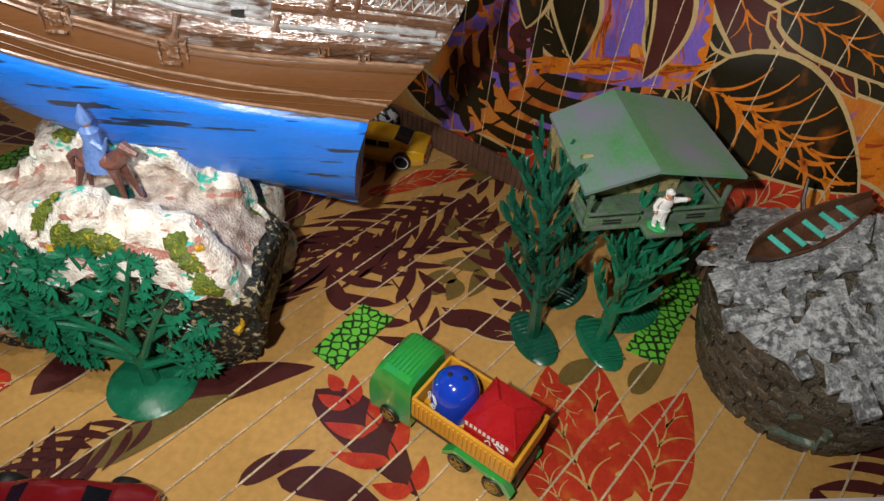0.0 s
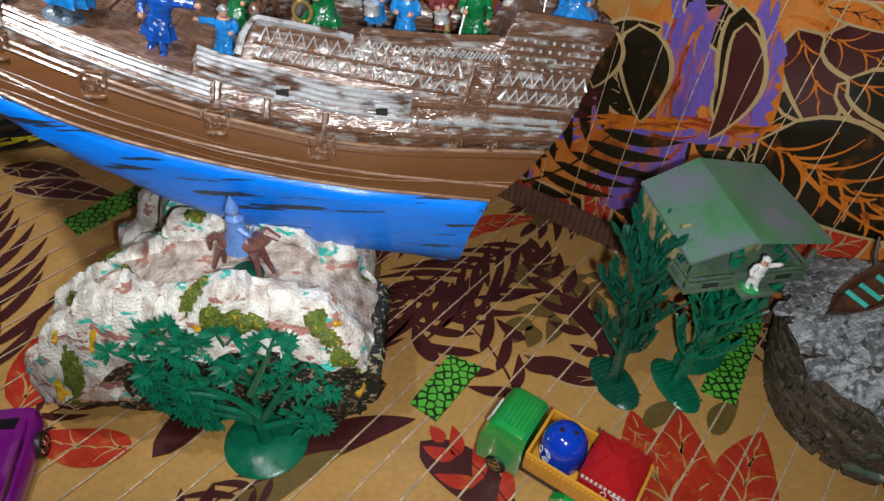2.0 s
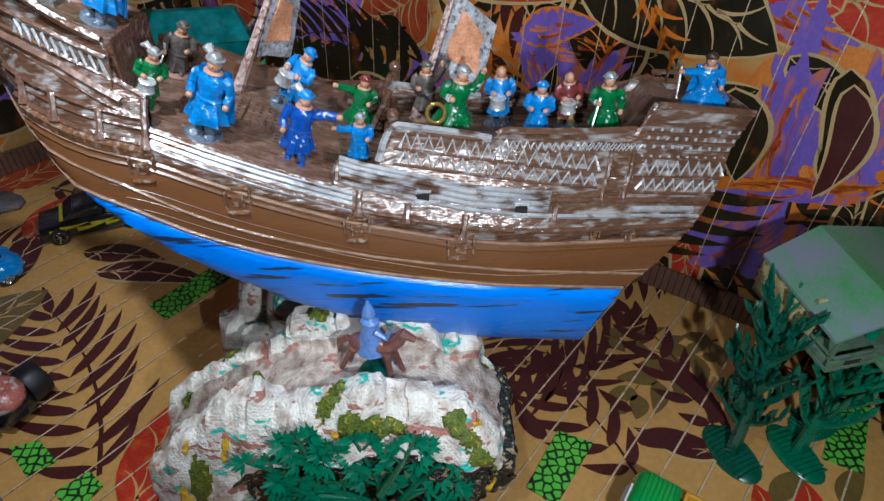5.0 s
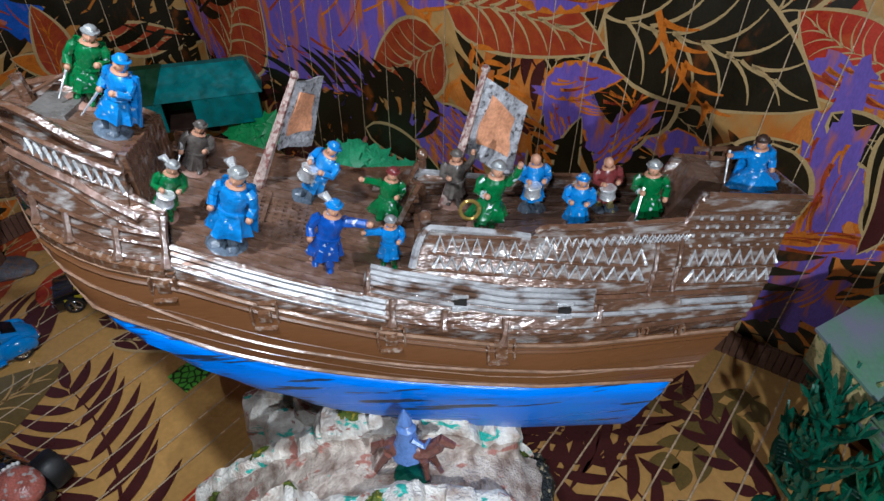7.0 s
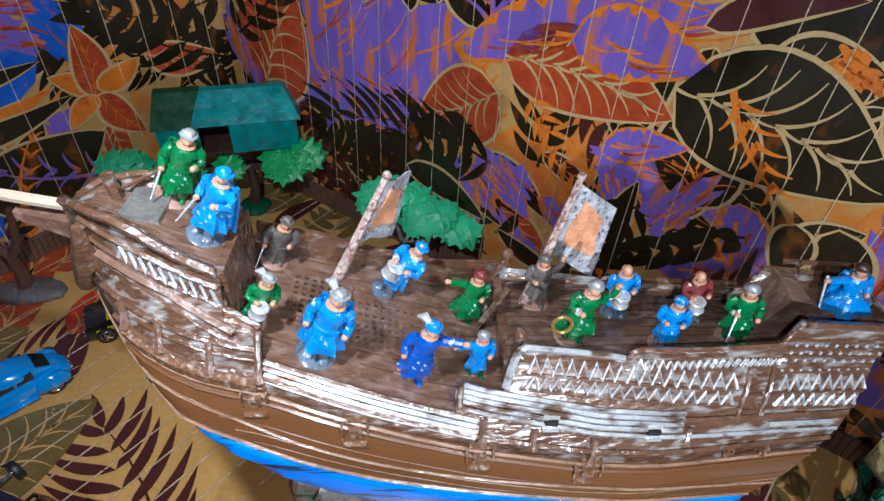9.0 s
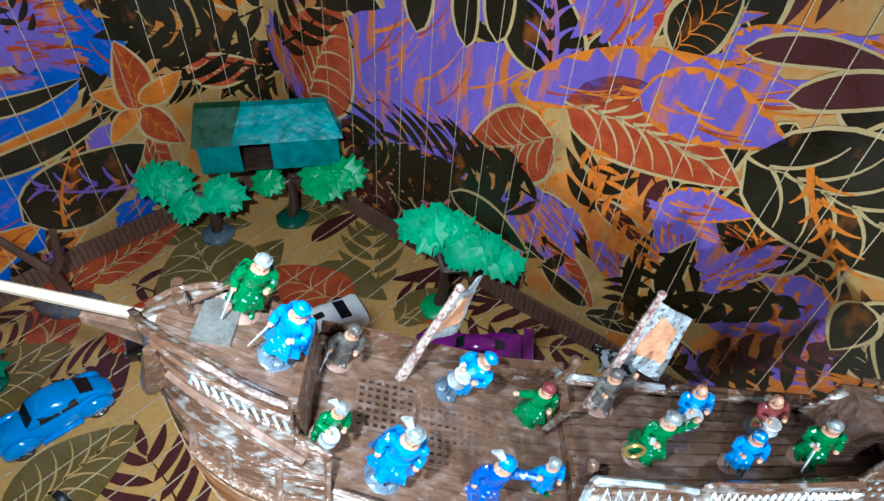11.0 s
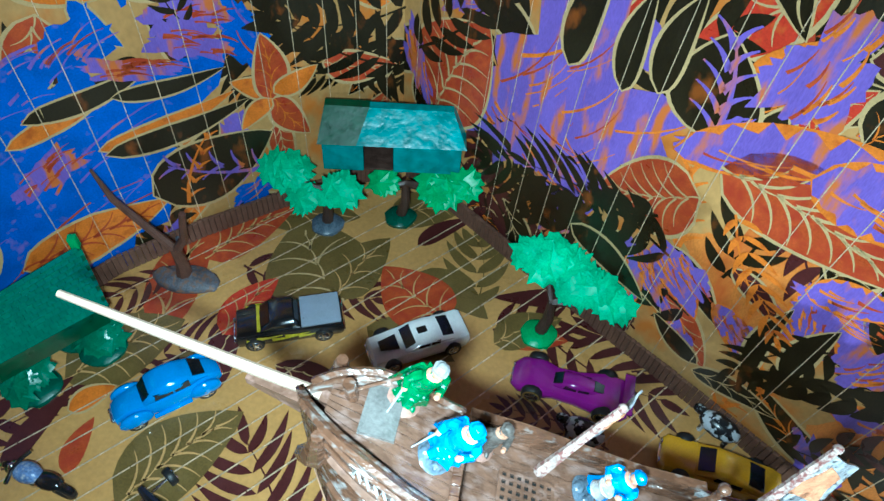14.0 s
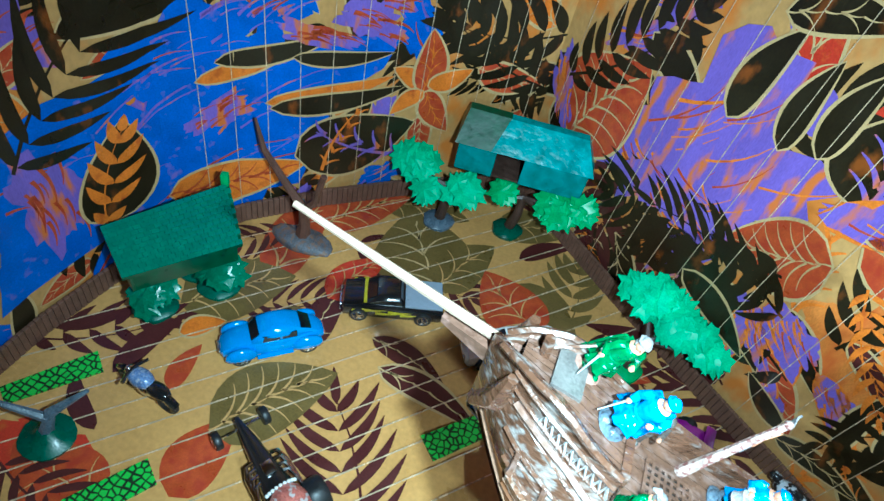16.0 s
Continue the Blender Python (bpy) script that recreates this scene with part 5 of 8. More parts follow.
def figure(label, place, face, coat, legs, hat, h=2.35, arms=("down", "down"), skirt=0.4, cape=False, drum=False, sword=False, kneel=False, base=BASEPINK, lean=0.0, plume=False, straps=False, name="toy_soldier"):
    """A small moulded soldier: base, legs, folded coat with belts, arms, head and brimmed hat, all one mesh."""
    b = bmesh.new()
    hip = 0.62 if kneel else 0.95
    s = h / (hip + 1.42)
    lathe(b, (0, 0, 0), [(0.5, 0), (0.54, 0.06), (0.46, 0.12)], 14, 3, 0.2)
    if base is SLATE:
        for dx, dy, r in ((0.25, 0.12, 0.24), (-0.22, 0.2, 0.2), (0.02, -0.25, 0.26)):
            for v in ball(b, (dx, dy, 0.1), (r, r, r * 0.7), 8, 6, 3):
                v.co += noise.noise_vector(v.co * 5) * 0.06
    for sx in (-1, 1):
        knee = (0.16 * sx + 0.06, -0.1 * sx + (0.26 if kneel and sx > 0 else 0), hip * 0.52)
        tube(b, [(0.2 * sx, -0.12 * sx, 0.07), (0.18 * sx, -0.11 * sx, hip * 0.27), knee, (0.11 * sx, 0, hip + 0.05)], [0.1, 0.15, 0.14, 0.2], 8, 1)
        ball(b, (0.21 * sx, 0.08 - 0.12 * sx, 0.13), (0.11, 0.21, 0.09), 8, 6, 1)
    rows = ((skirt * 0.98, skirt * 0.82, hip - 0.42, -0.02, 0.2), (skirt * 0.82, skirt * 0.7, hip - 0.12, -0.01, 0.14), (0.32, 0.26, hip + 0.16, 0, 0.04), (0.3, 0.23, hip + 0.3, 0, 0.0),
            (0.38, 0.26, hip + 0.62, 0.02, 0.0), (0.36, 0.24, hip + 0.78, 0.02, 0.0), (0.22, 0.17, hip + 0.92, 0.02, 0.0), (0.12, 0.11, hip + 1.0, 0.02, 0.0))
    loft(b, [[(math.cos(a) * rx * (1 + f * math.sin(6 * a + 0.7)), math.sin(a) * ry * (1 + f * math.cos(5 * a)) + dy, z) for a in (2 * math.pi * i / 18 for i in range(18))] for rx, ry, z, dy, f in rows], 0)
    tube(b, [(math.cos(a) * 0.32, math.sin(a) * 0.26, hip + 0.2) for a in (2 * math.pi * i / 12 for i in range(13))], 0.045, 5, 2 if straps else 0)
    if straps:
        tube(b, [(-0.28, 0.13, hip + 0.82), (-0.05, 0.29, hip + 0.55), (0.24, 0.2, hip + 0.24)], 0.05, 5, 4)
    tube(b, [(math.cos(a) * 0.2, math.sin(a) * 0.16 + 0.03, hip + 0.94) for a in (2 * math.pi * i / 10 for i in range(11))], 0.06, 5, 2)
    sh = hip + 0.8
    for sx, what in zip((-1, 1), arms):
        s0 = Vector((0.35 * sx, 0, sh))
        if what == "out":
            e, w = s0 + Vector((0.32 * sx, 0.1, 0.02)), s0 + Vector((0.7 * sx, 0.18, 0.08))
        elif what == "up":
            e, w = s0 + Vector((0.2 * sx, 0.1, 0.25)), s0 + Vector((0.24 * sx, 0.15, 0.62))
        elif what == "fore":
            e, w = s0 + Vector((0.14 * sx, 0.1, -0.32)), s0 + Vector((-0.1 * sx, 0.45, -0.28))
        else:
            e, w = s0 + Vector((0.16 * sx, -0.03, -0.35)), s0 + Vector((0.14 * sx, 0.14, -0.66))
        tube(b, [s0 + Vector((-0.06 * sx, 0, 0.02)), s0 + Vector((0.05 * sx, 0.01, -0.06)), e, w - (w - e) * 0.25], [0.15, 0.16, 0.13, 0.125], 8, 0)
        tube(b, [w - (w - e) * 0.3, w], [0.08, 0.07], 6, 2)
        ball(b, w, 0.095, 7, 5, 2)
        if sword and sx > 0:
            tube(b, [w + Vector((-0.02, -0.1, 0.15)), w + Vector((0.14, 0.38, -0.8))], [0.05, 0.022], 5, 4)
    head = Vector((0, 0.05, hip + 1.15))
    ball(b, head, (0.17, 0.18, 0.2), 10, 8, 2)
    ball(b, head + Vector((0, 0.18, -0.02)), (0.035, 0.05, 0.05), 6, 5, 2)
    for v in ball(b, head + Vector((0, -0.07, -0.02)), (0.19, 0.15, 0.2), 9, 7, 5 if hat != coat else 0):
        v.co.z = min(v.co.z, head.z + 0.1)
    if hat is not SKIN:
        lathe(b, head + Vector((0, -0.02, 0.06)), [(0.18, 0.02), (0.25, 0.05), (0.245, 0.085), (0.18, 0.1), (0.16, 0.17), (0.12, 0.21), (0.03, 0.23)], 12, 5 if hat != coat else 0, 0.4)
    if plume:
        tube(b, [head + Vector((0.12, -0.05, 0.2)), head + Vector((0.25, -0.2, 0.26)), head + Vector((0.42, -0.28, 0.16))], [0.07, 0.13, 0.04], 7, 4)
    if cape:
        loft(b, [[(x * w, -0.2 - d + 0.08 * math.cos(x * 11), z) for x in (-1, -0.75, -0.5, -0.25, 0, 0.25, 0.5, 0.75, 1)] + [(x * w, -0.28 - d + 0.08 * math.cos(x * 11), z) for x in (1, 0.75, 0.5, 0.25, 0, -0.25, -0.5, -0.75, -1)]
                 for w, d, z in ((0.66, 0.12, hip - 0.5), (0.6, 0.08, hip - 0.1), (0.52, 0.05, hip + 0.4), (0.4, -0.02, sh + 0.12))], 0)
    if drum:
        lathe(b, (0.12, 0.46, hip - 0.02), [(0.28, 0), (0.31, 0.04), (0.28, 0.08), (0.28, 0.36), (0.31, 0.4), (0.27, 0.44)], 14, 4)
    bmesh.ops.scale(b, vec=(s * 0.95, s * 0.95, s), verts=b.verts)
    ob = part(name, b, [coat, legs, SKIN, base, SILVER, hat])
    ob.matrix_world = pose(place[0] * CM, place[1] * CM, place[2] * CM, 0, lean, 0) @ pose(0, 0, 0, 0, 0, face)
    return tagged(ob, label, "toy soldier", "soldiers on the ship")


def crew(label, x, y, deck_z, face, coat, legs, hat, h, lean, arms=("down", "down"), skirt=0.4, **more):
    """A soldier on the deck given, upright to its slope."""
    return figure(label, (x, y, deck_z(x, y) + 0.07), face, coat, legs, hat, h, arms, skirt, lean=lean, **more)


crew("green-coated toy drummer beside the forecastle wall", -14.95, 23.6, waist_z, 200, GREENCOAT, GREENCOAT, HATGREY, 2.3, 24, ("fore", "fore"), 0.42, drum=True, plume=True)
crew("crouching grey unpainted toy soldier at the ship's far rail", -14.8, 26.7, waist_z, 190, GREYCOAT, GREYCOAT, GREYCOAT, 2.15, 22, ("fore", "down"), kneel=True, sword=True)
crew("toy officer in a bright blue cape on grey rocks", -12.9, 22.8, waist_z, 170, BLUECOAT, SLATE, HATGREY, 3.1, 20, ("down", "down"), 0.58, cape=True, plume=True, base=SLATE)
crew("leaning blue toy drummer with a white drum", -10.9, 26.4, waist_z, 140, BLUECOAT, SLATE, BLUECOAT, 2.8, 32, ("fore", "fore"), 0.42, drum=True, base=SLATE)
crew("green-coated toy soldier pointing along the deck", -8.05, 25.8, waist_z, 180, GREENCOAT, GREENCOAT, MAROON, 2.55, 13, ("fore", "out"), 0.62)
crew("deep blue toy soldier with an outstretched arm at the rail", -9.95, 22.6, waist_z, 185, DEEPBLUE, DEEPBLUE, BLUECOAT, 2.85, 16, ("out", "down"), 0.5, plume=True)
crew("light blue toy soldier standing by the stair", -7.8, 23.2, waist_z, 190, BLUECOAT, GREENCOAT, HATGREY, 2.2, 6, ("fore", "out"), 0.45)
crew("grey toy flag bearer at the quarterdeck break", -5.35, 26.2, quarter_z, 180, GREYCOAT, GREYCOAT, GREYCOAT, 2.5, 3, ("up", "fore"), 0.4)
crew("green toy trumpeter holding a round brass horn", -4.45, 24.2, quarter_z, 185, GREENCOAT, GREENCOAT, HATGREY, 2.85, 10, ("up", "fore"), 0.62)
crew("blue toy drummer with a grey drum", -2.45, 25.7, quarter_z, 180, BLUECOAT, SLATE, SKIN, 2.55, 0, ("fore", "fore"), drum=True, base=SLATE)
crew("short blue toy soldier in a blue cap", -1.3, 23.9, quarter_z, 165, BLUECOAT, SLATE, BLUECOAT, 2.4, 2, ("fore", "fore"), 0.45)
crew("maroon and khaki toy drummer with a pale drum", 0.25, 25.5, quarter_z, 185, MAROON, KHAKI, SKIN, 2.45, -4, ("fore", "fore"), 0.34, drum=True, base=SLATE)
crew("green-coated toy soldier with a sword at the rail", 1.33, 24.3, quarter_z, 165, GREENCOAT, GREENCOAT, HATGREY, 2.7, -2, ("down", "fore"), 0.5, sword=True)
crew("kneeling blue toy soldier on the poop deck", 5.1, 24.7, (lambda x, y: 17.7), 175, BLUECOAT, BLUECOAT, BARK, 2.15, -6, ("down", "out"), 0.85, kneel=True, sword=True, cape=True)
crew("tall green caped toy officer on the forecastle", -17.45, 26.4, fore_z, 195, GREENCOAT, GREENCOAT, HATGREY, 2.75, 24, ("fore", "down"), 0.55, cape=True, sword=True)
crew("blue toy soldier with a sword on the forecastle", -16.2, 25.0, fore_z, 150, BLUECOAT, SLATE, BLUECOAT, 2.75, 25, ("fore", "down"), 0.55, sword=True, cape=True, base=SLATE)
BRASS = mat("brass_paint", (0.45, 0.30, 0.08), 0.3, metal=0.6)
b = bmesh.new()
tube(b, [(-4.95 + 0.32 * math.cos(a), 23.75, 18.1 + 0.38 * math.sin(a)) for a in (i * math.pi / 8 for i in range(17))], 0.07, 6)
tagged(part("toy_horn", b, BRASS), "round brass-painted horn held by a soldier", "horn")

# ---- masts with banners ----
BANNER = mat("worn_silver_and_salmon_banner", (0.36, 0.36, 0.38), 0.35, var=0.5, coarse=220, bump=0.8, second=(0.10, 0.09, 0.09), cover=0.40, sharp=0.1)
SALMON = mat("salmon_paint", (0.62, 0.28, 0.15), 0.45, var=0.3, coarse=200, bump=0.6)
POLE = mat("pale_peeling_pole_paint", (0.42, 0.32, 0.28), 0.4, var=0.4, coarse=250, bump=0.6, second=(0.20, 0.08, 0.07), cover=0.46)


def banner(label, foot, top, right, low):
    """A leaning pole with a stiff square banner and a salmon field on its face."""
    ob = thing("banner_pole", label, "flag", foot)
    f = Vector(foot)
    top, right, low = Vector(top) - f, Vector(right) - f, Vector(low) - f
    b = bmesh.new()
    tube(b, [Vector((0, 0, 0)), top * 0.5, top], [0.26, 0.17, 0.12], 7)
    ball(b, top, 0.17, 7, 5)
    part("pole", b, POLE, ob)
    a = top * 0.96
    for name, lo, hi, m, off in (("cloth", 0.0, 1.0, BANNER, 0.0), ("field", 0.2, 0.8, SALMON, 0.07)):
        b = bmesh.new()
        n = 7
        nrm = (right - a).cross(low - a).normalized()
        if nrm.y > 0:
            nrm = -nrm
        front, back = [], []
        for i in range(n):
            for j in range(n):
                u, v = lo + (hi - lo) * i / (n - 1), lo + (hi - lo) * j / (n - 1)
                if name == "field":
                    k = 0.12 * math.sin(3 * u + 7 * v)
                    u, v = u + k * (0.5 - abs(v - 0.5)), v - k * 0.5
                p = a + (right - a) * u + (low - a) * v + nrm * (0.12 * math.sin(u * 5) * math.cos(v * 3) + off)
                front.append(b.verts.new(p))
                back.append(b.verts.new(p - nrm * 0.07))
        for i in range(n - 1):
            for j in range(n - 1):
                q = (i * n + j, i * n + j + 1, (i + 1) * n + j + 1, (i + 1) * n + j)
                b.faces.new([front[k] for k in q])
                b.faces.new([back[k] for k in q[::-1]])
        rim = [j for j in range(n)] + [i * n + n - 1 for i in range(1, n)] + [(n - 1) * n + j for j in range(n - 2, -1, -1)] + [i * n for i in range(n - 2, 0, -1)]
        for k in range(len(rim)):
            p, q = rim[k], rim[(k + 1) % len(rim)]
            b.faces.new((front[p], front[q], back[q], back[p]))
        part(name, b, m, ob)
    return ob


banner("leaning pole with a salmon and grey banner seen edge-on", (-12.9, 26.4, 16.9), (-10.7, 27.5, 21.4), (-9.8, 28.5, 20.8), (-11.7, 27.1, 18.7))
banner("leaning pole with a worn silver and salmon square banner", (-5.7, 26.3, 16.4), (-4.1, 27.6, 21.3), (-2.4, 27.9, 19.6), (-4.9, 26.9, 18.4))

# ---- the rock with its rider ----


# rows of: x, lip y and z, parapet y and z, path z, ridge y and z, back y
ROCKROWS = ((-17.3, 18.2, 1.2, 18.6, 2.8, 2.2, 20.8, 3.0, 21.4), (-17.0, 17.6, 2.2, 18.2, 5.0, 4.2, 21.2, 5.2, 22.0), (-15.8, 17.2, 3.0, 17.9, 6.4, 5.4, 21.4, 6.4, 22.3), (-15.6, 17.2, 3.1, 18.0, 7.2, 5.6, 21.4, 6.2, 22.3), (-14.0, 17.1, 4.2, 18.1, 8.3, 6.7, 21.5, 7.4, 22.3),
            (-12.6, 17.0, 5.6, 18.5, 9.4, 7.8, 21.5, 8.2, 22.3), (-11.9, 17.0, 6.2, 18.6, 9.6, 8.2, 21.4, 8.6, 22.3), (-11.3, 16.95, 6.5, 18.4, 8.9, 8.4, 21.3, 8.9, 22.3), (-10.8, 16.9, 6.7, 18.1, 9.1, 8.6, 21.3, 10.2, 22.3),
            (-9.4, 16.9, 6.9, 18.0, 9.4, 8.8, 21.2, 10.4, 22.3), (-7.7, 16.75, 7.2, 17.9, 10.3, 8.8, 21.1, 10.4, 22.3), (-6.9, 16.7, 7.3, 18.1, 9.8, 8.7, 21.1, 10.5, 22.3), (-5.2, 16.6, 7.2, 18.0, 9.5, 8.4, 21.0, 10.4, 22.3),
            (-4.6, 16.55, 7.1, 17.9, 9.5, 8.1, 21.2, 8.7, 22.3), (-4.1, 16.5, 7.1, 17.8, 9.4, 7.9, 21.3, 9.5, 22.3), (-3.2, 16.45, 6.9, 17.6, 8.6, 7.4, 21.4, 9.4, 22.3), (-2.8, 16.55, 6.6, 17.4, 7.7, 7.0, 21.5, 7.4, 22.2),
            (-2.25, 16.9, 6.2, 17.3, 6.6, 6.5, 21.6, 6.5, 22.1))


def rock_row(x):
    for p, q in zip(ROCKROWS, ROCKROWS[1:]):
        if x <= q[0]:
            t = max(0.0, (x - p[0]) / (q[0] - p[0]))
            return [a + (c - a) * t for a, c in zip(p, q)]
    return list(ROCKROWS[-1])


def rock_line(x):
    """The rock's outline across it: black foot, overhanging lip, parapet, path, ridge and back."""
    _, yl, zl, yp, zp, zt, yr, zr, yb = rock_row(x)
    k = noise.cell(Vector((x * 1.15, 3.0, 0))) * 0.35 - 0.1
    m = noise.cell(Vector((x * 1.0 + 40, 7.0, 0))) * 0.4 - 0.2
    tall = max(0.0, min(1.0, zp / 6))
    return [(yl + 1.7, 0), (yl + 1.4, zl * 0.22), (yl + 0.7, zl * 0.6), (yl + 0.12, zl - 0.25), (yl, zl), (yl + (yp - yl) * 0.25, zl + (zp - zl) * 0.5), (yp - 0.25, zp - 0.25 + k * tall), (yp, zp + k * tall),
            (yp + 0.55, zp - 0.05 + k * tall), (yp + 0.75, zp - 0.3), (yp + 0.8, zt + 0.05), (yp + 1.4, zt), (yr - 0.5, zt + 0.1), (yr - 0.28, zt + 0.3 * (zr - zt)), (yr - 0.1, zr - 0.25 + m * tall), (yr + 0.15, zr + m * tall), (yb - 0.2, zr - 0.1), (yb, zr * 0.6), (yb + 0.1, 0)]


def rock_at(x, q):
    """A point of the rock's skin: x, and q along the outline from 0 to 18."""
    line = rock_line(x)
    i = min(int(q), len(line) - 2)
    (y0, z0), (y1, z1) = line[i], line[i + 1]
    f = q - i
    p = Vector((x, y0 + (y1 - y0) * f, z0 + (z1 - z0) * f))
    n = noise.noise_vector(p * 0.9) * 0.22 + noise.noise_vector(p * 2.6) * 0.10 + noise.noise_vector(p * 6.0) * 0.04
    if p.z < 0.3:
        n.z = 0
    elif q < 4:
        n *= 2.0
    p += n
    p.z = max(p.z, 0.0)
    if x > -6 and p.z < 4.5:
        p.x -= (4.5 - p.z) * 0.28 * (x + 6) / 3.75
    return p


def rock():
    ob = thing("model_rock", "cream-painted plaster rock with black foot, moss and turquoise dabs", "rock")
    b = bmesh.new()
    xs = xs_between(-17.3, -2.25, 116)
    qs = xs_between(0, 18, 72)
    grid = [[b.verts.new(rock_at(x, q)) for q in qs] for x in xs]
    # the black slab that closes the outer end
    for dx, k in ((0.08, 1.0), (0.4, 0.99), (0.55, 0.94)):
        row = []
        for q in qs:
            p = rock_at(-2.25, q)
            n = noise.noise_vector(Vector((dx * 3, p.y * 1.5, p.z * 1.5))) * 0.18
            row.append(b.verts.new((p.x + dx + n.x, p.y + n.y, max(0.0, min(p.z * k, 6.5 * k)))))
        grid.append(row)
    cap(b, grid[-1], 2)
    for i in range(len(grid) - 1):
        for j in range(len(qs) - 1):
            f = b.faces.new((grid[i][j], grid[i + 1][j], grid[i + 1][j + 1], grid[i][j + 1]))
            q, x = qs[j] + 0.12, xs[min(i, len(xs) - 1)]
            edge = 3.7 + 0.9 * noise.noise((x * 0.8, 1.5, 0)) - (2.4 if x < -13.2 else 0)
            f.material_index = 2 if i >= len(xs) - 1 or q < edge or q > 16.6 else (1 if 10.2 + 0.5 * noise.noise((x, 4, 0)) < q < 13.3 else 0)
    part("rock_body", b, [ROCK, ROCKTOP, ROCKDARK], ob)
    # moss clumps, dabs of ochre, and small flowers on the skin
    rnd = random.Random(4)

    def clump(name, x, q, rx, rq, m, lift, label):
        b = bmesh.new()
        n = 9
        pts = {}
        for i in range(n):
            for j in range(n):
                u, v = -1 + 2 * i / (n - 1), -1 + 2 * j / (n - 1)
                if u * u + v * v < 1.15 + 0.5 * noise.noise((u * 2 + x, v * 2 + q, 1)):
                    r = max(0.0, 1 - (u * u + v * v))
                    p = rock_at(max(-17.2, min(-2.3, x + u * rx + 0.25 * v * rx)), q + v * rq)
                    pts[i, j] = b.verts.new(p + Vector((0, -0.55, 0.8)) * (lift * (0.25 + r ** 0.5) * (1 + 0.8 * noise.noise(p * 5))))
        for i, j in list(pts):
            k = ((i, j), (i + 1, j), (i + 1, j + 1), (i, j + 1))
            if all(t in pts for t in k):
                b.faces.new([pts[t] for t in k])
        part(name, b, m, ob, label)
    for x, q, rx, rq in ((-9.1, 6.2, 0.45, 0.9), (-8.8, 7.2, 0.4, 0.7), (-8.3, 5.2, 0.5, 0.5), (-7.3, 5.0, 0.7, 0.45), (-6.6, 5.2, 0.5, 0.4), (-4.4, 5.6, 0.45, 0.5), (-3.9, 5.1, 0.5, 0.5), (-3.3, 4.5, 0.6, 0.6), (-2.9, 3.4, 0.5, 0.6),
                         (-14.6, 4.6, 0.6, 0.8), (-14.9, 3.4, 0.6, 0.7), (-15.4, 2.0, 0.5, 0.8), (-11.9, 8.0, 0.3, 0.4), (-10.9, 4.9, 0.4, 0.4), (-9.8, 15.6, 0.5, 0.5), (-7.2, 15.6, 0.4, 0.4), (-13.8, 15.2, 0.5, 0.5), (-16.0, 12.6, 0.4, 0.8), (-2.6, 14.6, 0.3, 0.5)):
        clump("moss_clump", x, q, rx, rq, MOSS, 0.14, "yellow-green painted moss")
    for x, q, r in ((-3.5, 5.9, 0.2), (-2.8, 2.2, 0.22), (-15.6, 4.3, 0.35), (-13.2, 5.0, 0.2), (-14.9, 5.8, 0.2), (-8.9, 4.9, 0.15)):
        clump("paint_dab", x, q, r, r, YELLOWDAB, 0.09, "ochre dab")
    # lumps of plaster against the hull behind
    for x, y, r in ((-14.6, 26.5, 1.5), (-13.4, 27.4, 1.7), (-4.5, 25.0, 2.0), (-7.5, 25.4, 2.4), (-2.9, 24.6, 0.8), (-10.5, 25.8, 2.6), (-13.0, 24.4, 1.5)):
        b = bmesh.new()
        tall = {-14.6: 5.4, -13.4: 7.2, -2.9: 3.6, -13.0: 6.2}.get(x, 0) or along(KEEL, x) + 0.1
        for v in ball(b, (x, y, tall / 2), (r, r * 0.8, tall / 2), 18, 14):
            q = v.co - Vector((x, y, tall / 2))
            q = Vector((q.x / r, q.y / (0.8 * r), q.z / (tall / 2)))
            v.co = Vector((x, y, tall / 2)) + Vector((q.x * r, q.y * 0.8 * r, q.z * tall / 2)) * (abs(q.x) ** 4 + abs(q.y) ** 4 + abs(q.z) ** 4) ** -0.25 * 0.95
            v.co += noise.noise_vector(v.co * 0.8) * 0.4 + noise.noise_vector(v.co * 2.4) * 0.15
            v.co.z = max(0.0, v.co.z)
        part("boulder", b, ROCK, ob, "cream painted lump")
    return ob


rock()


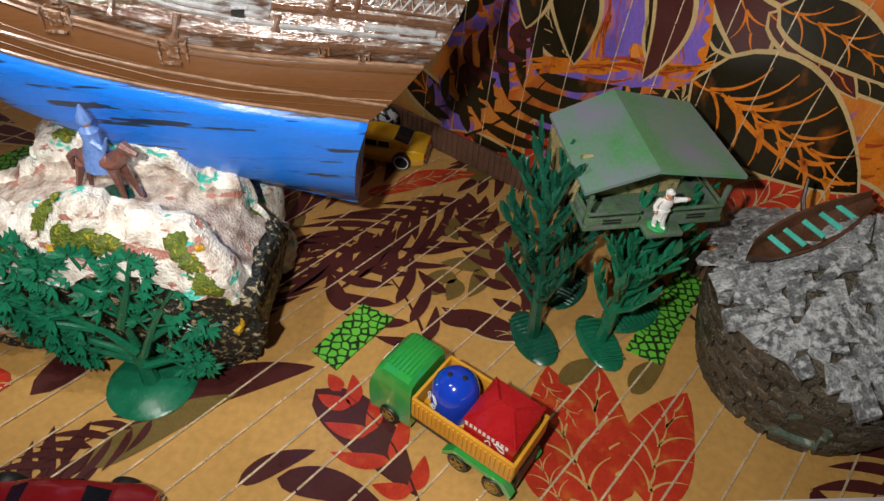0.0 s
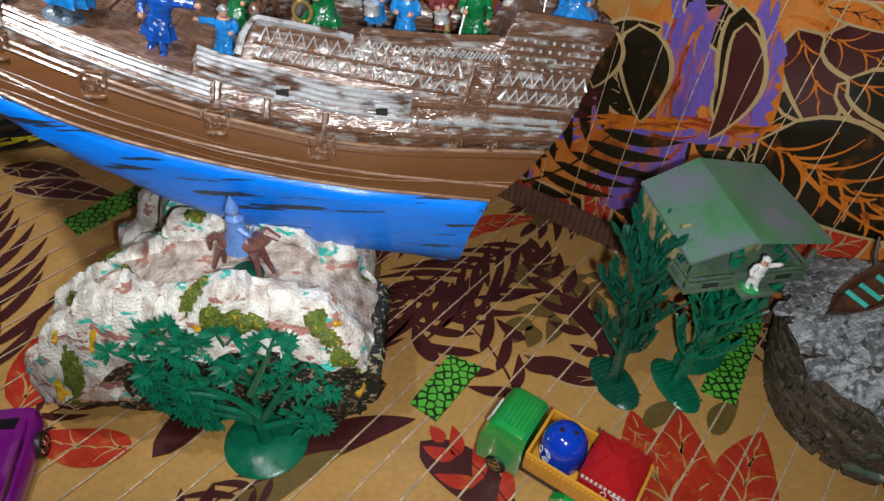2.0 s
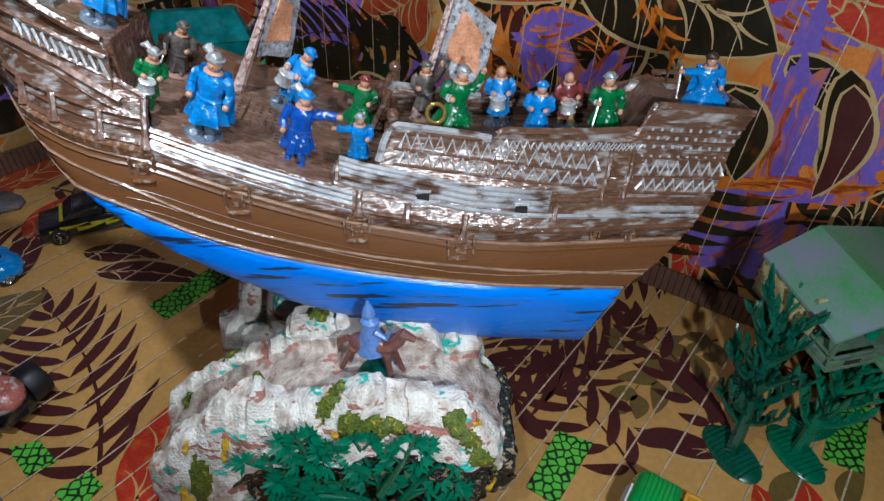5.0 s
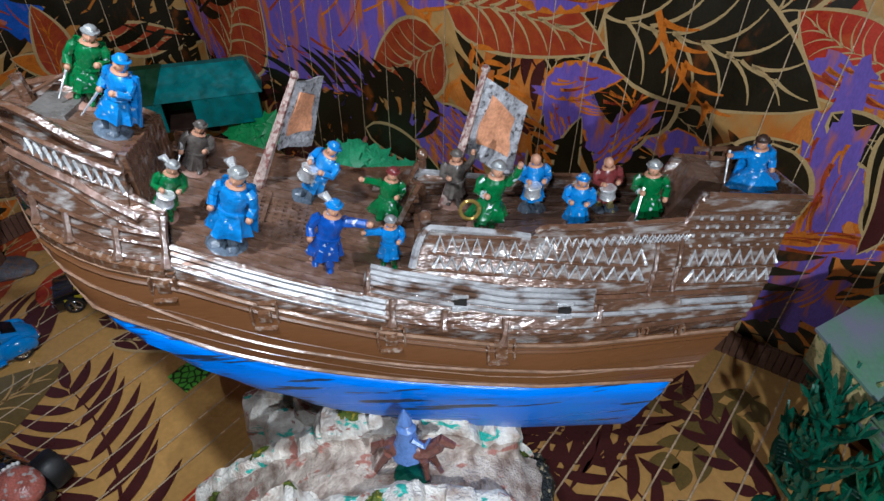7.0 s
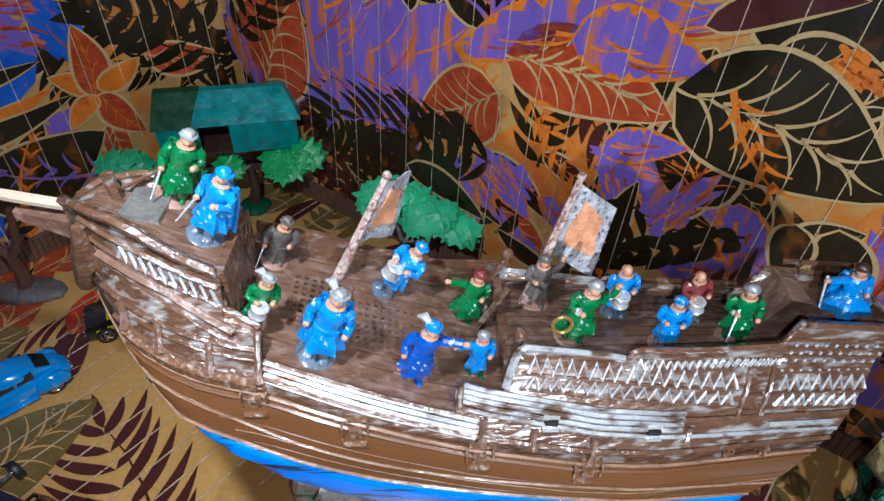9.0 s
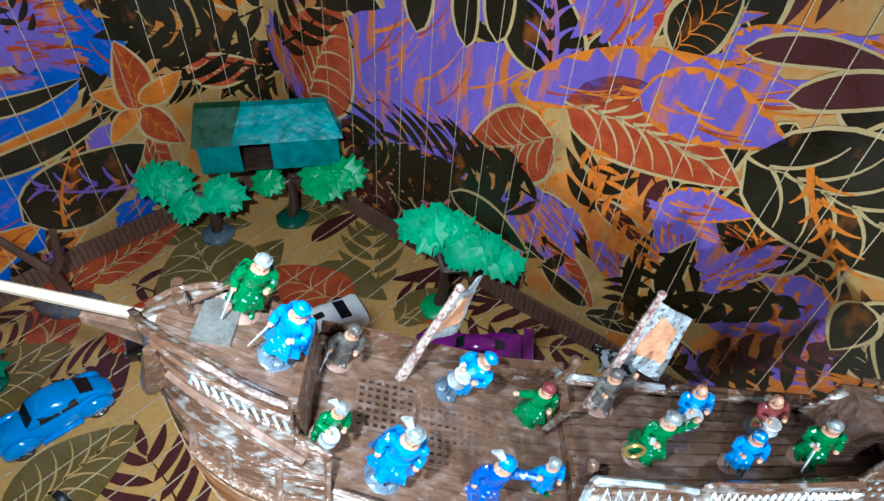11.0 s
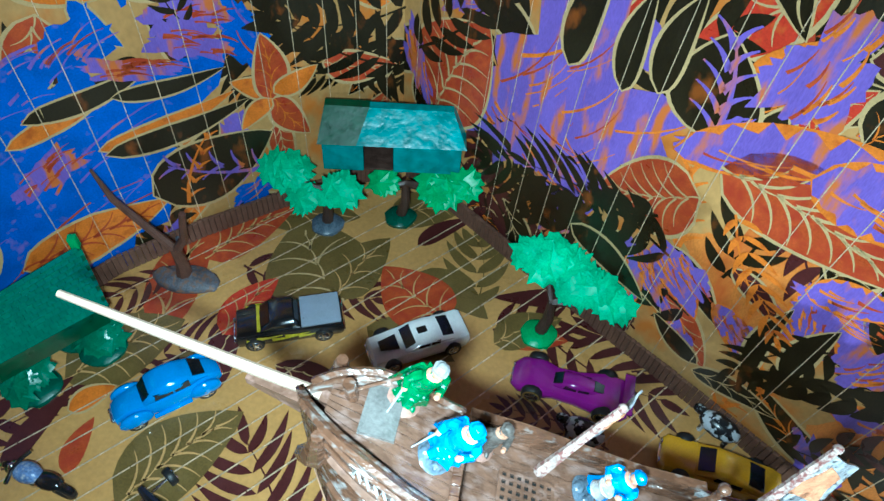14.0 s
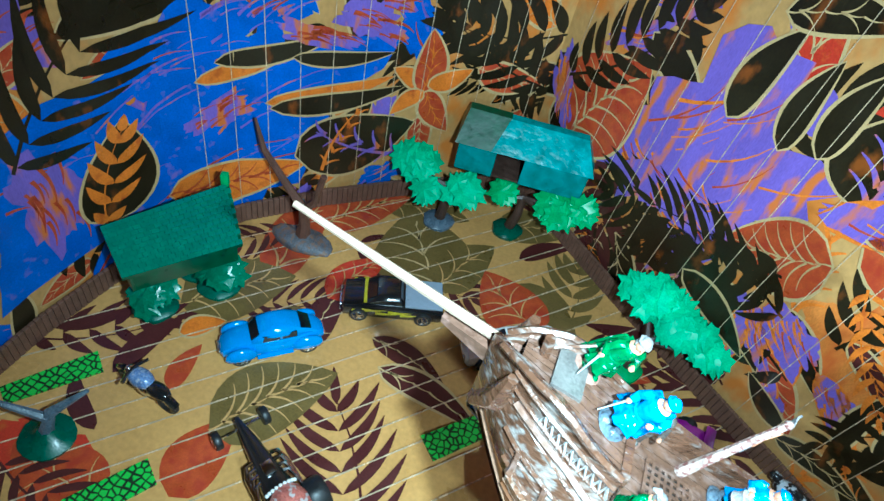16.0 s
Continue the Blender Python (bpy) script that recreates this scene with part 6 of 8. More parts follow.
def rider():
    b = bmesh.new()
    ball(b, (0, 0, 1.7), (0.95, 0.42, 0.45), 12, 8, 0)
    tube(b, [(0.7, 0, 1.8), (1.15, 0, 2.2), (1.3, 0, 2.55)], [0.36, 0.28, 0.2], 8, 0)
    tube(b, [(1.2, 0, 2.55), (1.75, 0, 2.3)], [0.22, 0.13], 7, 0)
    for x, y, fx in ((0.7, 0.2, 0.5), (0.65, -0.2, 0.1), (-0.7, 0.2, -0.3), (-0.65, -0.2, -0.6)):
        tube(b, [(x, y, 1.5), (x + fx * 0.5, y, 0.85), (x + fx, y, 0.12)], [0.22, 0.13, 0.1], 6, 0)
    tube(b, [(-0.9, 0, 1.8), (-1.25, 0, 1.5), (-1.35, 0, 0.9)], [0.14, 0.16, 0.06], 6, 0)
    loft(b, [[(math.cos(a) * rx + dx, math.sin(a) * rx * 0.9, z) for a in (2 * math.pi * i / 9 for i in range(9))]
             for rx, z, dx in ((0.62, 1.35, 0), (0.5, 2.0, 0), (0.34, 2.5, 0.03), (0.36, 2.95, 0.03), (0.14, 3.15, 0.03))], 1)
    ball(b, (0.05, -0.02, 3.3), 0.2, 8, 6, 2)
    loft(b, [[(math.cos(a) * rx + 0.0, math.sin(a) * rx, z) for a in (2 * math.pi * i / 8 for i in range(8))] for rx, z in ((0.27, 3.3), (0.22, 3.55), (0.04, 3.95))], 1)
    tube(b, [(0.3, -0.3, 2.7), (0.75, -0.35, 2.5), (0.95, -0.3, 3.0)], [0.13, 0.1, 0.04], 6, 1)
    lathe(b, (0.1, 0, -0.05), [(0.7, 0), (0.66, 0.08), (0.55, 0.1)], 16, 3, 0.25)
    ROAN = mat("reddish_brown_horse_paint", (0.19, 0.075, 0.055), 0.3, var=0.35, second=(0.10, 0.09, 0.14), cover=0.36)
    ROBE = mat("pale_blue_robe_paint", (0.13, 0.24, 0.55), 0.3, var=0.25, bump=0.4)
    ob = part("mounted_rider_figurine", b, [ROAN, ROBE, SKIN, TREEDARK])
    ob.matrix_world = pose(-0.075, 0.197, 0.0885, 0, 0, -14)
    tagged(ob, "brown horse figurine with a blue-robed hooded rider on the rock", "figurine")


rider()

# ---- plastic trees ----


def flake(b, c, r, nrm, rnd, mi=0, lobes=8):
    """A small lobed plastic leaf, slightly cupped."""
    nrm = Vector(nrm).normalized()
    t = nrm.orthogonal().normalized()
    s = nrm.cross(t)
    a0 = rnd.uniform(0, 6.28)
    mid = b.verts.new(Vector(c) + nrm * r * 0.22)
    rim = []
    for i in range(lobes * 2):
        a = a0 + math.pi * i / lobes
        k = r * (1.0 if i % 2 == 0 else 0.64) * rnd.uniform(0.8, 1.15)
        rim.append(b.verts.new(Vector(c) + t * math.cos(a) * k + s * math.sin(a) * k))
    for i in range(len(rim)):
        f = b.faces.new((mid, rim[i], rim[(i + 1) % len(rim)]))
        f.material_index = mi


def leaflets(b, tip, d, size, rnd, nrm=(0, -0.75, 0.65)):
    """A tuft of small pointed leaflets spread like fingers."""
    d, nrm = Vector(d).normalized(), Vector(nrm).normalized()
    side = d.cross(nrm).normalized()
    for k in range(9):
        a = radians(-105 + 210 * k / 8 + rnd.uniform(-8, 8))
        r = d * math.cos(a) + side * math.sin(a)
        n = r.cross(nrm).normalized()
        L, w = size * rnd.uniform(0.75, 1.1), size * 0.15
        p = Vector(tip) + r * size * 0.1
        q = [p - n * w * 0.5, p + r * L * 0.55 - n * w, p + r * L, p + r * L * 0.55 + n * w, p + n * w * 0.5]
        lift = nrm * rnd.uniform(0.0, 0.12)
        hi = [b.verts.new(v + lift + nrm * 0.05) for v in q]
        lo = [b.verts.new(v + lift - nrm * 0.02) for v in q]
        b.faces.new(hi)
        skin(b, lo, hi)


def fan_tree():
    """Flat fan-shaped tree that leans before the rock."""
    ob = thing("plastic_tree", "dark green flat fan-shaped plastic tree on a round base", "toy tree", (-7.25, 17.1, 0))
    b = bmesh.new()
    lathe(b, (0, 0, 0), [(1.85, 0), (1.95, 0.12), (1.8, 0.24), (0.6, 0.4)], 32)
    part("base", b, TREEGREEN, ob)
    rnd = random.Random(3)
    b = bmesh.new()
    tube(b, [(0, 0.0, 0.3), (-0.1, 0.1, 1.2), (-0.25, 0.15, 2.4)], [0.42, 0.32, 0.26], 9)
    part("trunk", b, TREEGREEN, ob)
    limbs = (((-0.25, 2.3), (-1.2, 3.5), (-2.8, 4.5), (-5.9, 6.4)), ((-2.6, 4.4), (-3.4, 6.2), (-3.9, 7.7)), ((-0.3, 2.4), (-0.6, 4.6), (-1.6, 7.2)), ((-0.5, 3.9), (0.2, 5.8), (0.7, 7.4)), ((0.0, 2.0), (0.8, 3.9), (2.0, 6.0)),
             ((0.5, 3.0), (1.6, 3.9), (2.6, 4.3)), ((0.0, 1.4), (1.2, 1.9), (2.5, 2.0)), ((-0.3, 2.0), (-2.4, 2.9), (-4.6, 3.6)), ((-0.2, 1.3), (-1.9, 1.9), (-3.6, 2.3)), ((-1.6, 3.7), (-3.4, 3.9), (-4.8, 5.0)), ((-1.0, 5.4), (-2.2, 6.2), (-2.9, 6.6)))
    for k, line in enumerate(limbs):
        pts = [Vector((x * 0.93 + 0.09 * z, -0.05 - 0.05 * z + 0.12 * (k % 3), z * 1.12)) for x, z in line]
        b = bmesh.new()
        tube(b, pts, [0.2 - 0.13 * i / (len(pts) - 1) for i in range(len(pts))], 7)
        total = len(pts) - 1
        for j in range(7):
            t = 0.4 + 0.6 * j / 6
            i = min(int(t * total), total - 1)
            p = pts[i].lerp(pts[i + 1], t * total - i)
            d = (pts[i + 1] - pts[i]).normalized()
            s = (1 if j % 2 else -1) if j < 6 else 0
            r = Matrix.Rotation(radians(48 * s), 3, "Y") @ d
            q = p + r * (0.75 if s else 0.2)
            tube(b, [p, q], [0.07, 0.05], 5)
            leaflets(b, q, r, rnd.uniform(0.5, 0.66), rnd)
        part("branch", b, TREEGREEN, ob)
    return ob


fan_tree()


def tall_tree(place, turn, h, wide, m, seed, base_turn, label, lean=(0, 0)):
    """Tall slender plastic tree with upright leafy branches on an oval ribbed foot."""
    ob = thing("plastic_tree", label, "toy tree", place, turn, tilt=lean)
    rnd = random.Random(seed)
    b = bmesh.new()
    lathe(b, (0, 0, 0), [(1.0, 0), (1.05, 0.12), (0.95, 0.25), (0.3, 0.34)], 20)
    bmesh.ops.scale(b, vec=(1, 1.75, 1), verts=b.verts)
    for i in range(11):
        tube(b, [(-0.75, -1.3 + i * 0.26, 0.3), (0, -1.3 + i * 0.26, 0.36), (0.75, -1.3 + i * 0.26, 0.3)], 0.07, 5)
    bmesh.ops.rotate(b, matrix=Matrix.Rotation(radians(base_turn), 3, "Z"), verts=b.verts)
    part("base", b, m, ob)
    b = bmesh.new()
    tube(b, [(0, 0, 0.2), (0.1, 0.05, h * 0.4), (0, 0.1, h * 0.95)], [0.36, 0.27, 0.1], 7)
    part("trunk", b, m, ob)
    for k in range(20):
        t = 0.2 + 0.74 * k / 20
        a = k * 2.4 + rnd.uniform(-0.3, 0.3)
        r = wide * (0.62 - 0.5 * abs(t - 0.42))
        p = Vector((0, 0, h * t))
        e = p + Vector((math.cos(a) * r, math.sin(a) * r, r * 1.5))
        b = bmesh.new()
        tube(b, [p, (p + e) / 2 + Vector((math.cos(a), math.sin(a), -0.6)) * 0.12, e], [0.14, 0.11, 0.05], 5)
        for i in range(9):
            u = 0.3 + 0.7 * i / 8
            q = p.lerp(e, u)
            d = Vector((math.cos(a) * 0.35 + rnd.uniform(-0.5, 0.5), math.sin(a) * 0.35 + rnd.uniform(-0.5, 0.5), rnd.uniform(0.9, 1.5))).normalized()
            n = d.cross(Vector((rnd.uniform(-1, 1), rnd.uniform(-1, 1), 0.1))).normalized()
            L, w = rnd.uniform(0.75, 1.2), rnd.uniform(0.12, 0.19)
            f = d.cross(n) * 0.05
            ring_ = [q, q + d * L * 0.35 + n * w, q + d * L * 0.7 + n * w * 0.7, q + d * L, q + d * L * 0.7 - n * w * 0.7, q + d * L * 0.35 - n * w]
            hi, lo = [b.verts.new(v + f) for v in ring_], [b.verts.new(v - f) for v in ring_]
            b.faces.new(hi)
            b.faces.new(lo[::-1])
            skin(b, lo, hi)
        part("branch", b, m, ob)
    return ob


tall_tree((10.3, 20.8, 0), 0, 10.4, 2.8, TREEDARK, 2, 20, "tall deep green plastic tree on an oval ribbed foot", (0, -6))
tall_tree((13.6, 20.7, 0), 30, 8.7, 2.6, TREEGREEN, 5, -15, "tall green plastic tree under the hut on a ribbed foot", (0, 4))
tall_tree((15.6, 22.6, 0), 80, 8.7, 2.5, TREEGREEN, 8, 40, "tall green plastic tree behind the snakeskin card", (0, 2))
tall_tree((12.4, 24.4, 0), 140, 8.8, 1.5, TREEDARK, 9, 10, "slender deep green plastic tree beneath the hut's back", (0, 0))


def leafy_tree(place, crowns, trunk_top, m, label, seed, base=LEAFGREEN, base_r=1.3, flake_r=0.95, bark=BARK):
    """Toy broadleaf tree: round foot, dark trunk with limbs, crowns of lobed leaves."""
    ob = thing("broadleaf_tree", label, "toy tree", place)
    rnd = random.Random(seed)
    b = bmesh.new()
    lathe(b, (0, 0, 0), [(base_r, 0), (base_r, 0.3), (base_r * 0.8, 0.5), (0.4, 0.7)], 18, 0, 0.2)
    part("base", b, base, ob)
    b = bmesh.new()
    top = Vector(trunk_top)
    tube(b, [(0, 0, 0.3), top * 0.5 + Vector((0.2, 0, 0)), top], [0.5, 0.4, 0.3], 8)
    part("trunk", b, bark, ob)
    for c, r, n in crowns:
        c = Vector(c)
        b = bmesh.new()
        tube(b, [top, (top + c) / 2 + Vector((0, 0, -0.3)), c], [0.26, 0.2, 0.1], 6)
        part("limb", b, bark, ob)
        b = bmesh.new()
        for _ in range(int(n * 0.5)):
            d = Vector((rnd.gauss(0, 1), rnd.gauss(0, 1), rnd.gauss(0.35, 0.8))).normalized()
            k = rnd.uniform(0.35, 1.0)
            p = c + Vector((d.x * r[0] * k * 0.9, d.y * r[1] * k * 0.9, d.z * r[2] * 0.7 * k))
            flake(b, p, flake_r * rnd.uniform(0.75, 1.3), Vector((d.x * 0.35, d.y * 0.2 - 0.55, 0.75)) + Vector((rnd.uniform(-0.3, 0.3), rnd.uniform(-0.2, 0.2), 0)), rnd, lobes=7)
        part("crown", b, m, ob)
    return ob


leafy_tree((-11.0, 44.0, 0), [((-0.6, 2.2, 6.0), (2.5, 1.5, 1.6), 150), ((2.2, 1.2, 5.3), (2.4, 1.4, 1.4), 130), ((4.4, 0.6, 4.5), (1.2, 1.0, 0.9), 50)], (0.3, 0.5, 3.6), MINT, "mint green leafy toy tree on a round green foot", 11)
leafy_tree((-29.0, 50.8, 0), [((-2.9, 0, 5.3), (1.8, 1.2, 1.7), 90), ((1.6, -0.5, 5.0), (1.3, 1.0, 1.2), 60), ((-1.4, -1.0, 3.9), (1.3, 0.9, 0.8), 45)], (0, 0, 4.2), MINT, "leafy toy tree with a dark trunk under the teal hut", 12, base=SLATE)
leafy_tree((-23.4, 53.0, 0), [((3.2, -1.0, 4.9), (1.6, 1.1, 1.2), 75), ((5.0, -0.6, 5.6), (1.1, 0.9, 1.0), 45), ((-1.2, -0.6, 4.4), (0.9, 0.7, 0.8), 30)], (0.4, 0, 4.2), LEAFGREEN, "green leafy toy tree with a dark trunk under the teal hut", 13, base=TREEDARK)


def bare_tree():
    ob = thing("bare_tree", "bare brown forked toy tree on a grey stone foot", "toy tree", (-37.6, 43.0, 0))
    b = bmesh.new()
    for v in ball(b, (0.1, -0.1, 0.2), (2.6, 1.2, 0.75), 16, 10):
        v.co += Vector((noise.noise(v.co), noise.noise(v.co + Vector((5, 0, 0))), noise.noise(v.co * 1.3))) * 0.35
        v.co.z = max(0, v.co.z)
    part("stone_foot", b, mat("blue_grey_brown_stone", (0.10, 0.095, 0.11), 0.5, var=0.5, bump=0.8, second=(0.16, 0.09, 0.06), cover=0.45), ob)
    BRANCH = mat("brown_branch_plastic", (0.10, 0.045, 0.03), 0.45, var=0.3, bump=0.5)
    for pts, rs in (([(0, 0, 0.5), (0.2, 0, 2.2), (0.1, 0, 3.8)], [0.65, 0.45, 0.4]), ([(0.1, 0, 3.6), (-1.6, 0.1, 5.6), (-3.2, 0.1, 7.8), (-3.8, 0.1, 10.3)], [0.36, 0.3, 0.24, 0.1]),
                    ([(0.1, 0, 3.5), (1.0, 0.1, 4.9), (1.3, 0.1, 6.3), (1.6, 0.1, 7.6)], [0.36, 0.3, 0.27, 0.24])):
        b = bmesh.new()
        tube(b, pts, rs, 7)
        part("branch" if len(pts) > 3 else "trunk", b, BRANCH, ob)


bare_tree()
b = bmesh.new()
for v in ball(b, (-41.5, 46.0, 0.8), (2.4, 0.9, 1.2), 16, 10):
    v.co += Vector((noise.noise(v.co), noise.noise(v.co + Vector((5, 0, 0))), noise.noise(v.co * 1.3))) * 0.4
    v.co.z = max(0, v.co.z)
tagged(part("grey_boulder", b, mat("blue_grey_stone", (0.09, 0.09, 0.11), 0.5, var=0.5, bump=0.8)), "blue-grey painted boulder against the curved wall", "rock")
b = bmesh.new()
for v in ball(b, (-27.0, 16.8, 1.3), (3.0, 2.6, 1.9), 18, 12):
    v.co += Vector((noise.noise(v.co * 0.7), noise.noise(v.co * 0.7 + Vector((5, 0, 0))), noise.noise(v.co * 0.9))) * 0.5
    v.co.z = max(0, v.co.z)
tagged(part("cream_boulder", b, mat("cream_and_ochre_plaster", (0.42, 0.36, 0.24), 0.5, var=0.3, bump=0.6, second=(0.12, 0.3, 0.26), cover=0.32)), "cream plaster boulder with turquoise and ochre paint", "rock")
ob = thing("leaning_tree", "grey-green leaning toy tree on a round foot", "toy tree", (-42.2, 22.2, 0))
b = bmesh.new()
lathe(b, (0, 0, 0), [(1.5, 0), (1.55, 0.25), (0.8, 0.6), (0.4, 1.0)], 18, 0, 0.1)
part("base", b, TREEDARK, ob)
b = bmesh.new()
tube(b, [(0, 0, 0.6), (0.3, 0.6, 2.4), (1.8, 2.2, 3.6)], [0.45, 0.34, 0.12], 7)
tube(b, [(0.2, 0.4, 2.0), (-2.2, -0.4, 3.2)], [0.3, 0.15], 7)
part("trunk", b, SLATE, ob)

# ---- huts ----
ROOFGREEN = mat("green_and_violet_brushed_roof_paint", (0.07, 0.27, 0.10), 0.4, var=0.2, coarse=22, bump=0.2, second=(0.20, 0.21, 0.28), cover=0.50, sharp=0.3, stretch=(1, 0.6, 1))
HUTGREEN = mat("dull_green_hut_paint", (0.09, 0.16, 0.09), 0.45, var=0.35, coarse=140, bump=0.4, second=(0.12, 0.13, 0.15), cover=0.42)
HUTTAN = mat("tan_green_wall_paint", (0.42, 0.34, 0.16), 0.5, var=0.3, coarse=150, second=(0.07, 0.15, 0.05), cover=0.42)


def porch_hut():
    """Card hut on the tree tops with a gabled roof, a porch rail and an open side."""
    yaw = 11
    ob = thing("porch_hut", "green and violet painted card hut with a gabled roof and porch", "toy house", (10.6, 19.0, 8.95), yaw)
    w, d = 5.8, 5.0
    b = bmesh.new()
    box(b, (w / 2, d / 2, 0.1), (w, d, 0.2), 0, 0.03)
    part("floor_board", b, HUTGREEN, ob)
    b = bmesh.new()
    box(b, (0.08, d / 2 + 0.7, 1.02), (0.16, d - 1.5, 1.7), 0, 0.02)
    part("side_wall", b, HUTTAN, ob)
    b = bmesh.new()
    box(b, (w / 2, d - 0.08, 1.02), (w, 0.16, 1.7), 0, 0.02)
    part("back_wall", b, HUTTAN, ob)
    b = bmesh.new()
    box(b, (w / 2 - 0.5, 1.9, 1.2), (w - 1.2, 0.14, 2.0), 0, 0.02)
    part("inner_wall", b, HUTTAN, ob)
    b = bmesh.new()
    box(b, (3.1, -0.3, 0.1), (1.5, 0.75, 0.2), 0, 0.04)
    part("porch_step", b, HUTGREEN, ob)
    for x0, x1, y0, y1 in ((0.1, 2.2, 0.08, 0.08), (3.5, 5.7, 0.08, 0.08), (0.08, 0.08, 0.1, 1.4), (5.7, 5.7, 0.1, 2.6)):
        b = bmesh.new()
        for z, hh in ((0.38, 0.36), (0.78, 0.1)):
            box(b, ((x0 + x1) / 2, (y0 + y1) / 2, z), (max(0.12, x1 - x0), max(0.12, y1 - y0), hh), 0, 0.015)
        part("porch_rail", b, HUTGREEN, ob)
    for x, y in ((0.1, 0.1), (5.7, 0.1), (5.7, 2.6)):
        b = bmesh.new()
        box(b, (x, y + 0.12, 0.9), (0.16, 0.16, 1.45), 0, 0.02)
        part("post", b, HUTGREEN, ob)
    for x in (1.1, 4.6):
        b = bmesh.new()
        for dz in (0, 0.14):
            box(b, (x, 0.0, 0.34 + dz), (0.75, 0.06, 0.05))
        part("rail_slot", b, DARKHOLE, ob, smooth=False)
    b = bmesh.new()
    for x in (4.3, 4.75, 5.2):
        box(b, (x, 1.8, 1.75), (0.32, 0.08, 0.22))
    part("window", b, DARKHOLE, ob, smooth=False)
    for name, pts in (("roof_slope", ((-0.3, 0.05, 1.75), (2.4, 0.0, 2.6), (2.65, 5.45, 2.75), (-0.15, 5.05, 1.95))), ("roof_slope", ((2.4, 0.0, 2.6), (6.15, 0.05, 2.05), (6.5, 5.6, 1.9), (2.65, 5.45, 2.75)))):
        b = bmesh.new()
        lo, hi = [b.verts.new(p) for p in pts], [b.verts.new(Vector(p) + Vector((0, 0, 0.14))) for p in pts]
        skin(b, lo, hi)
        cap(b, lo[::-1])
        cap(b, hi)
        part(name, b, ROOFGREEN, ob, smooth=False)
    return ob


porch_hut()
fig = figure("small white and blue toy man running on the hut's porch", (13.5, 19.3, 9.16), 190, WHITEP, WHITEP, WHITEP, 1.85, ("out", "down"), 0.3, base=LEAFGREEN, name="toy_footballer")
tagged(fig, group="-")

TEAL = mat("teal_foil_tarpaulin", (0.008, 0.27, 0.28), 0.34, var=0.2, coarse=60, fine=120, bump=0.5, depth=0.001, second=(0.01, 0.17, 0.165), cover=0.45, sharp=0.3)
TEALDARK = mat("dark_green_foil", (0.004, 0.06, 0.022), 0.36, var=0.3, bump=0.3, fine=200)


def foil_hut():
    """Hut wrapped in teal foil, perched on two trees in the corner."""
    ob = thing("foil_hut", "teal foil-wrapped toy hut with a hipped roof on tree tops", "toy house", (-29.0, 51.6, 6.0), 10.5)
    w, d = 10.2, 3.4

    def solid(name, a, bb, m):
        b = bmesh.new()
        loft(b, [a, bb])
        part(name, b, m, ob, smooth=False)
    solid("roof", [(-0.25, -0.7, 2.6), (w + 0.35, -0.7, 2.6), (w + 0.35, d, 2.6), (-0.25, d, 2.6)], [(0.2, 1.3, 4.55), (w - 0.7, 1.3, 4.5), (w - 0.7, 2.0, 4.5), (0.2, 2.0, 4.55)], TEAL)
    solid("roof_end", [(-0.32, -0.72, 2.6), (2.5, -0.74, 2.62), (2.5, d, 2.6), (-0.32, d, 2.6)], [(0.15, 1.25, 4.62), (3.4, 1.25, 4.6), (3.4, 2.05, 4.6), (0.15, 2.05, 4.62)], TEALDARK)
    for name, x0, x1, m in (("side_wall", 0.0, 3.0, TEAL), ("front_wall", 5.2, w, TEAL)):
        b = bmesh.new()
        box(b, ((x0 + x1) / 2, -0.45, 1.35), (x1 - x0, 0.25, 2.5), 0, 0.06)
        part(name, b, m, ob)
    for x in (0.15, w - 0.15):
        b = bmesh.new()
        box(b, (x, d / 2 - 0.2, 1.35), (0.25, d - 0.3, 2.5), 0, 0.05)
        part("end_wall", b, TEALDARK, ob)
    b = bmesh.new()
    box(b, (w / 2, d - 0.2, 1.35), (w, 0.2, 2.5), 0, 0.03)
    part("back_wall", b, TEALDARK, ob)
    b = bmesh.new()
    box(b, (w / 2, d / 2 - 0.3, 0.05), (w, d, 0.2), 0, 0.03)
    part("floor_board", b, BARK, ob)


foil_hut()

SHINGLE = mat("glossy_green_shingle_paint", (0.013, 0.18, 0.11), 0.24, var=0.15, bump=0.25, per_object=0.07, coat=0.8)


